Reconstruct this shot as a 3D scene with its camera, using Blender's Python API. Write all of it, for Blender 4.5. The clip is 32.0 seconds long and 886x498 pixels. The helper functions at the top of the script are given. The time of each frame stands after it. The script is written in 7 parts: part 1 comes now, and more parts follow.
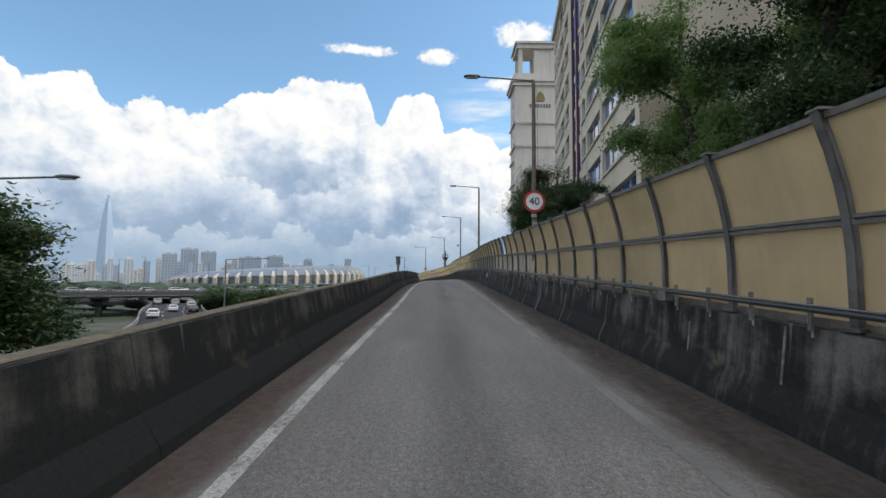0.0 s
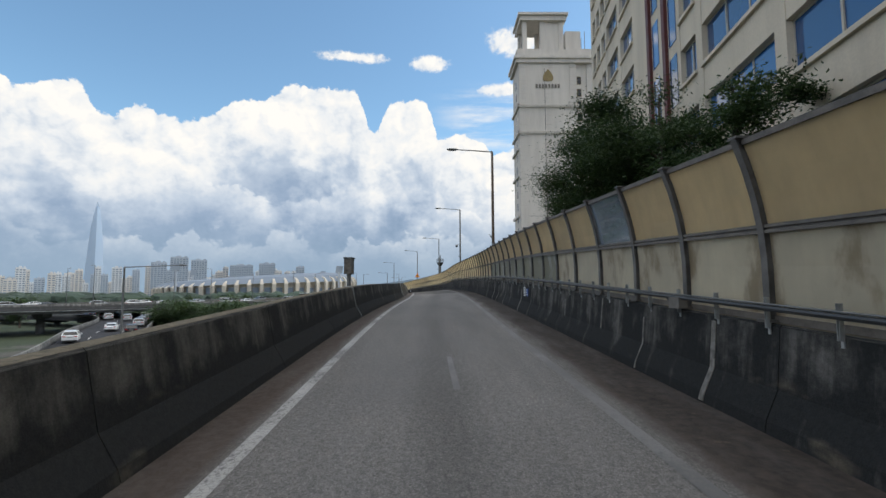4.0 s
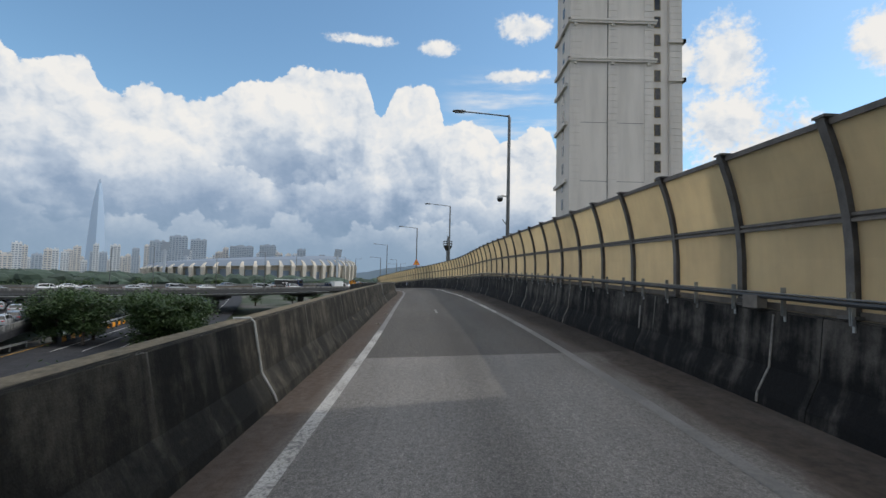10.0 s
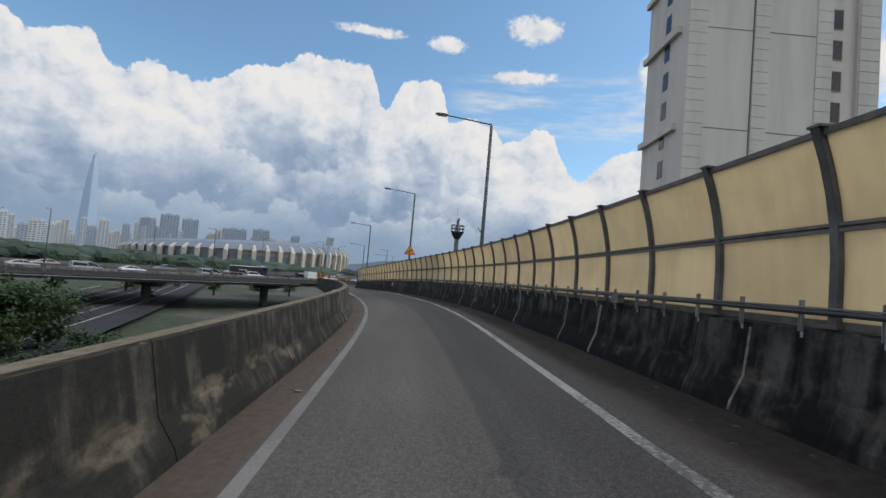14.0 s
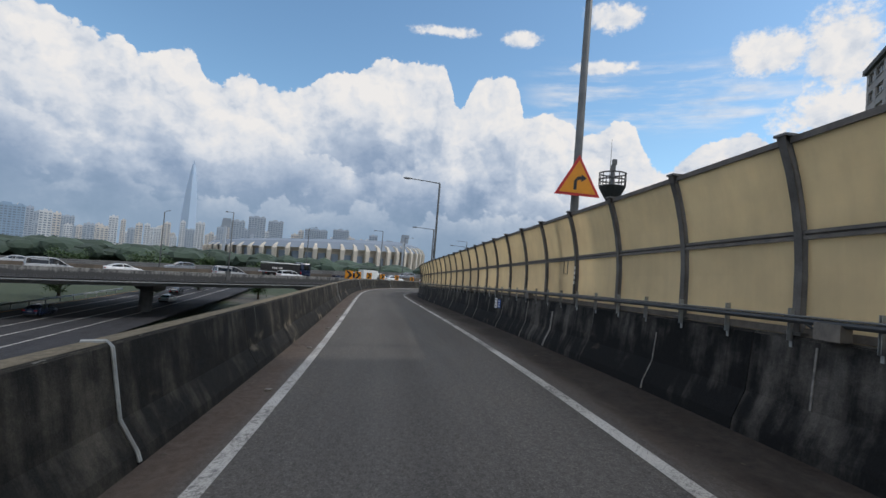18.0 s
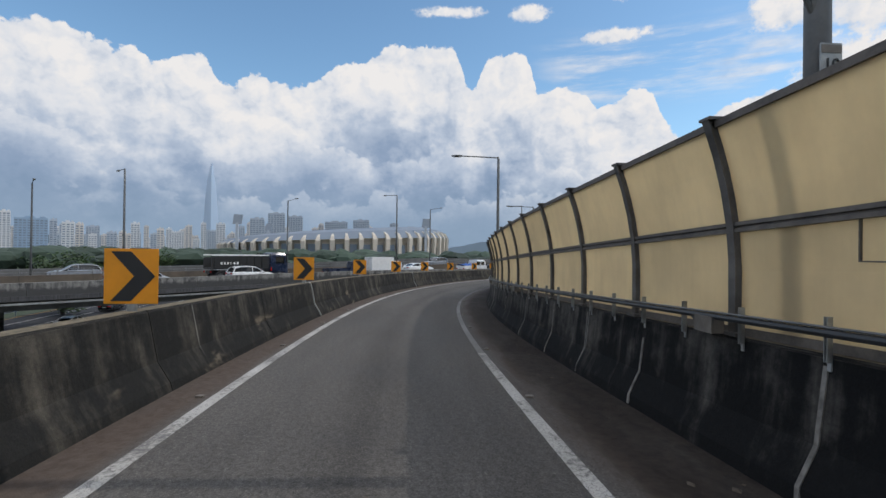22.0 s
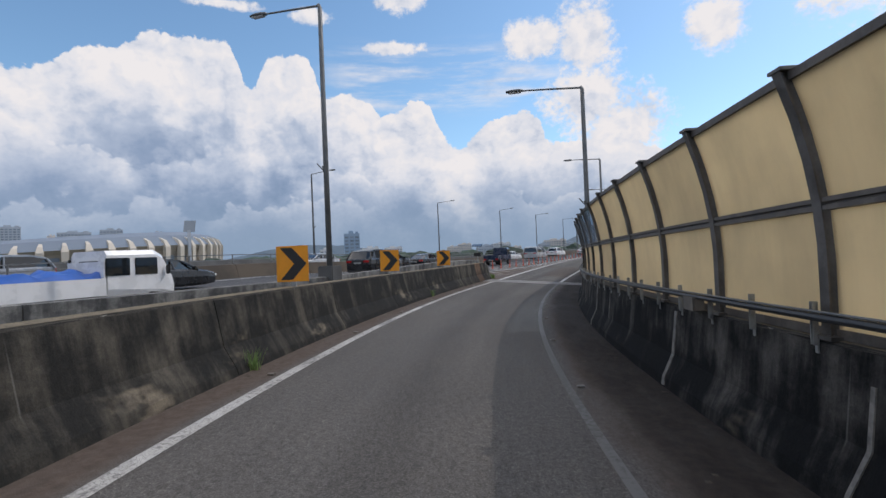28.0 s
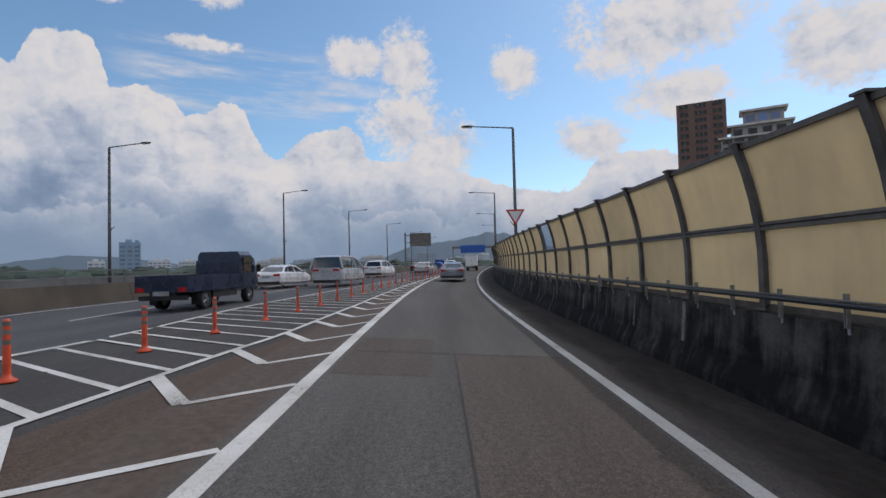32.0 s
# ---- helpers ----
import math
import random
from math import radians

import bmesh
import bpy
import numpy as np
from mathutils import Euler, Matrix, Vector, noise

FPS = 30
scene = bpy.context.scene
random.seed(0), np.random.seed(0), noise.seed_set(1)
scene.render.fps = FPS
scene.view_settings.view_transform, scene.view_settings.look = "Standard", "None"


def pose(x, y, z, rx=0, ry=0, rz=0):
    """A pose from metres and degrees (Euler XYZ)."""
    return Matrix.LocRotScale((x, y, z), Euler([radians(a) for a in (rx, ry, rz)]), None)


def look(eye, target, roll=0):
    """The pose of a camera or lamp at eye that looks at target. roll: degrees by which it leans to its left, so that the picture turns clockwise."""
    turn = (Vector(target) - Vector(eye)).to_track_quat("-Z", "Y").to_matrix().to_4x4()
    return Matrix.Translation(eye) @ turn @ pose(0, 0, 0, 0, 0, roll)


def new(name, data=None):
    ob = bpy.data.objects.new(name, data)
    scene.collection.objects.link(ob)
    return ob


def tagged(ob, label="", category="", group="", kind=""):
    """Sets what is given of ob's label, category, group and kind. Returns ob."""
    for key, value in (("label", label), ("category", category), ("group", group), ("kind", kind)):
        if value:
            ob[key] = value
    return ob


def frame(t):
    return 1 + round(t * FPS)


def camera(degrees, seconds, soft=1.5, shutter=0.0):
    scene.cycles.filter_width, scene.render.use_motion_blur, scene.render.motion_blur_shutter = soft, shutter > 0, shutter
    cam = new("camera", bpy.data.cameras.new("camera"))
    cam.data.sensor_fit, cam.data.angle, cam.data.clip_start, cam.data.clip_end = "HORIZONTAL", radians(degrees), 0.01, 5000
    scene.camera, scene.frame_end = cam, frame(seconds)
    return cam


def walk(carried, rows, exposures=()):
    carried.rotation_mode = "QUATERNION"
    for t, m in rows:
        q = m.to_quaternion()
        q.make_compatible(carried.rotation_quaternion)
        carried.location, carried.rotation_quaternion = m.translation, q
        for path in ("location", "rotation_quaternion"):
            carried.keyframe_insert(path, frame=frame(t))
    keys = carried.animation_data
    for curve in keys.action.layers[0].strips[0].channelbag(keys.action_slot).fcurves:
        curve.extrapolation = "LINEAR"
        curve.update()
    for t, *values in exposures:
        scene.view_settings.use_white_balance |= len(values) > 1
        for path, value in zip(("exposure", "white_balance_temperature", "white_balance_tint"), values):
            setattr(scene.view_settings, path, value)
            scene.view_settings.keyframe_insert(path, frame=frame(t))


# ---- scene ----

# camera: the lens and the drive along the ramp
cam = camera(83.4, 32.0)
PATH = [
    (0.0, -0.09, -0.00, -0.01, 94.38, -0.46, -0.01),
    (0.5, -0.09, 2.33, 0.10, 94.53, -0.45, -0.29),
    (1.0, -0.08, 4.64, 0.21, 94.64, -0.23, -0.53),
    (1.5, -0.09, 6.89, 0.31, 94.81, -0.25, -0.73),
    (2.0, -0.08, 9.06, 0.42, 94.99, -0.08, -0.78),
    (2.5, -0.08, 11.14, 0.53, 95.05, -0.04, -0.78),
    (3.0, -0.07, 13.16, 0.64, 95.05, 0.06, -0.75),
    (3.5, -0.08, 15.13, 0.75, 95.04, 0.18, -0.65),
    (4.0, -0.11, 17.21, 0.84, 95.05, 0.17, -0.62),
    (4.5, -0.10, 19.36, 0.93, 95.01, 0.12, -0.50),
    (5.0, -0.14, 21.58, 1.04, 94.99, 0.15, -0.45),
    (5.5, -0.19, 23.89, 1.18, 94.97, 0.21, -0.42),
    (6.0, -0.27, 26.28, 1.31, 94.92, 0.26, -0.41),
    (6.5, -0.35, 28.86, 1.46, 94.81, 0.21, -0.42),
    (7.0, -0.42, 31.55, 1.58, 94.65, 0.07, -0.45),
    (7.5, -0.47, 34.08, 1.69, 94.46, -0.10, -0.37),
    (8.0, -0.53, 36.72, 1.80, 94.22, -0.16, -0.28),
    (8.5, -0.57, 39.73, 1.87, 93.99, -0.29, -0.15),
    (9.0, -0.65, 42.76, 1.95, 93.82, -0.76, -0.14),
    (9.5, -0.73, 45.91, 2.02, 93.66, -1.16, -0.19),
    (10.0, -0.78, 49.15, 2.10, 93.52, -1.41, -0.32),
    (10.5, -0.87, 52.53, 2.19, 93.46, -1.81, -0.59),
    (11.0, -0.99, 56.05, 2.28, 93.45, -1.94, -0.84),
    (11.5, -1.12, 59.68, 2.35, 93.45, -2.31, -1.17),
    (12.0, -1.30, 63.45, 2.41, 93.38, -2.74, -1.48),
    (12.5, -1.48, 67.34, 2.45, 93.26, -3.31, -1.58),
    (13.0, -1.67, 71.34, 2.48, 93.32, -4.14, -1.72),
    (13.5, -1.84, 75.44, 2.50, 93.26, -4.87, -1.69),
    (14.0, -2.02, 79.58, 2.51, 93.19, -5.07, -0.96),
    (14.5, -2.20, 83.75, 2.51, 93.08, -5.14, 0.67),
    (15.0, -2.39, 87.91, 2.51, 93.07, -5.16, 1.43),
    (15.5, -2.64, 92.08, 2.50, 93.13, -5.07, 1.75),
    (16.0, -2.96, 96.27, 2.50, 93.17, -4.92, 2.21),
    (16.5, -3.39, 100.50, 2.47, 93.06, -4.79, 3.39),
    (17.0, -4.05, 104.74, 2.44, 92.84, -4.70, 5.12),
    (17.5, -4.90, 109.01, 2.39, 92.52, -4.83, 7.03),
    (18.0, -5.78, 113.12, 2.33, 92.23, -4.69, 7.88),
    (18.5, -6.74, 117.35, 2.25, 92.05, -4.37, 7.06),
    (19.0, -7.76, 121.59, 2.17, 91.86, -4.19, 7.73),
    (19.5, -8.81, 125.82, 2.07, 91.63, -3.37, 8.54),
    (20.0, -9.85, 129.97, 1.97, 91.49, -2.63, 9.41),
    (20.5, -10.89, 134.04, 1.88, 91.27, -2.26, 10.31),
    (21.0, -11.89, 138.16, 1.77, 91.01, -1.80, 10.94),
    (21.5, -12.90, 142.36, 1.65, 90.76, -1.39, 11.05),
    (22.0, -13.93, 146.66, 1.53, 90.33, -0.68, 10.51),
    (22.5, -14.97, 151.04, 1.39, 90.06, -0.03, 8.83),
    (23.0, -15.96, 155.52, 1.23, 89.84, 0.62, 8.80),
    (23.5, -16.89, 160.13, 1.08, 89.64, 1.54, 8.92),
    (24.0, -17.72, 164.86, 0.92, 89.54, 1.82, 8.14),
    (24.5, -18.34, 169.77, 0.76, 89.38, 2.15, 6.21),
    (25.0, -18.72, 174.78, 0.60, 89.37, 2.41, 3.84),
    (25.5, -18.88, 179.80, 0.44, 89.36, 2.68, 0.90),
    (26.0, -18.80, 184.79, 0.29, 89.42, 2.76, -1.83),
    (26.5, -18.49, 189.73, 0.15, 89.60, 2.67, -4.65),
    (27.0, -17.93, 194.64, 0.03, 89.86, 2.50, -7.50),
    (27.5, -17.12, 199.49, -0.07, 90.21, 2.37, -10.31),
    (28.0, -16.04, 204.29, -0.16, 90.57, 2.37, -13.07),
    (28.5, -14.74, 209.01, -0.24, 90.72, 2.80, -16.17),
    (29.0, -13.18, 213.65, -0.30, 90.93, 3.07, -19.21),
    (29.5, -11.43, 218.21, -0.35, 90.98, 3.19, -21.96),
    (30.0, -9.42, 222.67, -0.38, 91.14, 3.46, -24.88),
    (30.5, -7.16, 227.03, -0.41, 91.32, 3.28, -28.00),
    (31.0, -4.76, 231.27, -0.42, 91.43, 2.68, -30.66),
    (31.5, -2.23, 235.39, -0.42, 91.50, 2.00, -32.24),
    (32.0, 0.33, 239.48, -0.40, 91.77, 1.41, -33.83),
]
EXPOSURES = [(0.0, 0.27, 6800, 10), (2.5, 0.24, 6800, 10), (4.0, 0.17, 6800, 10), (7.0, 0.26, 6790, 10), (8.3, 0.19, 6780, 11), (9.8, -0.02, 6680, 10), (11.0, -0.08, 6650, 10), (14.0, -0.12, 6620, 11), (20.0, -0.08, 6600, 12),
             (26.0, -0.08, 6560, 14), (29.5, -0.13, 6540, 16), (31.0, -0.30, 6520, 16), (32.0, -0.40, 6520, 16)]
walk(cam, [(row[0], pose(*row[1:])) for row in PATH], EXPOSURES)


# ---- sky, sun ----
SUN_ELEVATION, SUN_AZIMUTH = 47.5, 77.0     # degrees; azimuth clockwise from +y
SKY_STRENGTH = 0.14
CLOUD_STRENGTH = 0.90


class Nodes:
    """Short hand for building node trees."""

    def __init__(self, tree):
        self.tree = tree
        tree.nodes.clear()

    def add(self, kind, inputs=None, **props):
        n = self.tree.nodes.new(kind)
        for key, value in props.items():
            setattr(n, key, value)
        for key, value in (inputs or {}).items():
            self.put(n.inputs[key], value)
        return n

    def put(self, socket, value):
        if isinstance(value, bpy.types.NodeSocket):
            self.tree.links.new(value, socket)
        else:
            socket.default_value = value

    def math(self, op, a, b=0.0, c=0.0, clamp=False):
        n = self.add("ShaderNodeMath", operation=op, use_clamp=clamp)
        self.put(n.inputs[0], a), self.put(n.inputs[1], b), self.put(n.inputs[2], c)
        return n.outputs[0]

    def mix(self, f, a, b, blend="MIX"):
        n = self.add("ShaderNodeMix", data_type="RGBA", blend_type=blend)
        self.put(n.inputs[0], f), self.put(n.inputs[6], a), self.put(n.inputs[7], b)
        return n.outputs[2]

    def range(self, v, a, b, c=0.0, d=1.0, smooth=True):
        n = self.add("ShaderNodeMapRange", interpolation_type="SMOOTHSTEP" if smooth else "LINEAR")
        for i, value in enumerate((v, a, b, c, d)):
            self.put(n.inputs[i], value)
        return n.outputs[0]

    def noise(self, vector, scale, detail=4.0, rough=0.55, distortion=0.0):
        n = self.add("ShaderNodeTexNoise", {"Scale": scale, "Detail": detail, "Roughness": rough, "Distortion": distortion})
        if vector is not None:
            self.put(n.inputs["Vector"], vector)
        return n.outputs[0]

    def mapping(self, vector, scale=(1, 1, 1), location=(0, 0, 0), rotation=(0, 0, 0)):
        return self.add("ShaderNodeMapping", {"Vector": vector, "Scale": scale, "Location": location, "Rotation": rotation}).outputs[0]


def make_sky():
    world = bpy.data.worlds.new("sky")
    scene.world = world
    world.use_nodes = True
    k = Nodes(world.node_tree)
    sky = k.add("ShaderNodeTexSky", sky_type="NISHITA", sun_disc=False, sun_elevation=radians(SUN_ELEVATION),
                sun_rotation=radians(SUN_AZIMUTH), air_density=1.0, dust_density=0.6, ozone_density=2.2)
    way = k.add("ShaderNodeTexCoord").outputs["Generated"]
    part_xyz = k.add("ShaderNodeSeparateXYZ", {0: way})
    x, y, z = part_xyz.outputs
    az = k.math("MULTIPLY", k.math("ARCTAN2", x, y), 57.2958)
    el = k.math("MULTIPLY", k.math("ARCSINE", z), 57.2958)
    # billows: a rounded cell noise at three sizes gives cauliflower edges
    plane = k.add("ShaderNodeCombineXYZ", {0: az, 1: k.math("MULTIPLY", el, 1.15), 2: 0.0}).outputs[0]
    warp = k.add("ShaderNodeTexNoise", {"Vector": plane, "Scale": 0.22, "Detail": 3.0})
    plane_w = k.add("ShaderNodeVectorMath", {0: plane, 1: k.add("ShaderNodeVectorMath", {0: warp.outputs["Color"], "Scale": 3.0}, operation="SCALE").outputs[0]}, operation="ADD").outputs[0]
    curl = k.add("ShaderNodeTexNoise", {"Vector": plane, "Scale": 0.9, "Detail": 5.0, "Roughness": 0.62})
    plane_w = k.add("ShaderNodeVectorMath", {0: plane_w, 1: k.add("ShaderNodeVectorMath", {0: curl.outputs["Color"], "Scale": 1.1}, operation="SCALE").outputs[0]}, operation="ADD").outputs[0]

    def billow(vector):
        total = None
        for scale, weight in ((0.115, 1.0), (0.26, 0.62), (0.62, 0.36), (1.5, 0.17)):
            v = k.add("ShaderNodeTexVoronoi", {"Vector": vector, "Scale": scale, "Smoothness": 0.22}, feature="SMOOTH_F1", voronoi_dimensions="2D").outputs["Distance"]
            v = k.math("MULTIPLY", k.math("SUBTRACT", 0.5, v), weight)
            total = v if total is None else k.math("ADD", total, v)
        return total
    puff = billow(plane_w)
    lit_shift = k.add("ShaderNodeVectorMath", {0: plane_w, 1: (0.75, 1.15, 0.0)}, operation="ADD").outputs[0]
    puff_lit = billow(lit_shift)
    fine = k.noise(plane, 1.6, 5.0, 0.6)
    soft = k.noise(plane, 0.12, 5.0, 0.55)
    # the bank's upper edge, by azimuth
    edge = k.add("ShaderNodeFloatCurve", {"Value": k.range(az, -70.0, 90.0, smooth=False)})
    curve = edge.mapping.curves[0]
    tops = [(-70, 17), (-53, 19.5), (-48, 20.3), (-44.5, 19.4), (-42.8, 19.7), (-41, 18.2), (-38.8, 19.5), (-36.6, 19.8), (-34.5, 17.6), (-30.5, 18.7),
            (-28.4, 18.4), (-23.5, 20.0), (-20.4, 21.0), (-17, 22.6), (-12.5, 23.3), (-10.2, 23.4), (-8.6, 21), (-7.3, 18.8), (-6, 21.2), (-3.5, 22.1),
            (-0.8, 21.2), (0.3, 18.0), (3, 18.2), (5.4, 17.8), (7, 16.2), (10.8, 17.4), (13, 15.2), (14.6, 13.4), (17, 14.6), (21.6, 15.8),
            (24.2, 15.2), (26, 12.4), (29, 12.0), (32, 13.0), (36, 11.5), (42, 9.0), (48, 8.2), (52, 12.2), (58, 11.8), (66, 12.0), (90, 15)]
    while len(curve.points) < len(tops):
        curve.points.new(0.5, 0.5)
    for point, (a, e) in zip(curve.points, tops):
        point.location = ((a + 70) / 160, e / 40)
        point.handle_type = "AUTO_CLAMPED"
    edge.mapping.update()
    top = k.math("MULTIPLY", edge.outputs[0], 40.0)
    wob = k.math("MULTIPLY", k.math("SUBTRACT", puff, 0.5), 1.7)
    depth = k.math("ADD", k.math("SUBTRACT", top, el), k.math("ADD", wob, k.math("MULTIPLY", k.math("SUBTRACT", fine, 0.5), 0.7)))
    bank = k.range(depth, -0.10, 0.20)
    # single clouds above the bank: azimuth, elevation, half width, half height, sharpness
    rest = None
    for a, e, ra, re in ((24.6, 22.6, 4.2, 2.6), (30.2, 21.6, 4.6, 5.2), (29.8, 16.0, 5.0, 5.2), (34.0, 12.6, 6.0, 4.6), (-10, 25.8, 4.6, 0.8), (-1.0, 25.4, 2.6, 1.0), (7.4, 22.6, 5.0, 0.9), (9.8, 27.2, 5.0, 1.7),
                         (58.0, 23.0, 12.0, 5.6), (43.0, 21.4, 3.4, 3.6), (72, 18.5, 7.0, 5.5), (60, 17.0, 8.5, 3.2), (51.0, 13.0, 4.6, 3.2)):
        u = k.math("DIVIDE", k.math("SUBTRACT", az, a), ra)
        v = k.math("DIVIDE", k.math("SUBTRACT", el, e), re)
        r = k.math("SUBTRACT", 1.0, k.math("SQRT", k.math("ADD", k.math("MULTIPLY", u, u), k.math("MULTIPLY", v, v))))
        rest = r if rest is None else k.math("MAXIMUM", rest, r)
    ragged = k.math("ADD", k.math("MULTIPLY", k.math("SUBTRACT", puff, 0.6), 0.55), k.math("MULTIPLY", k.math("SUBTRACT", fine, 0.5), 0.75))
    single = k.range(k.math("ADD", k.math("ADD", rest, 0.10), ragged), -0.06, 0.42)
    streak = k.noise(k.mapping(plane, (0.05, 0.30, 1), rotation=(0, 0, 0.28)), 2.0, 6.0, 0.6)
    in_view = k.math("MULTIPLY", k.range(az, -2, 6), k.range(az, 34, 22))
    wisps = k.math("MULTIPLY", k.math("MULTIPLY", k.range(streak, 0.40, 0.72), 0.75), k.math("MULTIPLY", in_view, k.math("MULTIPLY", k.range(el, 15, 17.5), k.range(el, 24, 21))))
    # light and shade within the cloud: white heads, blue-grey hollows and bases
    relief = k.math("SUBTRACT", puff, puff_lit)
    down = k.range(depth, 2.0, 15.0)
    hollow = k.range(soft, 0.38, 0.62)
    tone = k.math("SUBTRACT", 0.93, k.math("MULTIPLY", down, k.math("ADD", 0.30, k.math("MULTIPLY", hollow, 0.52))))
    tone = k.math("ADD", tone, k.math("MULTIPLY", relief, k.range(depth, 0.0, 10.0, 0.42, 0.30)))
    # lower heaps in front of the bank, each lit along its own top edge
    for base_el, swing, scale, fall, off in ((12.0, 4.2, 0.09, 6.5, 3.1), (7.0, 2.6, 0.16, 5.0, 17.3)):
        crest = k.noise(k.add("ShaderNodeCombineXYZ", {0: az, 1: off}).outputs[0], scale, 3.0, 0.5)
        rim = k.math("ADD", base_el, k.math("MULTIPLY", k.math("SUBTRACT", crest, 0.5), swing * 2.4))
        under = k.math("ADD", k.math("SUBTRACT", rim, el), k.math("MULTIPLY", k.math("SUBTRACT", puff, 0.55), 3.2))
        inside = k.range(under, -0.15, 0.5, 0.0, 0.62)
        shade = k.math("SUBTRACT", 0.84, k.math("MULTIPLY", k.range(under, 0.1, fall), 0.60))
        shade = k.math("ADD", shade, k.math("MULTIPLY", relief, 0.18))
        here = k.math("MULTIPLY", inside, k.range(k.noise(k.add("ShaderNodeCombineXYZ", {0: az, 1: off + 50.0}).outputs[0], 0.055, 2.0), 0.42, 0.56))
        tone = k.math("ADD", k.math("MULTIPLY", tone, k.math("SUBTRACT", 1.0, here)), k.math("MULTIPLY", shade, here))
    tone = k.math("SUBTRACT", tone, k.math("MULTIPLY", k.range(fine, 0.62, 0.3), 0.05), clamp=True)
    grey = k.add("ShaderNodeValToRGB", {0: tone})
    ramp = grey.color_ramp
    ramp.elements[0].position, ramp.elements[0].color = 0.0, (0.21, 0.32, 0.48, 1)
    ramp.elements[1].position, ramp.elements[1].color = 1.0, (0.98, 0.98, 0.97, 1)
    for pos, col in ((0.35, (0.32, 0.43, 0.60, 1)), (0.62, (0.54, 0.64, 0.78, 1)), (0.82, (0.82, 0.87, 0.93, 1))):
        ramp.elements.new(pos).color = col
    cloud = k.mix(1.0, grey.outputs[0], (CLOUD_STRENGTH,) * 3 + (1,), "MULTIPLY")
    clear = k.mix(1.0, sky.outputs[0], (SKY_STRENGTH * 1.02, SKY_STRENGTH * 1.24, SKY_STRENGTH * 1.24, 1), "MULTIPLY")
    # unseen cumulus overhead and behind, made brighter than the rest as added fill light
    flat = k.add("ShaderNodeCombineXYZ", {0: k.math("DIVIDE", x, k.math("MAXIMUM", z, 0.12)), 1: k.math("DIVIDE", y, k.math("MAXIMUM", z, 0.12)), 2: 0.0}).outputs[0]
    over = k.range(k.noise(flat, 1.15, 6.0, 0.58), 0.44, 0.60)
    away = k.math("MAXIMUM", k.range(el, 32.0, 44.0), k.range(k.math("ABSOLUTE", k.math("SUBTRACT", az, 10.0)), 92.0, 112.0))
    over = k.math("MULTIPLY", k.math("MULTIPLY", over, away), k.range(el, 2.0, 9.0))
    heads = k.mix(k.range(k.noise(flat, 2.6, 5.0, 0.6), 0.3, 0.7), (1.40, 1.40, 1.42, 1), (2.3, 2.27, 2.2, 1))
    clear = k.mix(over, clear, heads)
    amount = k.math("MAXIMUM", bank, k.math("MAXIMUM", single, wisps))
    # thinner, hazier towards the horizon
    haze = k.mix(k.range(el, 9.5, 0.0, 0.0, 0.85), cloud, (0.27, 0.38, 0.51, 1))
    out = k.mix(amount, clear, haze)
    k.add("ShaderNodeOutputWorld", {0: k.add("ShaderNodeBackground", {0: out, 1: 1.0}).outputs[0]})


make_sky()
sun_data = bpy.data.lights.new("sun", "SUN")
sun_data.energy, sun_data.angle, sun_data.color = 1.35, radians(0.7), (1.0, 0.965, 0.91)
sun = new("sun", sun_data)
SUN_WAY = Vector((math.sin(radians(SUN_AZIMUTH)) * math.cos(radians(SUN_ELEVATION)), math.cos(radians(SUN_AZIMUTH)) * math.cos(radians(SUN_ELEVATION)), math.sin(radians(SUN_ELEVATION))))
sun.matrix_world = look(SUN_WAY * 100, (0, 0, 0))

# ---- materials ----
def material(name):
    m = bpy.data.materials.new(name)
    m.use_nodes = True
    return m, Nodes(m.node_tree)


def finish(k, color, rough=0.8, metal=0.0, height=None, strength=0.3, distance=0.01, **more):
    b = k.add("ShaderNodeBsdfPrincipled", {"Base Color": color, "Roughness": rough, "Metallic": metal})
    for key, value in more.items():
        k.put(b.inputs[key], value)
    if height is not None:
        k.put(b.inputs["Normal"], k.add("ShaderNodeBump", {"Height": height, "Strength": strength, "Distance": distance}).outputs[0])
    k.add("ShaderNodeOutputMaterial", {0: b.outputs[0]})
    return b


def plain(name, color, rough=0.6, metal=0.0, vary=0.12, scale=3.0, bump=0.0, fine=40.0, coat=0.0, spread=0.0):
    """Painted metal, plastic, plaster: one colour with soft stains and fine grain; spread: a shade of its own for each object."""
    m, k = material(name)
    where = k.add("ShaderNodeTexCoord").outputs["Object"]
    big, small = k.noise(where, scale, 5.0), k.noise(where, fine, 3.0)
    f = k.math("ADD", k.range(big, 0.3, 0.7, 1 - vary, 1 + vary), k.math("MULTIPLY", k.math("SUBTRACT", small, 0.5), vary))
    if spread:
        info = k.add("ShaderNodeObjectInfo").outputs["Random"]
        f = k.math("MULTIPLY", f, k.range(info, 0, 1, 1 - spread, 1 + spread, False))
    col = k.mix(1.0, (*color, 1), k.add("ShaderNodeCombineColor", {0: f, 1: f, 2: f}).outputs[0], "MULTIPLY")
    more = {"Coat Weight": coat} if coat else {}
    finish(k, col, k.range(big, 0.3, 0.7, max(rough - 0.1, 0.02), min(rough + 0.1, 1)), metal, small if bump else None, bump, 0.004, **more)
    return m


def uv_of(k):
    u = k.add("ShaderNodeUVMap", uv_map="UVMap").outputs[0]
    return u, k.add("ShaderNodeSeparateXYZ", {0: u}).outputs


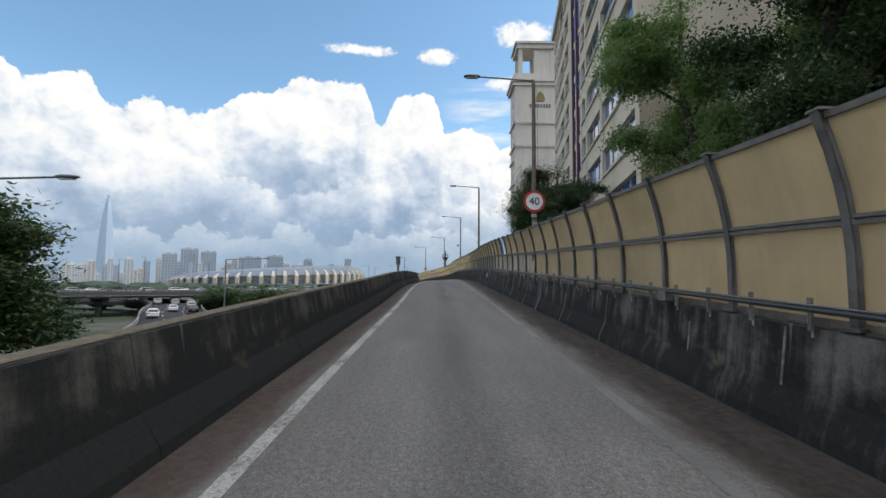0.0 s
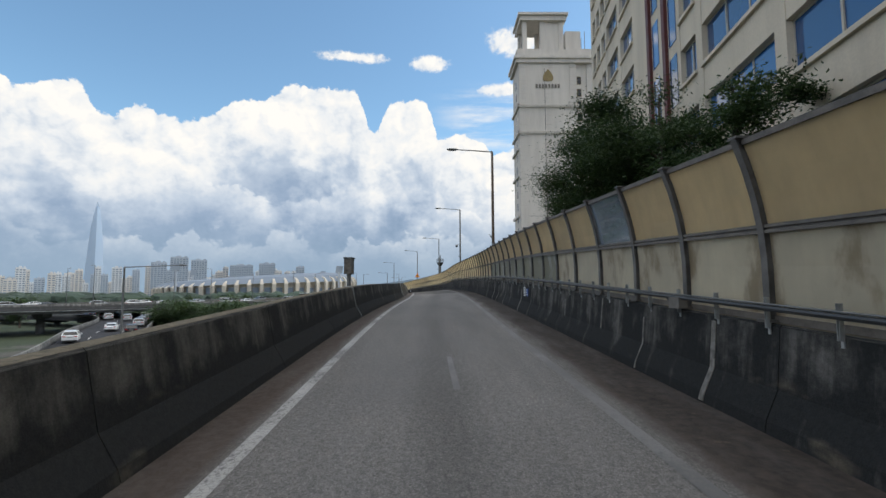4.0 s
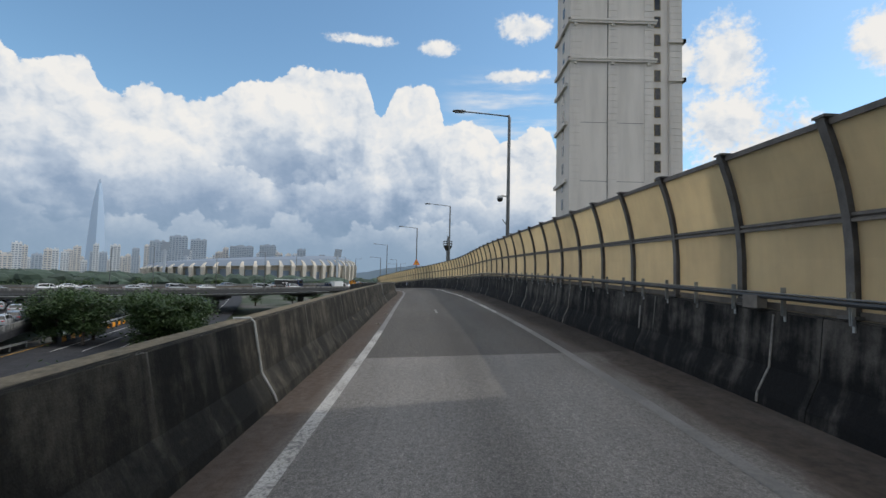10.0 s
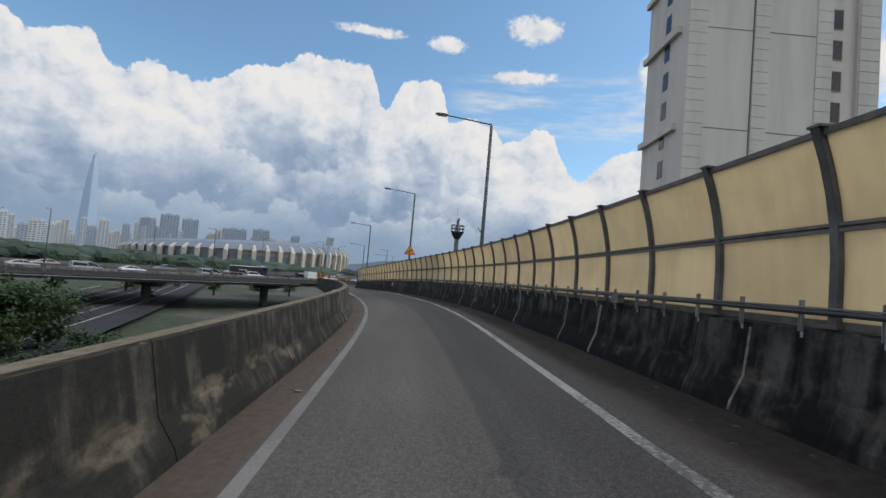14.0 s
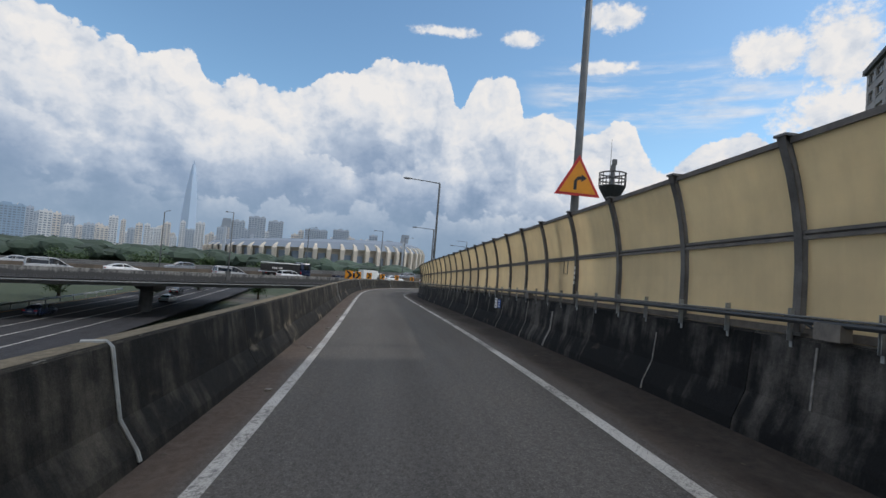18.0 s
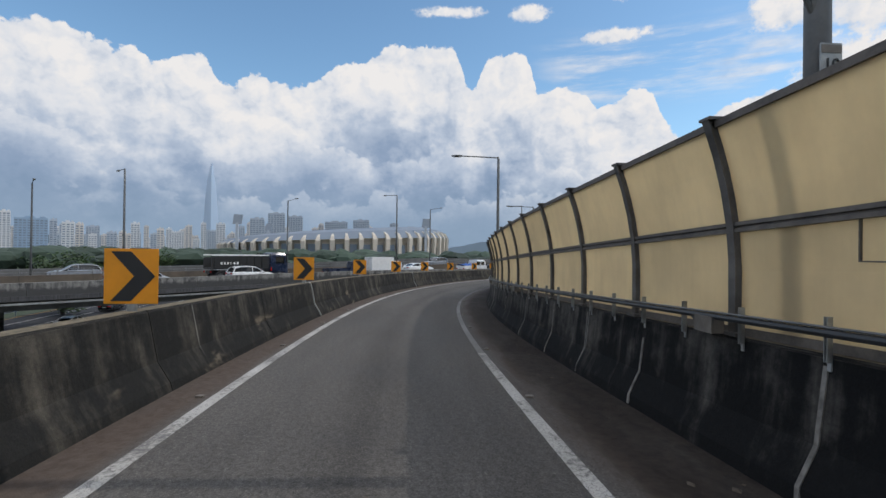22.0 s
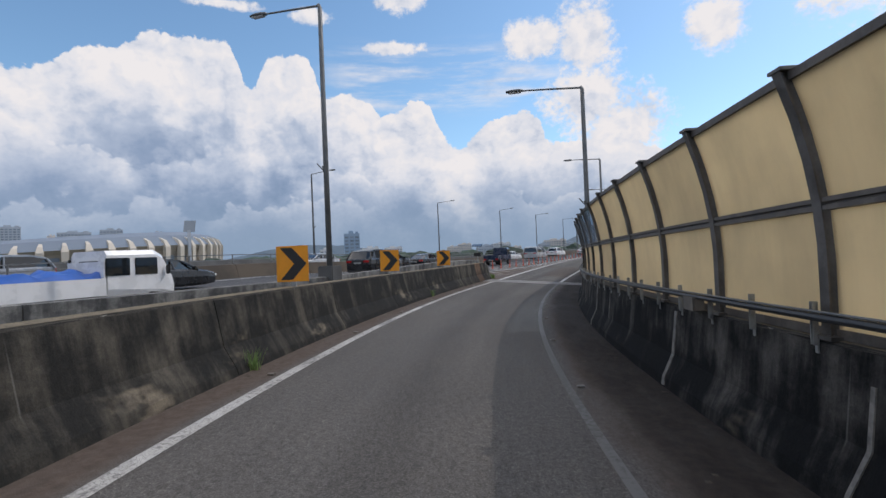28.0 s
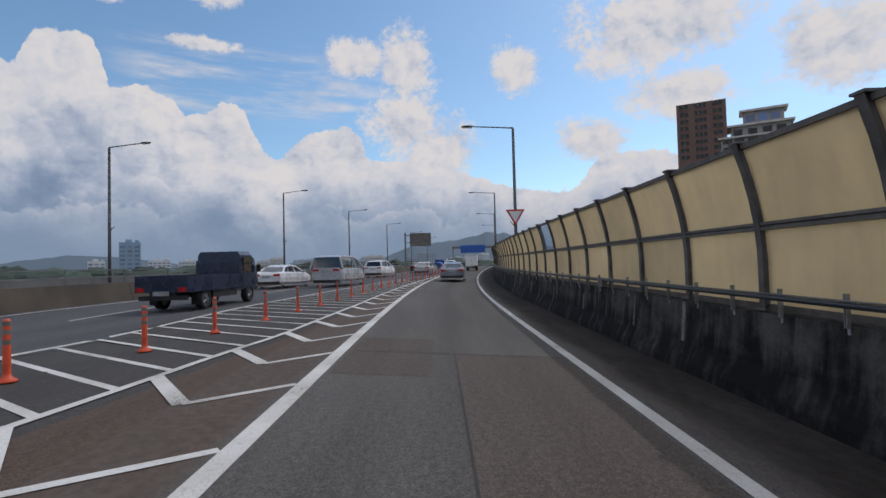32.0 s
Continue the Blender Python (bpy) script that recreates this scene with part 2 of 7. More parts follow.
def make_asphalt(name, base=(0.142, 0.130, 0.118), dirt=True, lane=3.58, verge_tone=1.0):
    """Worn asphalt. UV: u metres along, v metres across from the left edge line."""
    m, k = material(name)
    u, (along, across, _) = uv_of(k)
    grain = k.noise(u, 95.0, 3.0, 0.7)
    stone = k.add("ShaderNodeTexVoronoi", {"Vector": u, "Scale": 85.0}).outputs["Distance"]
    patch = k.noise(k.mapping(u, (0.12, 0.9, 1)), 1.0, 5.0, 0.6)
    blot = k.noise(u, 0.55, 5.0, 0.6)
    f = k.math("ADD", k.range(patch, 0.3, 0.7, 0.86, 1.12), k.math("MULTIPLY", k.math("SUBTRACT", grain, 0.5), 1.8))
    coarse = k.noise(u, 42.0, 4.0, 0.8)
    f = k.math("MULTIPLY", f, k.range(blot, 0.25, 0.75, 0.90, 1.10))
    f = k.math("MULTIPLY", f, k.range(coarse, 0.28, 0.72, 0.42, 1.62, False))
    f = k.math("MULTIPLY", f, k.range(k.noise(u, 15.0, 3.0, 0.7), 0.3, 0.7, 0.80, 1.20))
    wide = k.math("ADD", across, k.math("MULTIPLY", k.math("SUBTRACT", patch, 0.5), 0.35))
    # oil drip band between the wheel tracks
    mid = k.math("ABSOLUTE", k.math("SUBTRACT", wide, lane / 2))
    f = k.math("MULTIPLY", f, k.range(mid, 0.0, 0.55, 0.80, 1.0))
    speck = k.range(stone, 0.05, 0.30, 2.1, 0.94)
    f = k.math("MULTIPLY", f, speck)
    col = k.mix(1.0, (*base, 1), k.add("ShaderNodeCombineColor", {0: f, 1: f, 2: f}).outputs[0], "MULTIPLY")
    if dirt:
        n = k.noise(k.mapping(u, (0.35, 1.6, 1)), 1.3, 6.0, 0.65)
        lo = k.range(k.math("ADD", across, k.math("MULTIPLY", k.math("SUBTRACT", n, 0.5), 0.5)), 0.02, -0.28)
        hi = k.range(k.math("ADD", across, k.math("MULTIPLY", k.math("SUBTRACT", n, 0.5), 0.9)), lane + 0.05, lane + 0.55)
        amount = k.math("MULTIPLY", k.math("MAXIMUM", lo, hi), k.range(n, 0.2, 0.6, 0.72, 1.0))
        mud = k.mix(k.range(k.noise(u, 9.0, 5.0, 0.7), 0.3, 0.7), (0.070, 0.052, 0.041, 1), (0.112, 0.086, 0.069, 1))
        # right verge dirt; verge_tone puts each stretch's shade into its colour
        verge_dirt = k.mix(k.range(k.noise(u, 7.0, 5.0, 0.7), 0.3, 0.7), tuple(c * verge_tone for c in (0.026, 0.022, 0.019)) + (1,), tuple(c * verge_tone for c in (0.058, 0.046, 0.038)) + (1,))
        mud = k.mix(k.range(across, lane, lane + 0.7), mud, verge_dirt)
        col = k.mix(amount, col, mud)
    height = k.math("ADD", k.math("MULTIPLY", stone, 0.8), grain)
    finish(k, col, k.range(blot, 0.3, 0.7, 0.78, 0.94), 0.0, height, 0.5, 0.006, **{"Specular IOR Level": 0.2})
    return m


def make_paint(name, color=(0.62, 0.61, 0.58), wear=0.5):
    """Road paint worn through to the asphalt in flakes."""
    m, k = material(name)
    u, _ = uv_of(k)
    n = k.noise(u, 16.0, 6.0, 0.75)
    crack = k.add("ShaderNodeTexVoronoi", {"Vector": u, "Scale": 24.0}, feature="DISTANCE_TO_EDGE").outputs["Distance"]
    big = k.noise(u, 0.7, 4.0)
    gone = k.math("MULTIPLY", k.range(k.math("ADD", n, k.math("MULTIPLY", k.math("SUBTRACT", big, 0.5), 0.7)), 0.64 - 0.2 * wear, 0.80 - 0.2 * wear), 1.0)
    gone = k.math("MAXIMUM", gone, k.math("MULTIPLY", k.range(crack, 0.06, 0.0), wear))
    tint = k.mix(k.range(big, 0.3, 0.7), (*color, 1), (color[0] * 0.72, color[1] * 0.70, color[2] * 0.66, 1))
    finish(k, k.mix(gone, tint, (0.13, 0.125, 0.12, 1)), 0.7, 0.0, n, 0.2, 0.003)
    return m


def make_concrete(name, light=(0.30, 0.285, 0.255), dark=(0.045, 0.045, 0.044), mould=0.5, patches=0.5, foot_dirt=0.28):
    """Weathered barrier concrete. UV: u metres along, v metres up the face (past 10: the top)."""
    m, k = material(name)
    u, (along, up, _) = uv_of(k)
    info = k.add("ShaderNodeObjectInfo").outputs["Random"]
    streak = k.noise(k.mapping(u, (3.6, 0.40, 1)), 1.0, 6.0, 0.62)
    streak2 = k.noise(k.mapping(u, (1.6, 0.25, 1), (7, 3, 0)), 1.0, 5.0, 0.65)
    cloud = k.noise(u, 1.7, 6.0, 0.65)
    grain = k.noise(u, 60.0, 3.0, 0.7)
    low = k.range(up, 0.75, 0.25, 0.0, foot_dirt)
    s = k.math("ADD", k.math("MULTIPLY", streak, 0.55), k.math("ADD", k.math("MULTIPLY", streak2, 0.45), k.math("MULTIPLY", k.math("SUBTRACT", cloud, 0.5), 0.6)))
    s = k.math("ADD", k.math("ADD", s, low), k.math("MULTIPLY", k.math("SUBTRACT", info, 0.5), 0.10))
    f = k.range(s, 0.44 - 0.22 * mould, 0.74 - 0.22 * mould)
    col = k.mix(f, (*light, 1), (*dark, 1))
    # bare, scraped patches near the foot
    bare = k.noise(k.mapping(u, (0.55, 1.3, 1), (3, 9, 0)), 1.0, 4.0, 0.6)
    foot = k.math("MULTIPLY", k.range(up, 0.62, 0.40), k.range(bare, 0.64 - 0.1 * patches, 0.74 - 0.1 * patches))
    chip = k.math("MULTIPLY", foot, k.range(k.noise(u, 3.2, 5.0, 0.6), 0.70, 0.50))
    col = k.mix(k.math("MULTIPLY", chip, patches), col, (0.27, 0.225, 0.165, 1))
    # lime runs down from the top
    lime = k.noise(k.mapping(u, (3.4, 0.10, 1), (1.7, 0, 0)), 1.0, 3.0, 0.5)
    lime = k.math("MULTIPLY", k.range(lime, 0.665, 0.70), k.range(k.math("ADD", up, k.math("MULTIPLY", cloud, 0.8)), 0.55, 0.95))
    col = k.mix(k.math("MULTIPLY", lime, 0.55), col, (0.33, 0.32, 0.29, 1))
    crown = k.range(up, 9.0, 10.0)
    moss = k.mix(k.range(k.noise(u, 7.0, 5.0, 0.7), 0.35, 0.7), (0.20, 0.165, 0.115, 1), (0.105, 0.09, 0.062, 1))
    col = k.mix(crown, col, moss)
    pits = k.noise(u, 17.0, 5.0, 0.7)
    f2 = k.math("MULTIPLY", k.range(grain, 0.2, 0.8, 0.82, 1.18), k.range(pits, 0.3, 0.7, 0.86, 1.14))
    col = k.mix(1.0, col, k.add("ShaderNodeCombineColor", {0: f2, 1: f2, 2: f2}).outputs[0], "MULTIPLY")
    finish(k, col, 0.9, 0.0, k.math("ADD", k.math("ADD", grain, cloud), pits), 0.6, 0.008, **{"Specular IOR Level": 0.15})
    return m


def make_panel(name, color, through_it, stain=0.0, stain_color=(0.30, 0.22, 0.12), face=None):
    """Translucent sheet of a noise wall: part of the light behind it comes through."""
    m, k = material(name)
    where = k.add("ShaderNodeTexCoord").outputs["Object"]
    uv, (along, up, _) = uv_of(k)
    info = k.add("ShaderNodeObjectInfo").outputs["Random"]
    n = k.noise(where, 1.3, 5.0, 0.6)
    dust = k.noise(k.mapping(where, (6, 6, 0.6)), 1.0, 4.0, 0.6)
    f = k.math("MULTIPLY", k.range(n, 0.3, 0.7, 0.92, 1.05), k.range(info, 0, 1, 0.93, 1.05, False))
    f = k.math("MULTIPLY", f, k.range(dust, 0.3, 0.75, 1.02, 0.955))
    col = k.mix(1.0, (*color, 1), k.add("ShaderNodeCombineColor", {0: f, 1: f, 2: f}).outputs[0], "MULTIPLY")
    if stain:
        blot = k.noise(k.mapping(where, (1.4, 1.4, 0.8), (5, 2, 1)), 1.0, 5.0, 0.6)
        col = k.mix(k.math("MULTIPLY", k.range(blot, 0.52, 0.66), stain), col, (*stain_color, 1))
    skin = col if face is None else k.mix(1.0, (*face, 1), k.add("ShaderNodeCombineColor", {0: f, 1: f, 2: f}).outputs[0], "MULTIPLY")
    b = k.add("ShaderNodeBsdfPrincipled", {"Base Color": skin, "Roughness": 0.42})
    t = k.add("ShaderNodeBsdfTranslucent", {"Color": col})
    s = k.add("ShaderNodeMixShader", {0: through_it, 1: b.outputs[0], 2: t.outputs[0]})
    k.add("ShaderNodeOutputMaterial", {0: s.outputs[0]})
    return m


def make_glass(name, tint=(0.85, 0.9, 0.92), film_amount=0.25):
    """Clear sheet: mostly see-through, with a sheen; its bluish film paints in reflected haze."""
    m, k = material(name)
    where = k.add("ShaderNodeTexCoord").outputs["Object"]
    gloss = k.add("ShaderNodeBsdfGlossy", {"Roughness": 0.05})
    clear = k.add("ShaderNodeBsdfTransparent", {"Color": (*tint, 1)})
    film = k.add("ShaderNodeBsdfDiffuse", {"Color": (0.58, 0.66, 0.74, 1)})
    see = k.add("ShaderNodeMixShader", {0: k.math("MULTIPLY", k.add("ShaderNodeFresnel", {"IOR": 1.18}).outputs[0], 0.35), 1: clear.outputs[0], 2: gloss.outputs[0]})
    see = k.add("ShaderNodeMixShader", {0: k.range(k.noise(where, 2.0, 5.0, 0.6), 0.3, 0.8, film_amount * 0.5, film_amount), 1: see.outputs[0], 2: film.outputs[0]})
    k.add("ShaderNodeOutputMaterial", {0: see.outputs[0]})
    return m


def make_leaf(name, dark, light, through_it=0.35):
    m, k = material(name)
    where = k.add("ShaderNodeTexCoord").outputs["Object"]
    isle = k.add("ShaderNodeNewGeometry").outputs["Random Per Island"]
    n = k.noise(where, 0.5, 3.0)
    col = k.mix(k.math("ADD", k.math("MULTIPLY", isle, 0.6), k.range(n, 0.3, 0.7, 0.0, 0.4), clamp=True), (*dark, 1), (*light, 1))
    b = k.add("ShaderNodeBsdfPrincipled", {"Base Color": col, "Roughness": 0.5})
    t = k.add("ShaderNodeBsdfTranslucent", {"Color": col})
    k.add("ShaderNodeOutputMaterial", {0: k.add("ShaderNodeMixShader", {0: through_it, 1: b.outputs[0], 2: t.outputs[0]}).outputs[0]})
    return m


def make_ground():
    m, k = material("ground_cover")
    where = k.add("ShaderNodeTexCoord").outputs["Object"]
    a, b = k.noise(where, 0.03, 6.0, 0.6), k.noise(where, 0.9, 6.0, 0.7)
    grass = k.mix(k.range(b, 0.3, 0.7), (0.018, 0.028, 0.012, 1), (0.045, 0.062, 0.026, 1))
    soil = k.mix(k.range(b, 0.3, 0.7), (0.05, 0.045, 0.038, 1), (0.11, 0.10, 0.088, 1))
    finish(k, k.mix(k.range(a, 0.50, 0.58), grass, soil), 0.95, 0.0, b, 0.5, 0.2)
    return m


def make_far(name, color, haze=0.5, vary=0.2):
    """Distant masonry or woods; the haze of the air between is mixed into the colour."""
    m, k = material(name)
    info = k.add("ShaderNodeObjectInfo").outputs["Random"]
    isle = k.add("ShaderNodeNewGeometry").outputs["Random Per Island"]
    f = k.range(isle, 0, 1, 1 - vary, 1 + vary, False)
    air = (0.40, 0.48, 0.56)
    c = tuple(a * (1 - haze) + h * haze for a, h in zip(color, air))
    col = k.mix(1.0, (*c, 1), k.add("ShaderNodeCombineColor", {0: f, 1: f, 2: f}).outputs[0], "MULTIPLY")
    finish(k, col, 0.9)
    return m


def make_stone(name, color, block=(1.2, 0.6)):
    """Pale cladding with faint courses and rain marks."""
    m, k = material(name)
    where = k.add("ShaderNodeTexCoord").outputs["Object"]
    n, fine = k.noise(k.mapping(where, (1.0, 1.0, 0.12)), 0.6, 6.0, 0.65), k.noise(where, 14.0, 4.0, 0.6)
    f = k.math("MULTIPLY", k.range(n, 0.3, 0.75, 1.05, 0.86), k.range(fine, 0.3, 0.7, 0.96, 1.04))
    col = k.mix(1.0, (*color, 1), k.add("ShaderNodeCombineColor", {0: f, 1: f, 2: f}).outputs[0], "MULTIPLY")
    finish(k, col, 0.85, 0.0, fine, 0.15, 0.01)
    return m


def make_window(name, color, rough=0.06):
    """Tinted window glass that mirrors the sky, with a shade of its own per pane."""
    m, k = material(name)
    info = k.add("ShaderNodeObjectInfo").outputs["Random"]
    isle = k.add("ShaderNodeNewGeometry").outputs["Random Per Island"]
    f = k.range(k.math("FRACT", k.math("ADD", info, isle)), 0, 1, 0.5, 1.4, False)
    col = k.mix(1.0, (*color, 1), k.add("ShaderNodeCombineColor", {0: f, 1: f, 2: f}).outputs[0], "MULTIPLY")
    finish(k, col, rough, 0.0, None, **{"Specular IOR Level": 1.0, "Coat Weight": 0.25, "Coat Roughness": 0.03})
    return m


MAT = {
    # ramp asphalt twice: the change of light along the ramp is in the tone
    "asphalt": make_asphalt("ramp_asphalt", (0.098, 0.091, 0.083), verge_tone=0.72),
    "asphalt_old": make_asphalt("bright_ramp_asphalt", (0.185, 0.174, 0.161), verge_tone=1.25),
    "asphalt_main": make_asphalt("main_asphalt", (0.076, 0.076, 0.079), dirt=False, lane=-90),
    # lower roads: shade below the decks is part of this dark tone
    "asphalt_low": make_asphalt("lower_asphalt", (0.034, 0.034, 0.037), dirt=False, lane=-90),
    "red_surface": make_asphalt("brown_surface", (0.088, 0.063, 0.047), dirt=False, lane=-90),
    "gore_dark": make_asphalt("gore_asphalt", (0.060, 0.056, 0.052), dirt=False, lane=-90),
    "paint": make_paint("white_paint", (0.50, 0.485, 0.455), 0.85),
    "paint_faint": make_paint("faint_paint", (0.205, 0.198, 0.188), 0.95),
    # worn line paint, its colour darkened for the wall's shadow
    "paint_gone": make_paint("rubbed_shaded_paint", (0.085, 0.080, 0.073), 1.0),
    "paint_new": make_paint("fresh_paint", (0.63, 0.62, 0.585), 0.35),
    "paint_yellow": make_paint("yellow_paint", (0.55, 0.30, 0.03), 0.3),
    "concrete_l": make_concrete("barrier_concrete", (0.150, 0.140, 0.122), (0.034, 0.034, 0.033), 0.62, 0.25),
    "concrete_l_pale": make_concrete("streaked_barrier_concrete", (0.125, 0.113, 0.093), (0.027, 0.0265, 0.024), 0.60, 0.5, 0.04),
    # mould, with missing shade on the sunlit face put into the darker colour
    "concrete_l_mould": make_concrete("mouldy_shaded_concrete", (0.100, 0.090, 0.073), (0.021, 0.0205, 0.019), 0.68, 0.6, 0.04),
    "concrete_r": make_concrete("stained_concrete", (0.145, 0.139, 0.127), (0.021, 0.022, 0.022), 0.68, 0.3, 0.12),
    # black stains, colour lowered further for shade under the noise wall
    "concrete_r_black": make_concrete("black_stained_shaded_concrete", (0.100, 0.093, 0.083), (0.009, 0.0095, 0.010), 0.58, 0.25, 0.10),
    "concrete_rust": make_concrete("rust_stained_concrete", (0.150, 0.098, 0.066), (0.075, 0.050, 0.036), 0.4, 0.0),
    "concrete_far": make_concrete("deck_concrete", (0.26, 0.255, 0.24), (0.07, 0.07, 0.07), 0.35, 0.2),
    "concrete": plain("bare_concrete", (0.25, 0.24, 0.22), 0.9, 0, 0.25, 0.8, 0.3),
    "dark_concrete": plain("dark_grey_concrete", (0.09, 0.09, 0.088), 0.9, 0, 0.3, 0.6, 0.3),
    "lime": plain("lime_crust", (0.165, 0.156, 0.140), 0.9, 0, 0.45, 9.0, 0.3),
    "seal": plain("joint_seal", (0.30, 0.31, 0.30), 0.6, 0, 0.3, 6.0),
    "panel": make_panel("cream_panel", (0.84, 0.75, 0.565), 0.60, face=(0.70, 0.55, 0.34)),
    "panel_white": make_panel("milky_panel", (0.36, 0.345, 0.25), 0.5, 0.7, (0.60, 0.61, 0.57)),
    "panel_stained": make_panel("stained_panel", (0.68, 0.62, 0.48), 0.5, 0.7),
    "panel_clear": make_glass("clear_panel", (0.82, 0.91, 0.98), 0.22),
    "steel": plain("weathered_post_steel", (0.125, 0.117, 0.108), 0.55, 0.35, 0.35, 4.0, 0.15),
    "rail": plain("rail_steel", (0.13, 0.115, 0.10), 0.55, 0.3, 0.35, 5.0, 0.1),
    "galv": plain("galvanised_steel", (0.36, 0.37, 0.36), 0.45, 0.6, 0.3, 6.0),
    "galv_dark": plain("dull_steel_plate", (0.11, 0.125, 0.15), 0.5, 0.4, 0.25, 3.0),
    "pipe": plain("black_conduit", (0.030, 0.032, 0.034), 0.5, 0, 0.3, 5.0),
    "box": plain("grey_box", (0.16, 0.142, 0.12), 0.6, 0.1, 0.35, 4.0),
    "lamp": plain("lamp_pole_steel", (0.16, 0.165, 0.165), 0.5, 0.35, 0.2, 3.0),
    "lamp_brown": plain("brown_pole_paint", (0.16, 0.115, 0.085), 0.6, 0.1, 0.25, 3.0),
    "white": plain("white_sheet", (0.75, 0.75, 0.73), 0.5, 0, 0.06, 4.0),
    "red": plain("red_sheet", (0.55, 0.03, 0.025), 0.5, 0, 0.1, 4.0),
    "black": plain("black_sheet", (0.018, 0.018, 0.018), 0.5, 0, 0.2, 4.0),
    "yellow": plain("amber_sheet", (0.78, 0.30, 0.010), 0.45, 0, 0.06, 4.0),
    "orange": plain("orange_plastic", (0.62, 0.075, 0.025), 0.5, 0, 0.2, 8.0, spread=0.25),
    "blue": plain("blue_sheet", (0.02, 0.10, 0.38), 0.5, 0, 0.1, 4.0),
    "rubber": plain("tyre_rubber", (0.018, 0.018, 0.019), 0.85, 0, 0.2, 8.0),
    "alloy": plain("alloy_rim", (0.22, 0.22, 0.23), 0.45, 0.8, 0.1, 8.0),
    "car_glass": plain("car_glass", (0.012, 0.015, 0.018), 0.05, 0, 0.05, 4.0, coat=0.8),
    "lamp_red": plain("red_lens", (0.42, 0.012, 0.012), 0.2, 0, 0.1, 9.0, coat=0.5),
    "lamp_white": plain("clear_lens", (0.62, 0.62, 0.6), 0.15, 0, 0.1, 9.0, coat=0.5),
    "leaf": make_leaf("zelkova_leaf", (0.110, 0.190, 0.060), (0.300, 0.420, 0.140), 0.5),
    "leaf_dark": make_leaf("dark_leaf", (0.022, 0.044, 0.015), (0.070, 0.115, 0.036), 0.36),
    "leaf_shrub": make_leaf("shrub_leaf", (0.026, 0.048, 0.018), (0.082, 0.135, 0.045), 0.38),
    "bark": plain("bark", (0.075, 0.060, 0.048), 0.95, 0, 0.4, 4.0, 0.5),
    "ground": make_ground(),
    "render_cream": make_stone("cream_render", (0.66, 0.58, 0.46)),
    "stone": make_stone("pale_stone", (0.64, 0.59, 0.53)),
    "stone_tan": make_stone("tan_stone", (0.50, 0.45, 0.39)),
    "median": plain("earthy_median", (0.075, 0.060, 0.045), 0.95, 0, 0.35, 0.5, 0.3),
    "asphalt_tar": plain("bitumen_seam", (0.030, 0.026, 0.022), 0.85, 0, 0.3, 6.0),
    "asphalt_patch": make_asphalt("patched_asphalt", (0.0864, 0.072, 0.0608), dirt=False, lane=-90),
    "stone_brown": make_stone("brown_cladding", (0.21, 0.125, 0.10)),
    "stone_grey": make_stone("grey_cladding", (0.36, 0.345, 0.33)),
    "glass_blue": make_window("blue_window", (0.022, 0.11, 0.30)),
    "glass_dark": plain("dark_window", (0.014, 0.012, 0.011), 0.22, 0, 0.3, 0.7),
    "stripe": plain("maroon_stripe", (0.105, 0.022, 0.020), 0.6, 0, 0.15, 1.0),
    "frame": plain("window_frame", (0.46, 0.43, 0.37), 0.6, 0, 0.1, 3.0),
    "bronze": plain("bronze_emblem", (0.22, 0.165, 0.075), 0.45, 0.5, 0.2, 2.0),
}

# ---- building helpers ----
def smooth_table(rows):
    """Natural cubic splines through the rows; the first column is the parameter."""
    a = np.array(rows, float)
    t, n = a[:, 0], len(a)
    h = np.diff(t)
    m = np.eye(n)
    for i in range(1, n - 1):
        m[i, i - 1:i + 2] = h[i - 1], 2 * (h[i - 1] + h[i]), h[i]
    out = []
    for c in range(1, a.shape[1]):
        r = np.zeros(n)
        r[1:-1] = 6 * (np.diff(a[:, c])[1:] / h[1:] - np.diff(a[:, c])[:-1] / h[:-1])
        out.append((a[:, c], np.linalg.solve(m, r)))

    def at(s):
        i = int(np.clip(np.searchsorted(t, s) - 1, 0, n - 2))
        p, q = (t[i + 1] - s) / h[i], (s - t[i]) / h[i]
        return [p * y[i] + q * y[i + 1] + ((p ** 3 - p) * d[i] + (q ** 3 - q) * d[i + 1]) * h[i] ** 2 / 6 for y, d in out]
    return at


class Line:
    """A road's reference line: place(s, d, z) is s metres along, d to the right, z above its banked surface."""

    left_from, left_fall = None, ()

    def __init__(self, rows):
        self.at = smooth_table(rows)
        self.cache = {}

    def base(self, s):
        key = round(s, 3)
        if key not in self.cache:
            x, y, z, bank = self.at(s)
            x2, y2, z2, _ = self.at(s + 0.5)
            x1, y1, z1, _ = self.at(s - 0.5)
            way = Vector((x2 - x1, y2 - y1, 0)).normalized()
            side = Vector((way.y, -way.x, 0))
            self.cache[key] = Vector((x, y, z)), way, side, math.tan(radians(bank))
        return self.cache[key]

    def place(self, s, d=0.0, z=0.0):
        o, way, side, fall = self.base(s)
        if self.left_from and d < 0:      # past here the left side has its own, flatter fall
            own = math.tan(radians(float(np.interp(s, *self.left_fall))))
            fall += (own - fall) * min(1.0, max(0.0, (s - self.left_from) / 5.0))
        return o + side * d + Vector((0, 0, d * fall + z))

    def stand(self, s, d=0.0, z=0.0, turn=0.0):
        """A pose whose y points along the line."""
        o, way, side, fall = self.base(s)
        p = self.place(s, d, z)
        return pose(p.x, p.y, p.z, 0, 0, math.degrees(math.atan2(-way.x, way.y)) + turn)


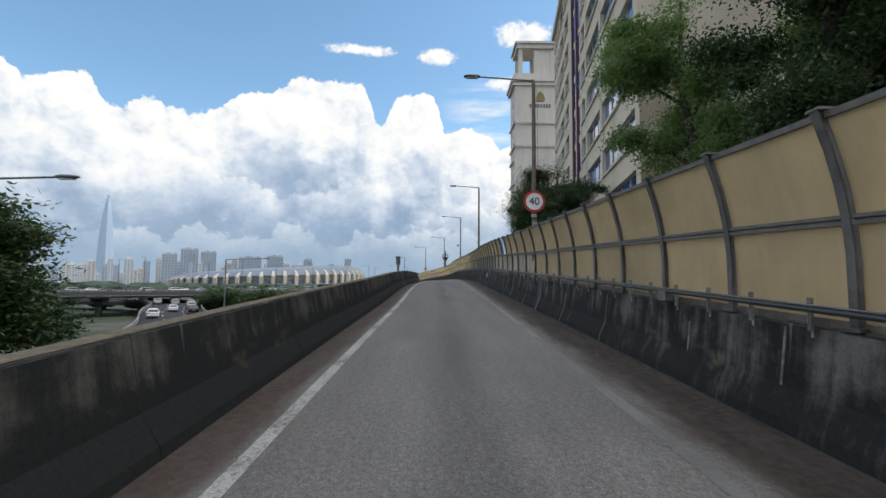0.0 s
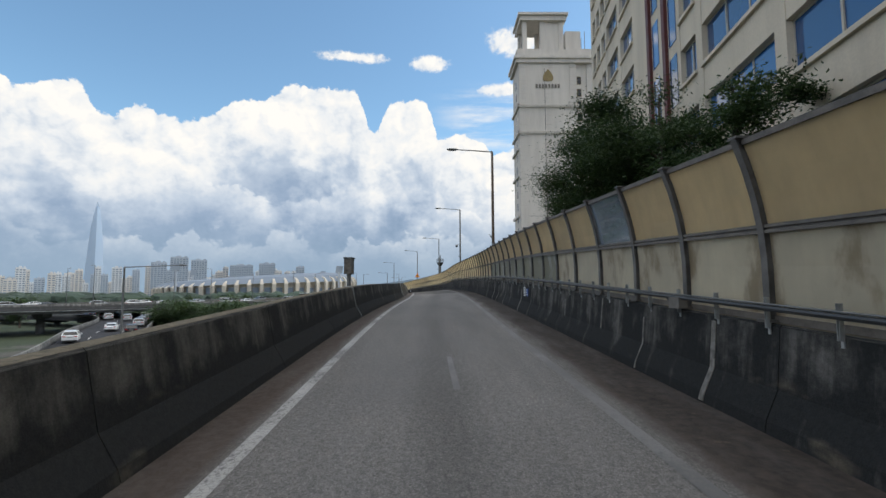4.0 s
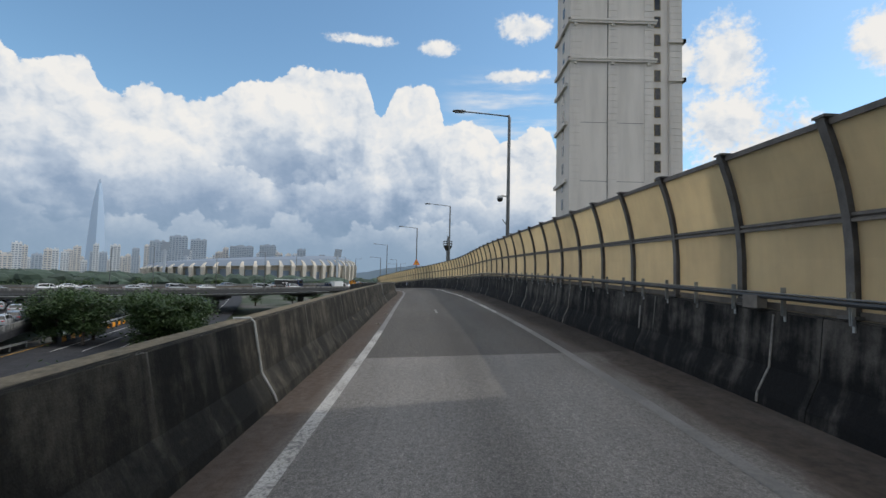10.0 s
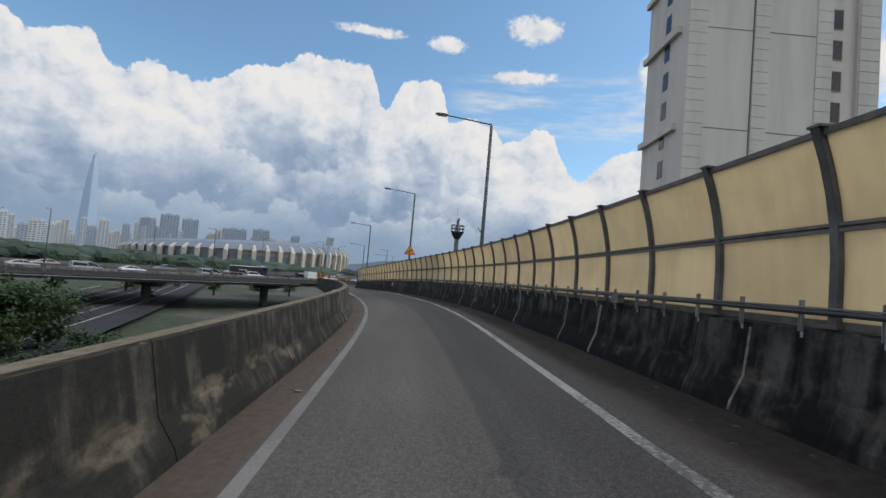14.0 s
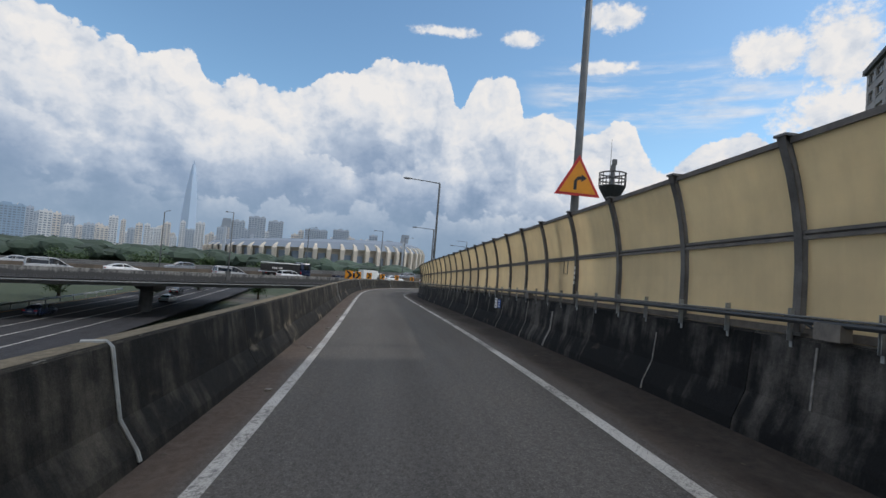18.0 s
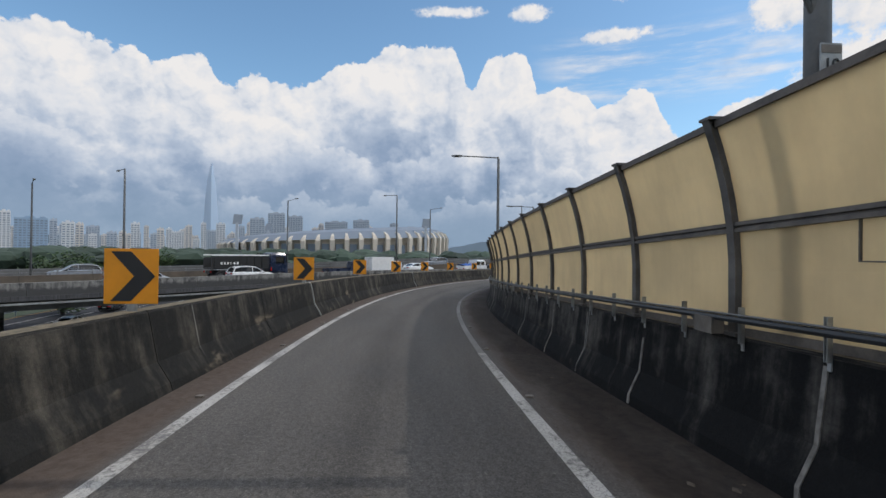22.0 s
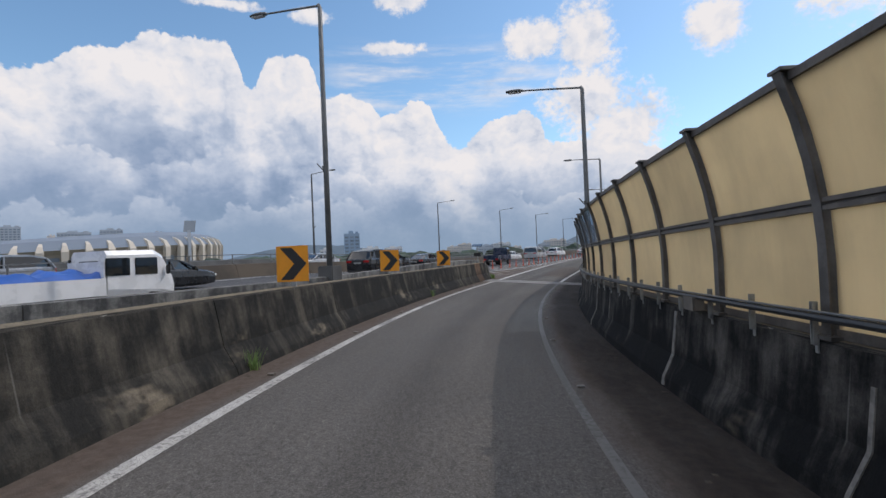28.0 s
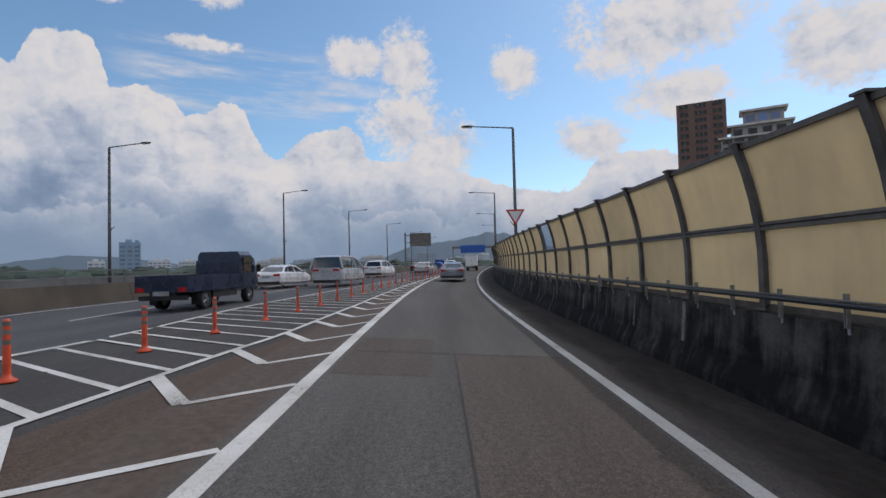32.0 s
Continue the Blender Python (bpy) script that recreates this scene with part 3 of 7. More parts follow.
def link_mesh(name, verts, faces, mat, uvs=None, smooth=False):
    """One mesh object; mat may be a list and faces then carry indices in mats."""
    me = bpy.data.meshes.new(name)
    me.from_pydata([tuple(v) for v in verts], [], faces)
    if uvs is not None:
        layer = me.uv_layers.new(name="UVMap")
        flat = [c for f in faces for i in f for c in uvs[i]]
        layer.data.foreach_set("uv", flat)
    me.materials.append(mat)
    if smooth:
        me.polygons.foreach_set("use_smooth", [True] * len(me.polygons))
    me.update()
    return new(name, me)


def part(name, bm, mat, parent=None, label="", smooth=False):
    """Links a bmesh as one mesh object under a thing or under a part."""
    me = bpy.data.meshes.new(name)
    bm.to_mesh(me)
    bm.free()
    me.materials.append(mat)
    if smooth:
        me.polygons.foreach_set("use_smooth", [True] * len(me.polygons))
    ob = new(name, me)
    if parent is not None:
        ob.parent = parent
    if label:
        ob["label"] = label
    return ob


def child(ob, parent, label=""):
    ob.parent = parent
    if label:
        ob["label"] = label
    return ob


def thing(name, m=None, **tags):
    ob = new(name)
    ob.empty_display_size = 0.2
    if m is not None:
        ob.matrix_basis = m
    return tagged(ob, **tags)


def box(bm, x0, x1, y0, y1, z0, z1, bevel=0.0):
    m = Matrix.Translation(((x0 + x1) / 2, (y0 + y1) / 2, (z0 + z1) / 2)) @ Matrix.Diagonal((abs(x1 - x0), abs(y1 - y0), abs(z1 - z0), 1))
    made = bmesh.ops.create_cube(bm, size=1, matrix=m)["verts"]
    if bevel:
        edges = {e for v in made for e in v.link_edges}
        bmesh.ops.bevel(bm, geom=list(edges), offset=bevel, segments=2, affect="EDGES", clamp_overlap=True)
    return bm


def boxes(*items, bevel=0.0):
    bm = bmesh.new()
    for i in items:
        box(bm, *i, bevel=bevel)
    return bm


def tube(bm, points, radius, sides=8, radius2=None):
    """A round bar along points, tapering to radius2."""
    points = [Vector(p) for p in points]
    rings = []
    for i, p in enumerate(points):
        a, b = points[max(i - 1, 0)], points[min(i + 1, len(points) - 1)]
        w = (b - a).normalized()
        u = w.orthogonal().normalized() if i == 0 else (u - w * u.dot(w)).normalized()
        v = w.cross(u)
        r = radius if radius2 is None else radius + (radius2 - radius) * i / (len(points) - 1)
        rings.append([bm.verts.new(p + (u * math.cos(2 * math.pi * k / sides) + v * math.sin(2 * math.pi * k / sides)) * r) for k in range(sides)])
    for r1, r2 in zip(rings, rings[1:]):
        for k in range(sides):
            bm.faces.new((r1[k], r1[(k + 1) % sides], r2[(k + 1) % sides], r2[k]))
    bm.faces.new(rings[0][::-1]), bm.faces.new(rings[-1])
    return bm


def prism(bm, outline, z0, z1, to=None):
    """An upright block over a plan outline; to() may map each corner."""
    f = to or (lambda p: p)
    lo = [bm.verts.new(f(Vector((x, y, z0)))) for x, y in outline]
    hi = [bm.verts.new(f(Vector((x, y, z1)))) for x, y in outline]
    n = len(outline)
    for i in range(n):
        bm.faces.new((lo[i], lo[(i + 1) % n], hi[(i + 1) % n], hi[i]))
    bm.faces.new(lo[::-1]), bm.faces.new(hi)
    return bm


def lettering(text, size, mat, parent, at, depth=0.004):
    cu = bpy.data.curves.new("text", "FONT")
    cu.body, cu.size, cu.align_x, cu.align_y, cu.extrude = text, size, "CENTER", "CENTER", depth
    tmp = bpy.data.objects.new("text", cu)
    scene.collection.objects.link(tmp)
    bpy.context.view_layer.update()
    me = bpy.data.meshes.new_from_object(tmp.evaluated_get(bpy.context.evaluated_depsgraph_get()))
    bpy.data.objects.remove(tmp)
    me.materials.clear(), me.materials.append(mat)
    ob = new("number", me)
    ob.parent = parent
    ob.matrix_basis = Matrix.Translation(at) @ pose(0, 0, 0, 90, 0, 0)
    return ob


def steps(a, b, ds):
    n = max(1, round(abs(b - a) / ds))
    return [a + (b - a) * i / n for i in range(n + 1)]


def sweep(name, line, outline, s0, s1, mat, ds=1.0, closed=True, uvs=None, caps=True):
    """An outline of (d, z) drawn along a line. UV: metres along, and either the given value per corner or metres round."""
    ss = steps(s0, s1, ds)
    n = len(outline)
    if uvs is None:
        uvs = [0.0]
        for a, b in zip(outline, outline[1:]):
            uvs.append(uvs[-1] + math.dist(a, b))
    verts, tex, faces = [], [], []
    for s in ss:
        for (d, z), v in zip(outline, uvs):
            verts.append(line.place(s, d, z)), tex.append((s, v))
    loop = range(n if closed else n - 1)
    for i in range(len(ss) - 1):
        for k in loop:
            j = (k + 1) % n
            faces.append((i * n + k, i * n + j, (i + 1) * n + j, (i + 1) * n + k))
    if closed and caps:
        faces.append(tuple(range(n))[::-1]), faces.append(tuple((len(ss) - 1) * n + k for k in range(n)))
    return link_mesh(name, verts, faces, mat, tex)


def strip(name, line, s0, s1, d0, d1, z, mat, ds=1.0):
    """Flat band on a road; d0 and d1 are numbers or functions of s."""
    a, b = (f if callable(f) else (lambda s, f=f: f) for f in (d0, d1))
    ss = steps(s0, s1, ds)
    verts, tex, faces = [], [], []
    for s in ss:
        for d in (a(s), b(s)):
            verts.append(line.place(s, d, z)), tex.append((s, d))
    for i in range(len(ss) - 1):
        faces.append((2 * i, 2 * i + 1, 2 * i + 3, 2 * i + 2))
    return link_mesh(name, verts, faces, mat, tex)


# ---- the ramp ----
# plan of the ramp's left edge line: distance along it, x, y, height, cross fall in degrees (two tables)
RAMP = [
    (-80.00, -1.96, -80.00, -5.94, 0.19),
    (-40.00, -1.71, -40.00, -3.79, 0.19),
    (0.00, -1.62, -0.01, -1.63, 0.21),
    (9.88, -1.71, 9.86, -1.11, 0.07),
    (19.75, -1.78, 19.74, -0.63, 0.08),
    (29.63, -1.96, 29.61, -0.13, 0.21),
    (39.51, -1.99, 39.49, 0.26, 0.77),
    (49.38, -1.98, 49.36, 0.49, 1.86),
    (59.26, -2.17, 59.24, 0.71, 2.75),
    (69.13, -2.61, 69.10, 0.83, 3.85),
    (79.01, -3.09, 78.98, 0.89, 4.80),
    (88.89, -3.62, 88.84, 0.85, 4.86),
    (98.76, -4.49, 98.68, 0.81, 4.63),
    (108.64, -6.10, 108.42, 0.71, 4.45),
    (118.52, -8.30, 118.06, 0.56, 3.94),
    (128.39, -10.85, 127.60, 0.37, 2.76),
    (138.27, -13.53, 137.11, 0.14, 1.45),
]
RAMP += [
    (148.15, -16.20, 146.62, -0.10, 0.27),
    (158.02, -18.67, 156.18, -0.35, -0.98),
    (167.90, -20.53, 165.87, -0.61, -1.88),
    (177.77, -21.49, 175.70, -0.87, -2.48),
    (187.65, -21.46, 185.57, -1.13, -2.89),
    (197.53, -20.46, 195.40, -1.37, -2.97),
    (207.40, -18.47, 205.08, -1.57, -3.03),
    (217.28, -15.42, 214.48, -1.72, -3.19),
    (227.16, -11.34, 223.49, -1.82, -3.45),
    (237.03, -6.42, 232.06, -1.83, -3.51),
    (246.91, -1.00, 240.32, -1.75, -3.50),
    (266.91, 10.06, 256.99, -1.68, -3.49),
    (286.91, 21.82, 273.16, -1.60, -2.99),
    (306.91, 34.29, 288.79, -1.50, -2.29),
    (346.91, 60.00, 319.43, -1.40, -1.69),
    (446.91, 124.94, 395.47, -1.40, -1.19),
    (596.91, 223.35, 508.67, -1.40, -0.69),
]
ramp = Line(RAMP)
ramp.left_from, ramp.left_fall = 238.4, ((249.0, 256.0), (-2.0, 0.0))
LANE = 3.63                 # between the two edge lines
FOOT_L, FOOT_R = -0.624, 4.756
END_L = 238.0               # the left barrier stops here, where the ramp joins the main road
FIRST, LAST = -40.0, 440.0

# the same asphalt in a brighter and a darker tone, standing in for light along it
for s0, s1, mat, words in ((FIRST, 58.0, "asphalt_old", "single-lane elevated ramp in worn asphalt toned brighter for light, brown dirt along both edges"),
                           (58.0, LAST, "asphalt", "single-lane elevated ramp in grey asphalt toned darker for shade, brown dirt along both edges")):
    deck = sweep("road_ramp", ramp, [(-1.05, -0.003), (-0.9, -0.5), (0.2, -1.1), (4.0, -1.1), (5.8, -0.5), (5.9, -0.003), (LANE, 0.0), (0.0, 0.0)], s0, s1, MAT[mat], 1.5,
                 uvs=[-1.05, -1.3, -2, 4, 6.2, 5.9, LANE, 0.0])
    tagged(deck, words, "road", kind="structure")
for s0, s1, d, w, mat, label in (
        (FIRST, 62.0, 0.0, 0.15, "paint", "worn white edge line painted along the ramp beside the low barrier"),
        (62.0, 116.0, 0.0, 0.14, "paint_faint", "rubbed-off pale edge line beside the low barrier"),
        (116.0, 235.8, 0.0, 0.15, "paint", "worn white edge line painted along the ramp beside the low barrier"),
        (237.4, 390.0, 0.0, 0.18, "paint_new", "bright white edge line painted along the ramp's left side"),
        (FIRST, 66.0, LANE, 0.15, "paint_faint", "rubbed-off pale edge line on the ramp asphalt"),
        (66.0, 157.0, LANE, 0.15, "paint", "worn white edge line painted beside the noise wall"),
        (157.0, 172.0, LANE, 0.13, "paint_faint", "faint pale edge line beside the noise wall"),
        (172.0, 235.8, LANE, 0.10, "paint_gone", "worn edge line with the noise wall's shade in its dark colour"),
        (237.4, 420.0, LANE, 0.16, "paint_new", "bright white edge line painted beside the noise wall")):
    def shift(s, d=d):          # the lane narrows beside the noise wall and at the gore
        table = ([66, 76, 84, 90, 106], [0.0, -0.12, -0.28, -0.24, 0.0]) if d else ([230, 237, 244, 250, 256], [0.0, 0.09, 0.09, 0.03, 0.0])
        return d + float(np.interp(s, *table))
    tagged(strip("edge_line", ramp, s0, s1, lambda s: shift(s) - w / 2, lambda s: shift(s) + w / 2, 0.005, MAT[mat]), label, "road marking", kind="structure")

class Wide(Line):
    """A barrier's line: the ramp's, set off where the shoulder is wider."""

    stations = list(range(0, 261, 20))
    off = [0.0] * 14

    def place(self, s, d=0.0, z=0.0):
        return Line.place(self, s, d + float(np.interp(s, self.stations, self.off)), z)


verge, kerbside = Wide(RAMP), Wide(RAMP)
verge.off = [0.05, 0.09, 0.07, 0.08, 0.05, 0.08, 0.15, 0.21, 0.1, 0.13, 0.09, 0.08, 0.2, 0.33]
kerbside.off = [-0.05, -0.04, 0.01, 0.02, -0.03, 0.06, -0.02, -0.06, -0.01, -0.03, 0.0, 0.06, 0.08, 0.0]

# left parapet: precast lengths with a gap between each two
def shape_left(w=0.0):
    return [(FOOT_L, 0.0), (FOOT_L - 0.03, 0.10), (FOOT_L - 0.19, 0.36), (FOOT_L - 0.31, 0.97), (FOOT_L - 0.34, 1.0), (FOOT_L - 0.55, 1.0), (FOOT_L - 0.58, 0.97), (FOOT_L - 0.60, -0.4), (FOOT_L, -0.4)]


UV_L = [0.0, 0.10, 0.38, 1.0, 10.1, 10.4, 1.0, -0.4, -0.4]
barrier_left = thing("barrier_left", label="low weather-stained concrete barrier with moss on its top, along the ramp", category="barrier", kind="structure")
SEALED = (33.8, 55.1, 75.55, 96.2, 117.45, 140.75, 162.9, 183.3)      # joints under a pale sealant strip
marks = [-34.0, *SEALED, END_L - 2.7]
joints = [a + (b - a) * i / round((b - a) / 4.2) for a, b in zip(marks, marks[1:]) for i in range(round((b - a) / 4.2))] + [END_L - 2.7, END_L - 1.55, END_L]
for s, e in zip(joints, joints[1:]):
    mat = "concrete_rust" if abs(e - END_L + 1.55) < 0.01 else "concrete_l" if s < 44 else "concrete_l_mould" if s > 112 else "concrete_l_pale"
    child(sweep("concrete_block", kerbside, shape_left(), s + 0.008, e - 0.008, MAT[mat], 1.05, uvs=UV_L), barrier_left)
for s in SEALED:
    bm = bmesh.new()
    tube(bm, [kerbside.place(s, FOOT_L + 0.008 + o, z) for o, z in ((0.0, 0.03), (-0.03, 0.11), (-0.19, 0.37), (-0.305, 0.96), (-0.35, 1.005), (-0.55, 1.005))], 0.018, 6)
    part("joint_seal", bm, MAT["seal"], barrier_left, "pale grey sealant strip over a joint")

# right barrier: taller foot, dark with lime runs
def shape_right():
    return [(FOOT_R, 0.0), (FOOT_R, -0.4), (FOOT_R + 0.66, -0.4), (FOOT_R + 0.62, 1.0), (FOOT_R + 0.60, 1.03), (FOOT_R + 0.24, 1.03), (FOOT_R + 0.21, 1.0), (FOOT_R + 0.15, 0.40), (FOOT_R + 0.02, 0.12)]


UV_R = [0.0, -0.4, -0.4, 1.0, 10.4, 10.1, 1.0, 0.40, 0.12]
barrier_right = thing("barrier_right", label="black-stained concrete barrier with pale lime runs, under the noise wall", category="barrier", kind="structure")
s = -34.0
while s < LAST - 3:
    child(sweep("concrete_block", verge, shape_right(), s + 0.007, s + 3.993, MAT["concrete_r" if s < 42 else "concrete_r_black"], 1.33, uvs=UV_R), barrier_right)
    s += 4.0
# repaired joints and drain runs that stand out as pale bands
rng = random.Random(5)
s = -10.0
while s < 300:
    s += rng.choice((1.9, 2.6, 3.4, 4.3))
    w = rng.choice((0.022, 0.03, 0.04, 0.09))
    top = rng.choice((0.95, 0.8, 0.98))
    pts = [(FOOT_R - 0.004, 0.02), (FOOT_R + 0.016, 0.12), (FOOT_R + 0.146, 0.40), (FOOT_R + 0.15 + 0.06 * (top - 0.4) / 0.6 - 0.004, top)]
    if rng.random() < 0.35:
        pts = pts[2:]
    verts, faces = [], []
    for d, z in pts:
        j = rng.uniform(-0.02, 0.02)
        verts += [verge.place(s - w / 2 + j, d - 0.006, z), verge.place(s + w / 2 + j, d - 0.006, z), verge.place(s - w / 2 + j, d + 0.02, z), verge.place(s + w / 2 + j, d + 0.02, z)]
    for i in range(len(pts) - 1):
        a, b = 4 * i, 4 * i + 4
        faces += [(a, a + 1, b + 1, b), (a + 2, b + 2, b + 3, a + 3), (a, b, b + 2, a + 2), (a + 1, a + 3, b + 3, b + 1)]
    faces += [(0, 2, 3, 1), tuple(4 * (len(pts) - 1) + q for q in (0, 1, 3, 2))]
    child(link_mesh("lime_run", verts, faces, MAT["lime"]), barrier_right, "pale lime run over a joint")

# ---- the noise wall: curved posts two metres apart, three rails, two rows of sheets ----
BAY = 2.0
WALL_D = FOOT_R + 0.30
def wall_d(z):
    """The posts are upright below and lean over the road above."""
    q = max(0.0, z - 1.55) / 1.5
    return WALL_D - 0.313 * q ** 2.0


def bent(line, s_a, s_b, zs, t, name, mat, round_uv=False):
    """A bent sheet between two stations, t thick, following the posts' curve."""
    verts, faces, tex = [], [], []
    for s in (s_a, s_b):
        for z in zs:
            verts += [line.place(s, wall_d(z) - t / 2, z), line.place(s, wall_d(z) + t / 2, z)]
            tex += [(s, z), (s, z)]
    n = len(zs)
    for i in range(n - 1):
        a, b = 2 * i, 2 * n + 2 * i
        faces += [(a, b, b + 2, a + 2), (a + 1, a + 3, b + 3, b + 1)]
    faces += [(0, 1, 2 * n + 1, 2 * n), (2 * n - 2, 4 * n - 2, 4 * n - 1, 2 * n - 1)]
    ring = [2 * i for i in range(n)] + [2 * i + 1 for i in reversed(range(n))]
    faces += [tuple(ring), tuple(2 * n + i for i in reversed(ring))]
    return link_mesh(name, verts, faces, mat, tex)


noise_wall = thing("noise_wall", label="tall noise wall of cream translucent sheets between curved dark steel posts", category="noise barrier", kind="structure")
Z_LOW, Z_MID = 1.105, 1.985
def post_stations():
    """Posts stand about 1.75 metres apart; the table fixes some of them by number."""
    fixed = [(-19, -29.4), (0, 4.2), (3, 9.55), (7, 16.5), (10, 22.2), (12, 25.4), (18, 35.7), (21, 41.0), (25, 48.75), (28, 53.7), (31, 58.6), (35, 64.95), (41, 75.05), (45, 82.2),
             (60, 108.5), (65, 117.5), (69, 124.9), (72, 129.9), (75, 134.8), (79, 142.3), (83, 149.9), (88, 159.55), (91, 165.2), (96, 174.0), (102, 184.7), (115, 207.6), (120, 216.3), (126, 226.8),
             (129, 231.6), (134, 239.6), (137, 244.3), (141, 250.9), (231, 407.0)]
    return [float(v) for v in np.interp(range(-19, 232), [a for a, _ in fixed], [b for _, b in fixed])]


CLEAR = ((26.1, 27.9), (177.6, 186.8), (192.5, 196.5), (198.5, 200.5), (219.4, 230.0), (262.5, 264.3))
stations = post_stations()
for s_a, s_b in zip(stations, stations[1:]):
    mid = (s_a + s_b) / 2
    is_clear = any(p < mid < q for p, q in CLEAR)
    Z_TOP = 2.86
    o, way, side, fall = verge.base(s_a)
    # H-post: two flanges and a web, bent
    zs = [1.03, 1.35, 1.7, 2.0, 2.3, 2.6, Z_TOP + 0.07]
    verts, faces = [], []
    for z in zs:
        d = wall_d(z)
        for du, dv in ((-0.048, -0.068), (0.048, -0.068), (0.048, -0.055), (0.012, -0.055), (0.012, 0.055), (0.048, 0.055), (0.048, 0.068), (-0.048, 0.068), (-0.048, 0.055), (-0.012, 0.055), (-0.012, -0.055), (-0.048, -0.055)):
            verts.append(verge.place(s_a, d + dv, z) + way * du)
    for i in range(len(zs) - 1):
        for k in range(12):
            faces.append((12 * i + k, 12 * i + (k + 1) % 12, 12 * i + 12 + (k + 1) % 12, 12 * i + 12 + k))
    faces += [tuple(range(12))[::-1], tuple(12 * (len(zs) - 1) + k for k in range(12))]
    child(link_mesh("post", verts, faces, MAT["steel"]), noise_wall)
    # cap and foot plate
    bm = bmesh.new()
    for zc, r, h in ((Z_TOP + 0.07, 0.078, 0.025), (1.03, 0.11, 0.03)):
        c = verge.place(s_a, wall_d(zc), zc)
        prism(bm, [(-r, -r), (r, -r), (r, r), (-r, r)], 0, h, lambda p, c=c: c + way * p.x + side * p.y + Vector((0, 0, p.z)))
    part("post_cap", bm, MAT["steel"], noise_wall)
    # rails
    a, e = s_a + 0.052, s_b - 0.052
    child(sweep("top_rail", verge, [(wall_d(Z_TOP) - 0.035, Z_TOP), (wall_d(Z_TOP) + 0.035, Z_TOP), (wall_d(Z_TOP) + 0.03, Z_TOP + 0.06), (wall_d(Z_TOP) - 0.04, Z_TOP + 0.06)], a, e, MAT["rail"], 2), noise_wall)
    child(sweep("middle_rail", verge, [(WALL_D - 0.085, Z_MID - 0.045), (WALL_D - 0.02, Z_MID - 0.045), (WALL_D - 0.02, Z_MID + 0.045), (WALL_D - 0.085, Z_MID + 0.045), (WALL_D - 0.085, Z_MID + 0.012), (WALL_D - 0.06, Z_MID + 0.006), (WALL_D - 0.06, Z_MID - 0.006), (WALL_D - 0.085, Z_MID - 0.012)], a, e, MAT["rail"], 2), noise_wall)
    child(sweep("bottom_rail", verge, [(WALL_D - 0.03, Z_LOW - 0.07), (WALL_D + 0.03, Z_LOW - 0.07), (WALL_D + 0.03, Z_LOW), (WALL_D - 0.03, Z_LOW)], a, e, MAT["rail"], 2), noise_wall)
    upper = MAT["panel_clear"] if is_clear else MAT["panel"]
    lower = MAT["panel"]
    if 19 < mid < 30:
        lower = MAT["panel_stained"]
    elif 30 < mid < 47:
        lower = MAT["panel_white"]
    up = bent(verge, a, e, [Z_MID + 0.03, 2.25, 2.5, 2.7, Z_TOP + 0.01], 0.02, "upper_sheet", upper)
    child(up, noise_wall, "clear see-through sheet" if is_clear else "")
    child(bent(verge, a, e, [Z_LOW - 0.01, 1.6, Z_MID - 0.03], 0.02, "lower_sheet", lower), noise_wall, {MAT["panel_white"]: "milky greyed sheet", MAT["panel_stained"]: "sheet with brown stains"}.get(lower, ""))

child(bent(verge, 236.86, 237.22, [1.03, 1.35, 1.7, 2.0, 2.3, 2.6, 2.93], 0.17, "gap_cover", MAT["galv_dark"]), noise_wall, "wide blue-grey steel plate over the expansion gap")

# ---- ground ----
GROUND_Z = -8.6
def make_ground_sheet():
    n = 60
    bm = bmesh.new()
    grid_v = {}
    for i in range(n + 1):
        for j in range(n + 1):
            u, v = (i / n * 2 - 1), (j / n * 2 - 1)
            x, y = 4600 * u * abs(u) ** 1.2, 4600 * v * abs(v) ** 1.2 + 150
            far = min(1.0, math.hypot(x, y - 150) / 900)
            grid_v[i, j] = bm.verts.new((x, y, GROUND_Z + 0.5 * noise.noise((x * 0.02, y * 0.02, 0)) * (1 - far) - 2.0 * far))
    for i in range(n):
        for j in range(n):
            bm.faces.new((grid_v[i, j], grid_v[i + 1, j], grid_v[i + 1, j + 1], grid_v[i, j + 1]))
    return tagged(part("ground", bm, MAT["ground"]), "flat riverside ground with grass, soil and paving below the ramps", "ground", kind="structure")


make_ground_sheet()

# ---- the main road: elevated, comes in from the left and runs beside the ramp ----
MERGE = ((206.0, -13.8), (223.0, -7.6), (237.0, -6.9), (243.0, -6.4), (247.6, -5.9), (252.0, -5.55), (256.0, -5.2), (262.5, -5.15), (269.0, -4.7), (276.0, -4.1), (290.0, -2.4), (306.0, -0.4), (320.0, -0.1))


def main_rows():
    rows = []
    edge = [(-325, -149, -3.4, 0.0), (-200.6, 0.9, -3.0, 0.0), (-134, 81, -2.7, 0.0), (-91, 133, -2.5, 0.0), (-49.5, 183, -2.1, -0.6)]
    for s, d in MERGE + ((340.0, -0.1), (390.0, -0.1), (440.0, -0.1)):
        p = ramp.place(s, d)
        if s < 230:         # before it reaches the ramp the main road lies flatter
            p.z, lean = (-1.75, -1.0) if s < 215 else (-1.62, -2.2)
        else:
            lean = float(np.interp(s, *ramp.left_fall))
        edge.append((p.x, p.y, p.z, lean))
    t = 0.0
    for i, e in enumerate(edge):
        if i:
            t += math.dist(e[:2], edge[i - 1][:2])
        rows.append((t, *e))
    return rows


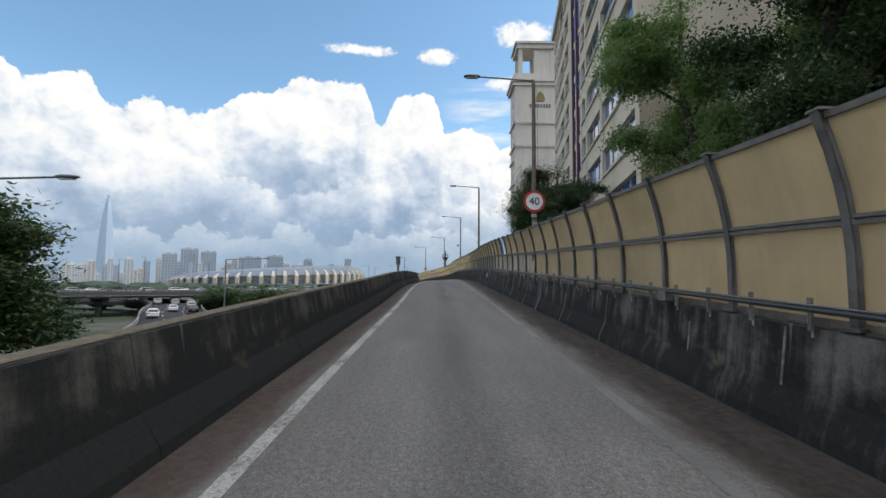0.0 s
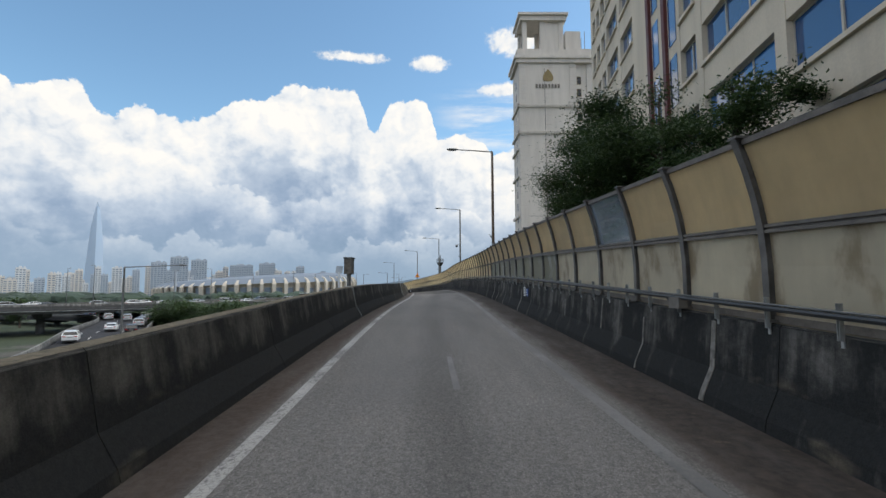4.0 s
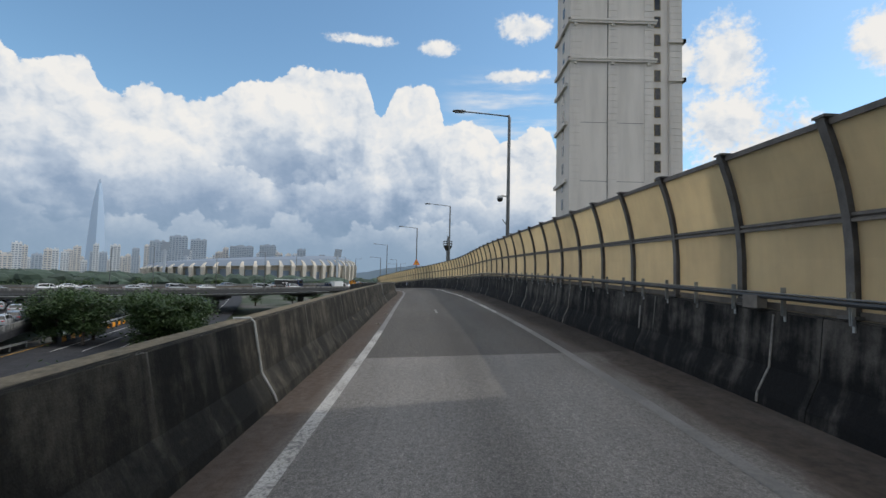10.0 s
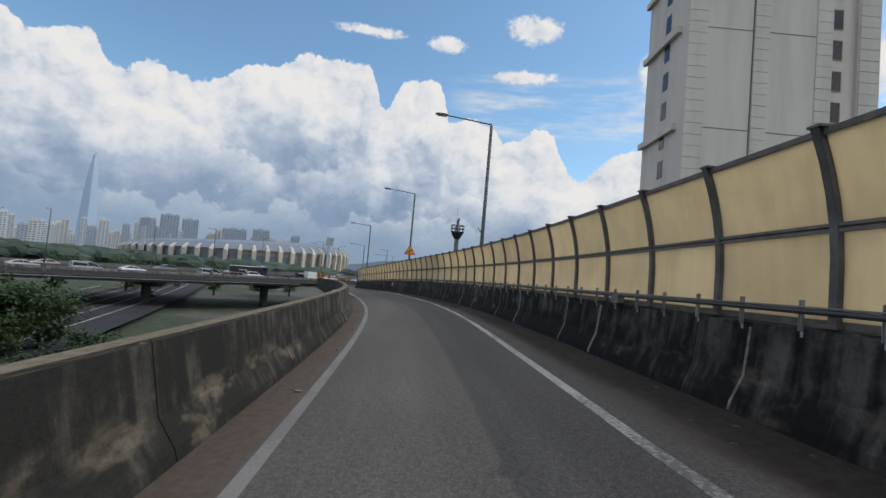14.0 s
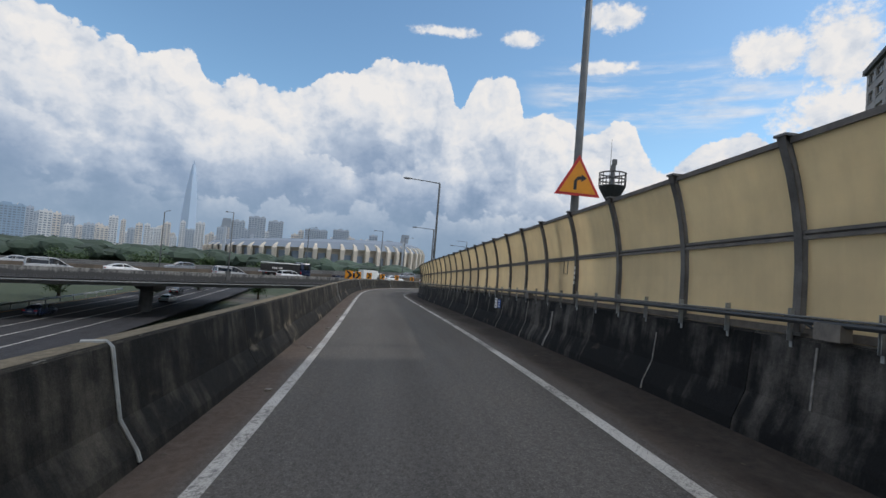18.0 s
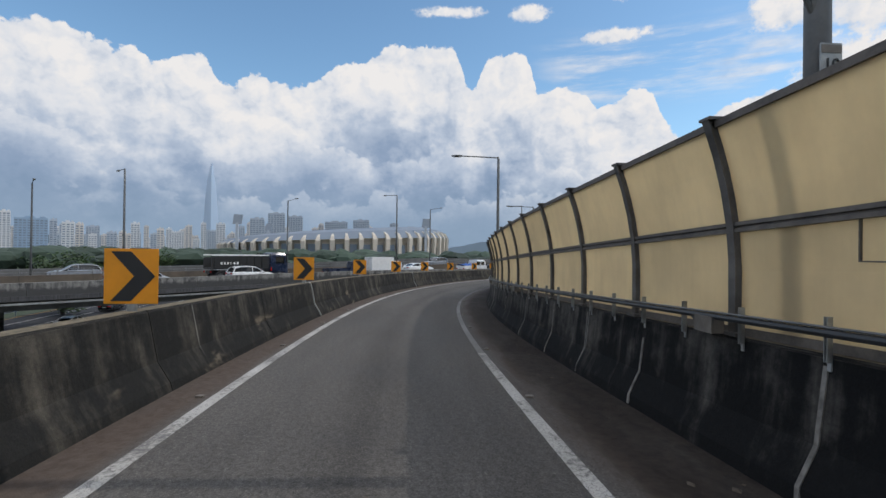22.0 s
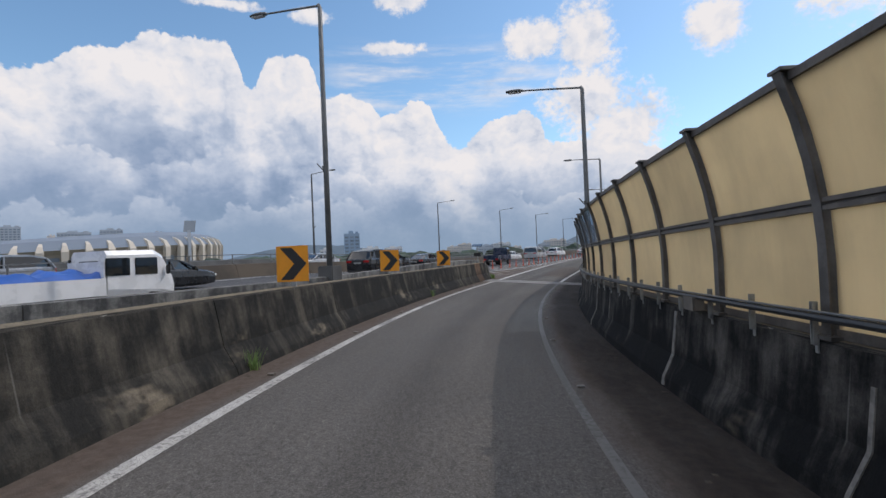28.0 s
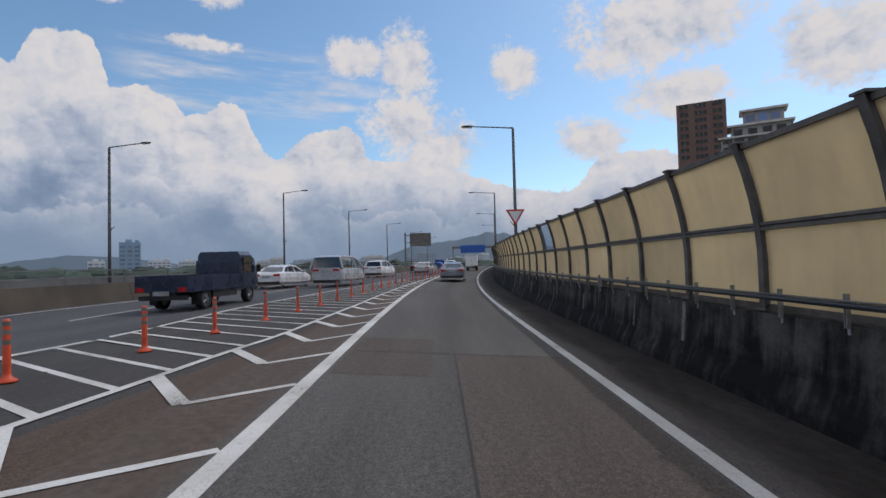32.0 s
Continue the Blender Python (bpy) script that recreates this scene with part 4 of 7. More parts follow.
MAIN_ROWS = main_rows()
MAIN_LEN = MAIN_ROWS[-1][0]
main = Line(MAIN_ROWS)              # its right edge line
def main_s(x, y):
    """Distance along the main road of the point nearest to x, y."""
    return min((i * 1.0 for i in range(int(MAIN_LEN))), key=lambda s: (main.place(s).xy - Vector((x, y))).length)


M_A, M_B, M_JOIN = (main_s(*ramp.place(s).xy) for s in (206.0, 223.0, END_L))


def main_w(s):
    """Width of the near carriageway, from the right edge line to the left one."""
    return float(np.interp(s, [M_A - 30, M_JOIN], [10.5, 7.0]))


def main_shoulder(s):
    """From the right edge line to the parapet."""
    return float(np.interp(s, [M_A - 20, M_A, M_B, M_JOIN], [1.4, 1.6, 4.1, 5.4]))


def band(name, line, s0, s1, right, left, thick, mat, ds=3.0):
    """A deck between two edges given as functions of s."""
    ss = steps(s0, s1, ds)
    verts, tex, faces = [], [], []
    for s in ss:
        r, l = right(s), left(s)
        for d, z in ((r, 0.0), (r, -0.35), (r - 1.0, -0.6), (r - 2.0, -thick), (l + 2.0, -thick), (l + 1.0, -0.6), (l, -0.35), (l, 0.0)):
            verts.append(line.place(s, d, z)), tex.append((s, d))
    for i in range(len(ss) - 1):
        for k in range(8):
            faces.append((8 * i + k, 8 * i + (k + 1) % 8, 8 * i + 8 + (k + 1) % 8, 8 * i + 8 + k))
    faces += [tuple(range(8))[::-1], tuple(8 * (len(ss) - 1) + k for k in range(8))]
    return link_mesh(name, verts, faces, mat, tex)


tagged(band("road_main", main, 0, M_JOIN - 1, lambda s: main_shoulder(s) + 0.35, lambda s: -main_w(s) - 14.5, 1.2, MAT["asphalt_main"]), "elevated main road in grey asphalt with dark girders below", "road", kind="structure")
tagged(band("road_main", main, M_JOIN - 1, MAIN_LEN, lambda s: 0.2, lambda s: -main_w(s) - 14.5, 1.2, MAT["asphalt_main"]), "main road deck in grey asphalt past the merge", "road", kind="structure")


def d_main(s):
    """The main road's right edge line in the ramp's terms."""
    return float(np.interp(s, [a for a, _ in MERGE], [b for _, b in MERGE]))


def gore_mid(s):
    """The white line along the middle of the gore."""
    return float(np.interp(s, [242.3, 244.5, 247.5, 249.4, 251.0, 252.7, 254.7, 256.8, 263.5, 275, 300], [-3.1, -2.88, -2.56, -2.26, -2.1, -1.95, -1.83, -1.56, -1.25, -1.0, -0.3]))


tagged(strip("road_gore", ramp, END_L - 2.0, 306, lambda s: min(gore_mid(s) + 0.28, -0.01), 0.0, -0.012, MAT["red_surface"], 1.0), "brown-tinted asphalt of the gore beside the ramp", "road", kind="structure")
tagged(strip("road_gore", ramp, END_L - 2.0, 306, lambda s: d_main(s) - 0.3, lambda s: min(gore_mid(s) + 0.28, -0.01), -0.012, MAT["gore_dark"], 1.0), "dark asphalt of the gore beside the main road", "road", kind="structure")
tagged(strip("main_edge_line", main, M_JOIN + 2, MAIN_LEN, -0.075, 0.075, 0.006, MAT["paint_new"], 2.0), "white line along the main road's edge", "road marking", kind="structure")
tagged(strip("main_edge_line", main, 0, MAIN_LEN, lambda s: -main_w(s) - 0.075, lambda s: -main_w(s) + 0.075, 0.006, MAT["paint_new"], 3.0), "white line along the main road's far edge", "road marking", kind="structure")
for lane in (1, 2):
    s = 40.0
    while s < (MAIN_LEN - 8 if lane == 1 else M_JOIN - 40):
        tagged(strip("lane_dash", main, s, s + 4.0, -lane * 3.5 - 0.06, -lane * 3.5 + 0.06, 0.006, MAT["paint_new"], 2.0), "white lane dash on the main road", "road marking", group="lane dashes", kind="structure")
        s += 12.0

# parapets of the main road
class Edge(Line):
    """A line that keeps to one edge of the main road."""

    side_of = None

    def place(self, s, d=0.0, z=0.0):
        return Line.place(self, s, d + self.side_of(s), z)


near_edge, far_edge = Edge(MAIN_ROWS), Edge(MAIN_ROWS)
near_edge.side_of = main_shoulder
far_edge.side_of = lambda s: -main_w(s)
par = [(-0.25, 0.0), (-0.25, -0.35), (0.22, -0.35), (0.22, 1.0), (0.05, 1.02), (-0.08, 1.0), (-0.18, 0.35)]
parapet_near = thing("parapet_near", label="grey streaked concrete parapet along the elevated main road", category="barrier", kind="structure")
s = 60.0
while s < M_JOIN - 1:
    e = min(s + 6.0, M_JOIN - 0.6)
    child(sweep("concrete_block", near_edge, par, s + 0.01, e - 0.01, MAT["concrete_far"], 2.0, uvs=[0, -0.3, -0.3, 1, 10.2, 1.0, 0.35]), parapet_near)
    s += 6.0
fascia = thing("deck_edge", label="pale cable duct and girder along the main road's deck edge", category="girder", kind="structure")
child(sweep("girder", main, [(0.9, -0.36), (0.9, -1.15), (0.55, -1.15), (0.55, -0.36)], 0, M_A - 6, MAT["dark_concrete"], 6.0), fascia)
child(sweep("pipe", main, [(1.78, -0.62), (1.93, -0.62), (1.93, -0.48), (1.78, -0.48)], 40, M_A - 12, MAT["galv"], 6.0), fascia, "long pale grey service pipe")
kerb = thing("median_wall", label="low earth-stained concrete wall between the main road's carriageways", category="barrier", kind="structure")
s = 60.0
while s < MAIN_LEN - 6:
    child(sweep("concrete_block", far_edge, [(-0.7, 0.0), (-1.4, 0.0), (-1.35, 0.82), (-0.95, 0.82)], s + 0.01, s + 5.99, MAT["median"], 3.0), kerb)
    s += 6.0
fence = thing("fence", label="low grey rail fence on the median wall of the main road", category="fence", kind="structure")
s = M_JOIN - 90
while s < MAIN_LEN - 6:
    bm = bmesh.new()
    p = far_edge.place(s, -1.15, 0.8)
    box(bm, p.x - 0.03, p.x + 0.03, p.y - 0.03, p.y + 0.03, p.z, p.z + 0.62)
    part("fence_post", bm, MAT["lamp"], fence)
    for z in (1.1, 1.4):
        child(sweep("fence_rail", far_edge, [(-1.17, z - 0.025), (-1.13, z - 0.025), (-1.13, z + 0.025), (-1.17, z + 0.025)], s, s + 3.0, MAT["lamp"], 3.0), fence)
    s += 3.0
parapet_far = thing("parapet_far", label="low concrete parapet on the main road's outer side", category="barrier", kind="structure")
s = 60.0
while s < MAIN_LEN - 6:
    child(sweep("concrete_block", far_edge, [(-13.6, 0.0), (-14.2, 0.0), (-14.15, 0.9), (-13.8, 0.9)], s + 0.01, s + 11.99, MAT["dark_concrete"], 6.0), parapet_far)
    s += 12.0
# piers under both roads
def pier(line, s, d0, d1, z_top):
    p, q = line.place(s, d0), line.place(s, d1)
    m = line.stand(s, (d0 + d1) / 2, 0)
    m.translation.z = 0
    t = thing("bridge_pier", m, label="dark concrete bridge pier with a cross beam under the deck", category="bridge pier", group="bridge piers", kind="structure")
    w = abs(d1 - d0) / 2
    top = (p.z + q.z) / 2 + z_top
    bm = bmesh.new()
    prism(bm, [(0.9 * math.cos(a), 0.9 * math.sin(a)) for a in np.linspace(0, 2 * math.pi, 15)[:-1]], GROUND_Z - 1, top - 1.1)
    part("column", bm, MAT["dark_concrete"], t)
    bm = bmesh.new()
    v = [(-w, top), (w, top), (w, top - 0.7), (w * 0.45, top - 1.3), (-w * 0.45, top - 1.3), (-w, top - 0.7)]
    lo = [bm.verts.new((x, -0.8, z)) for x, z in v]
    hi = [bm.verts.new((x, 0.8, z)) for x, z in v]
    for i in range(6):
        bm.faces.new((lo[i], lo[(i + 1) % 6], hi[(i + 1) % 6], hi[i]))
    bm.faces.new(lo[::-1]), bm.faces.new(hi)
    part("cross_beam", bm, MAT["dark_concrete"], t)


for s in range(-30, 430, 30):
    pier(ramp, s, 0.2, 4.0, -1.1)
for s in range(60, int(MAIN_LEN) - 20, 28):
    pier(main, s, -14.0, -1.6, -1.2)

# ---- lower roads ----
loop_rows = [(0, -22, 30, -6.4, 0), (45, -38, 72, -6.0, 0), (75, -54, 100, -5.6, 0), (112, -72, 134, -5.4, 0), (152, -100, 164, -5.6, 2), (202, -144, 188, -6.2, 2), (280, -218, 208, -7, 0)]
loop = Line(loop_rows)
tagged(sweep("road_loop", loop, [(5.6, 0.0), (5.6, -0.9), (-5.6, -0.9), (-5.6, 0.0)], 0, 270, MAT["asphalt_low"], 4.0, uvs=[5.6, 6.5, -6.5, -5.6]), "curved lower slip road on a low viaduct in grey asphalt", "road", kind="structure")
for d in (5.3, -5.6):
    w = thing("loop_parapet", label="pale concrete parapet of the lower slip road", category="barrier", kind="structure")
    for s in range(0, 268, 6):
        child(sweep("concrete_block", loop, [(d, 0.0), (d + 0.3, 0.0), (d + 0.28, 0.85), (d + 0.05, 0.85)], s + 0.02, s + 5.98, MAT["concrete_far"], 3.0), w)
for d in (-1.8, 1.8):
    s = 0
    while s < 260:
        tagged(strip("lane_dash", loop, s, s + 4, d - 0.07, d + 0.07, 0.006, MAT["paint_new"], 2.0), "white lane dash on the lower slip road", "road marking", group="lane dashes", kind="structure")
        s += 11
for s in range(20, 260, 26):
    pier(loop, s, -4.5, 4.5, -0.9)

under_rows = [(0, -38, 94, -8.3, 0), (50, -52, 142, -8.2, 0), (100, -68, 190, -8.1, 0), (200, -104, 283, -8.0, 0), (330, -160, 400, -8.0, 0)]
under = Line(under_rows)
tagged(strip("road_under", under, 0, 325, -9.5, 9.5, 0.25, MAT["asphalt_low"], 5.0), "wide lower road in asphalt darkened for shade, running under the main road", "road", kind="structure")
for d in (-5.6, -2.2, 1.2, 4.6):
    tagged(strip("lane_line", under, 20, 300, d - 0.08, d + 0.08, 0.258, MAT["paint_new"], 6.0), "white lane line on the lower road", "road marking", kind="structure")
tagged(strip("lane_line", under, 10, 300, -9.0, -8.8, 0.258, MAT["paint_yellow"], 6.0), "yellow edge line on the lower road", "road marking", kind="structure")
guard = thing("crash_barrier", label="galvanised steel crash barrier with striped end along the lower road", category="crash barrier", kind="structure")
child(sweep("beam", under, [(-10.2, 0.75), (-10.05, 0.80), (-10.15, 0.9), (-10.05, 1.0), (-10.2, 1.05)], 5, 120, MAT["galv"], 4.0), guard)
for s in range(5, 121, 4):
    p = under.place(s, -10.25, 0.2)
    part("post", boxes((p.x - 0.06, p.x + 0.06, p.y - 0.06, p.y + 0.06, p.z, p.z + 0.9)), MAT["galv"], guard)
for i, s in enumerate(np.arange(28, 62, 1.5)):
    child(sweep("warning_block", under, [(-8.4, 0.26), (-8.0, 0.26), (-8.05, 1.05), (-8.35, 1.05)], s, s + 1.48, MAT["yellow"] if i % 2 else MAT["black"], 2.0), guard, "amber and black striped block")

# ---- buildings behind the noise wall ----
def facade(name, m, length, deep, base, floors, floor_h, bays, mats, label, seen_from=0.0):
    """A block of flats whose front runs along x at y = 0 and faces -y. bays: (x0, x1, panes) per floor; mats: wall, glass, frame."""
    t = thing(name, m, label=label, category="building")
    height = floors * floor_h
    wall_m, glass_m, frame_m = mats
    # wall as piers and spandrels so that the windows sit in real openings
    xs = sorted(bays)
    bm = bmesh.new()
    box(bm, 0, length, 0.45, deep, base, base + height)
    part("core_wall", bm, wall_m, t)
    edge = 0.0
    for x0, x1, _ in xs + [(length, length, 0)]:
        if x0 - edge > 0.02:
            part("front_pier", boxes((edge, x0, 0, 0.45, base, base + height)), wall_m, t)
        edge = x1
    sill, head = 0.95, floor_h - 0.42
    first = max(0, int((seen_from - base) / floor_h))
    for x0, x1, _ in xs:
        part("lower_front", boxes((x0, x1, 0.02, 0.45, base, base + first * floor_h + 0.01)), wall_m, t)
    for f in range(first, floors):
        z = base + f * floor_h
        for x0, x1, panes in xs:
            part("spandrel", boxes((x0, x1, 0.02, 0.45, z + 0.01 if f == first else z + head - floor_h, z + sill)), wall_m, t)
            if f == floors - 1:
                part("spandrel", boxes((x0, x1, 0.02, 0.45, z + head, z + floor_h)), wall_m, t)
            w = thing("window")
            w.parent = t
            part("sill", boxes((x0 - 0.05, x1 + 0.05, -0.10, 0.017, z + sill - 0.14, z + sill)), wall_m, w)
            bm = bmesh.new()
            for i in range(panes + 1):
                x = x0 + (x1 - x0) * i / panes
                box(bm, max(x - 0.04, x0), min(x + 0.04, x1), 0.20, 0.30, z + sill, z + head)
            box(bm, x0, x1, 0.20, 0.30, z + sill, z + sill + 0.07), box(bm, x0, x1, 0.20, 0.30, z + head - 0.07, z + head)
            part("frame", bm, frame_m, w)
            bm = bmesh.new()
            for i in range(panes):
                a, b = x0 + (x1 - x0) * i / panes, x0 + (x1 - x0) * (i + 1) / panes
                box(bm, a + 0.04, b - 0.04, 0.23 + 0.015 * (i % 2), 0.26 + 0.015 * (i % 2), z + sill + 0.07, z + head - 0.07)
            part("pane", bm, glass_m, w)
    return t


# long cream block of flats with blue glazing beside the start of the ramp
m = pose(13.2, 58.3, 0, 0, 0, -96.9)      # x runs back towards the camera
cream = facade("apartment_building", m, 36.4, 12.0, -9.0, 13, 3.0,
               [(0.7, 1.8, 1), (2.2, 3.4, 1), (3.9, 5.2, 1), (5.7, 8.9, 3), (9.6, 12.5, 3), (19.9, 21.6, 2), (22.2, 27.2, 3), (27.8, 35.6, 4)],
               (MAT["render_cream"], MAT["glass_blue"], MAT["frame"]), "long cream apartment building with blue-tinted window bands and maroon stripes")
for x in (15.6, 18.0):
    bm = boxes((x, x + 0.42, -0.16, 0.0, -9.0, 30.0))
    part("stripe", bm, MAT["stripe"], cream, "maroon vertical stripe")
    for f in range(3, 13):
        part("stair_window", boxes((x + 0.6, x + 1.5, -0.03, 0.02, -9 + f * 3 + 0.4, -9 + f * 3 + 2.75)), MAT["glass_blue"], cream)
part("roof", boxes((-0.3, 36.7, -0.3, 12.3, 30.0, 30.7)), MAT["render_cream"], cream)
part("roof_hut", boxes((4.0, 14, 3, 10, 30.7, 33.0)), MAT["render_cream"], cream)
wing = facade("apartment_building", m @ Matrix.Translation((36.9, 8.5, 0)), 24.0, 10.0, -9.0, 13, 3.0,
              [(1.2, 6.8, 3), (8.2, 13.6, 3), (15.0, 22.0, 3)], (MAT["render_cream"], MAT["glass_blue"], MAT["frame"]), "cream wing of the flats, set back behind trees")


def stone_tower(m, emblem=True, height=58.0):
    """Pale stone slab tower: front faces -y, 17.6 m wide, with string courses, a slot of small windows and an open roof pavilion."""
    t = thing("stone_tower", m, label="pale stone apartment tower with string courses and an open roof pavilion", category="building")
    top = height - 8.5
    part("shaft", boxes((0, 15.4, 0, 7, -9, top - 3)), MAT["stone"], t)
    part("front_panel", boxes((0.0, 11.4, -0.5, 0, -9, top - 3)), MAT["stone"], t)
    part("corner_panel", boxes((13.6, 15.4, -0.3, 0, -9, top - 3)), MAT["stone"], t)
    # quoined pilasters: alternating blocks
    for x0, x1, y0 in ((0.0, 1.5, -0.58), (5.2, 6.4, -0.58), (10.1, 11.4, -0.58), (13.7, 15.3, -0.38)):
        bm = bmesh.new()
        z = -3.0
        while z < top - 3.8:
            box(bm, x0 + 0.02, x1 - 0.02, y0, y0 + 0.085, z, z + 0.86)
            z += 0.9
        tagged(part("quoin_pilaster", bm, MAT["stone"], t), kind="stuff")
    for z in (32.0, 37.4):
        part("string_course", boxes((-0.25, 11.7, -0.85, -0.5, z, z + 0.3), (-0.35, 11.8, -0.95, -0.5, z + 0.3, z + 0.55), (-0.35, -0.0, -0.95, 7.3, z + 0.1, z + 0.55)), MAT["stone"], t)
        part("string_course", boxes((13.4, 15.8, -0.65, -0.3, z - 2.4, z - 1.9), (15.4, 15.8, -0.65, 7.3, z - 2.4, z - 1.9)), MAT["stone"], t)
        for x in (0.7, 5.8, 10.7):
            part("corbel", boxes((x - 0.22, x + 0.22, -0.80, -0.58, z - 0.35, z)), MAT["stone"], t)
    for z in (7.6, 15.6, 23.6, 29.0):
        part("side_cornice", boxes((-0.35, 0.0, 0.6, 7.3, z, z + 0.5)), MAT["stone"], t)
    part("cornice", boxes((-0.6, 16.0, -0.9, 7.6, top - 3, top - 2.2), (-0.9, 16.3, -1.2, 7.9, top - 2.2, top - 1.6), (-0.3, 15.7, -0.5, 7.2, top - 1.6, top)), MAT["stone"], t)
    # grooves between the stone panels
    part("panel_joint", boxes((5.08, 5.16, -0.53, -0.5, -9, top - 4)), MAT["dark_concrete"], t)
    for z in (7.6, 15.6, 23.6):
        part("panel_joint", boxes((1.5, 10.1, -0.515, -0.5, z, z + 0.06)), MAT["dark_concrete"], t)
    for i in range(24):
        z = -3 + i * 2.52
        if z < top - 6:
            w = thing("window")
            w.parent = t
            part("pane", boxes((11.75, 12.5, -0.03, 0.02, z, z + 1.5)), MAT["glass_dark"], w)
            part("frame", boxes((11.68, 11.75, -0.06, 0.02, z - 0.06, z + 1.56), (12.5, 12.57, -0.06, 0.02, z - 0.06, z + 1.56), (11.68, 12.57, -0.06, 0.02, z + 1.5, z + 1.57), (11.68, 12.57, -0.06, 0.02, z - 0.07, z)), MAT["bronze"], w)
            part("side_window", boxes((-0.04, 0.02, 2.6, 3.5, z, z + 1.5)), MAT["glass_dark"], t)
    # roof pavilion
    cols = [(x0, x0 + 0.9, y0, y0 + 0.9, top, top + 6.2) for x0 in (1.0, 4.6, 8.4) for y0 in (0.3, 5.4)]
    for c in cols:
        part("pavilion_column", boxes(c), MAT["stone"], t)
    part("pavilion_wall", boxes((5.5, 8.4, 0.5, 0.9, top, top + 6.2)), MAT["stone"], t)
    part("pavilion_roof", boxes((0.5, 9.8, -0.2, 6.8, top + 6.2, top + 7.2), (0.1, 10.2, -0.6, 7.2, top + 7.2, top + 7.7)), MAT["stone"], t)
    part("roof_hut", boxes((9.9, 13.0, 1.0, 6.0, top, top + 4.5)), MAT["stone"], t)
    for x, y, h in ((0.3, 0.3, 2.6), (1.0, 1.4, 2.0), (13.8, 1.0, 4.5), (13.4, 2.0, 3.6)):
        bm = bmesh.new()
        tube(bm, [(x, y, top), (x, y, top + h)], 0.06, 5)
        part("antenna", bm, MAT["lamp"], t)
    if emblem:
        z = top - 6.5
        bm = bmesh.new()
        prof = [(0, 2.2), (0.55, 1.6), (0.95, 0.9), (1.05, 0.2), (0.8, -0.2), (0, -0.25)]
        outline = prof + [(-x, zz) for x, zz in reversed(prof[1:-1])]
        front = [bm.verts.new((5.8 + x, -0.70, z + zz)) for x, zz in outline]
        back = [bm.verts.new((5.8 + x, -0.5, z + zz)) for x, zz in outline]
        n = len(outline)
        for i in range(n):
            bm.faces.new((front[i], front[(i + 1) % n], back[(i + 1) % n], back[i]))
        bm.faces.new(front), bm.faces.new(back[::-1])
        part("emblem", bm, MAT["bronze"], t, "bronze bud-shaped emblem")
        for i in range(8):
            x = 3.3 + i * 0.63
            part("letter_bar", boxes((x, x + 0.42, -0.62, -0.5, z - 1.65, z - 0.85)), MAT["box"], t, "small grey bar of the tower's sign")
    return t


stone_tower(pose(17.4, 120.5, 0, 0, 0, 0) @ Matrix.Scale(1.075, 4))
glassy = facade("apartment_building", pose(41.9, 174.0, 0, 0, 0, -74.9), 14.0, 7.0, -9.0, 19, 3.0,
                [(0.9, 2.3, 1), (3.2, 12.9, 5)], (MAT["stone_grey"], MAT["glass_blue"], MAT["frame"]), "grey apartment building with blue-tinted window bands", 9.0)
far_wing = facade("apartment_building", pose(49.0, 201.4, 0, 0, 0, -107.0), 16.4, 8.0, -9.0, 16, 3.02,
                  [(1.0, 3.0, 1), (4.2, 7.4, 2), (8.6, 11.6, 2), (12.6, 15.2, 1)], (MAT["stone_grey"], MAT["glass_dark"], MAT["frame"]), "far wing of the grey flats with a dark cornice", 12.0)
part("cornice", boxes((-0.4, 16.8, -0.5, 8.4, 39.3, 40.1)), MAT["dark_concrete"], far_wing)
flank = thing("flank_tower", pose(44.1, 185.5, 0, 0, 0, -8), label="pale stone flank of an apartment tower with a dark cornice", category="building")
part("flank_wall", boxes((0, 9.5, 0, 2.6, -9, 43.4)), MAT["stone_tan"], flank)
part("cornice", boxes((-0.25, 9.7, -0.25, 2.8, 42.6, 43.1)), MAT["dark_concrete"], flank)
part("parapet", boxes((0.05, 9.45, 0.05, 2.55, 43.4, 45.6), (-0.3, 9.8, -0.3, 2.9, 45.6, 46.1)), MAT["stone_tan"], flank)
bm = bmesh.new()
tube(bm, [(2.9, -0.18, 36.8), (2.9, 0.0, 36.8)], 0.75, 18)
part("emblem", bm, MAT["bronze"], flank, "round bronze emblem")
for i in range(7):
    part("letter_bar", boxes((0.8 + i * 0.62, 1.22 + i * 0.62, -0.12, 0.0, 33.8, 34.7)), MAT["galv"], flank, "small grey bar of the tower's sign")
brown = facade("apartment_building", pose(218.1, 367.7, 0, 0, 0, -61), 20.0, 16.0, -9.0, 24, 3.3,
               [(1.2, 5.0, 2), (7.4, 12.4, 3), (14.6, 18.6, 2)], (MAT["stone_brown"], MAT["glass_dark"], MAT["frame"]), "brown-clad apartment tower above the noise wall", 44.0)
grey = facade("apartment_building", pose(226.4, 352.4, 0, 0, 0, -64), 26.0, 16.0, -9.0, 19, 3.2,
              [(0.8, 4.4, 3), (5.2, 8.8, 3), (10.2, 14.0, 3), (15.0, 19.0, 3), (20.2, 24.6, 3)], (MAT["stone_grey"], MAT["glass_dark"], MAT["frame"]), "grey apartment building with stepped penthouse roofs", 34.0)
part("penthouse", boxes((4, 26, 2, 14, 51.8, 57.0)), MAT["stone_grey"], grey)
part("penthouse", boxes((9, 24, 4, 12, 57.8, 63.5)), MAT["stone_grey"], grey)
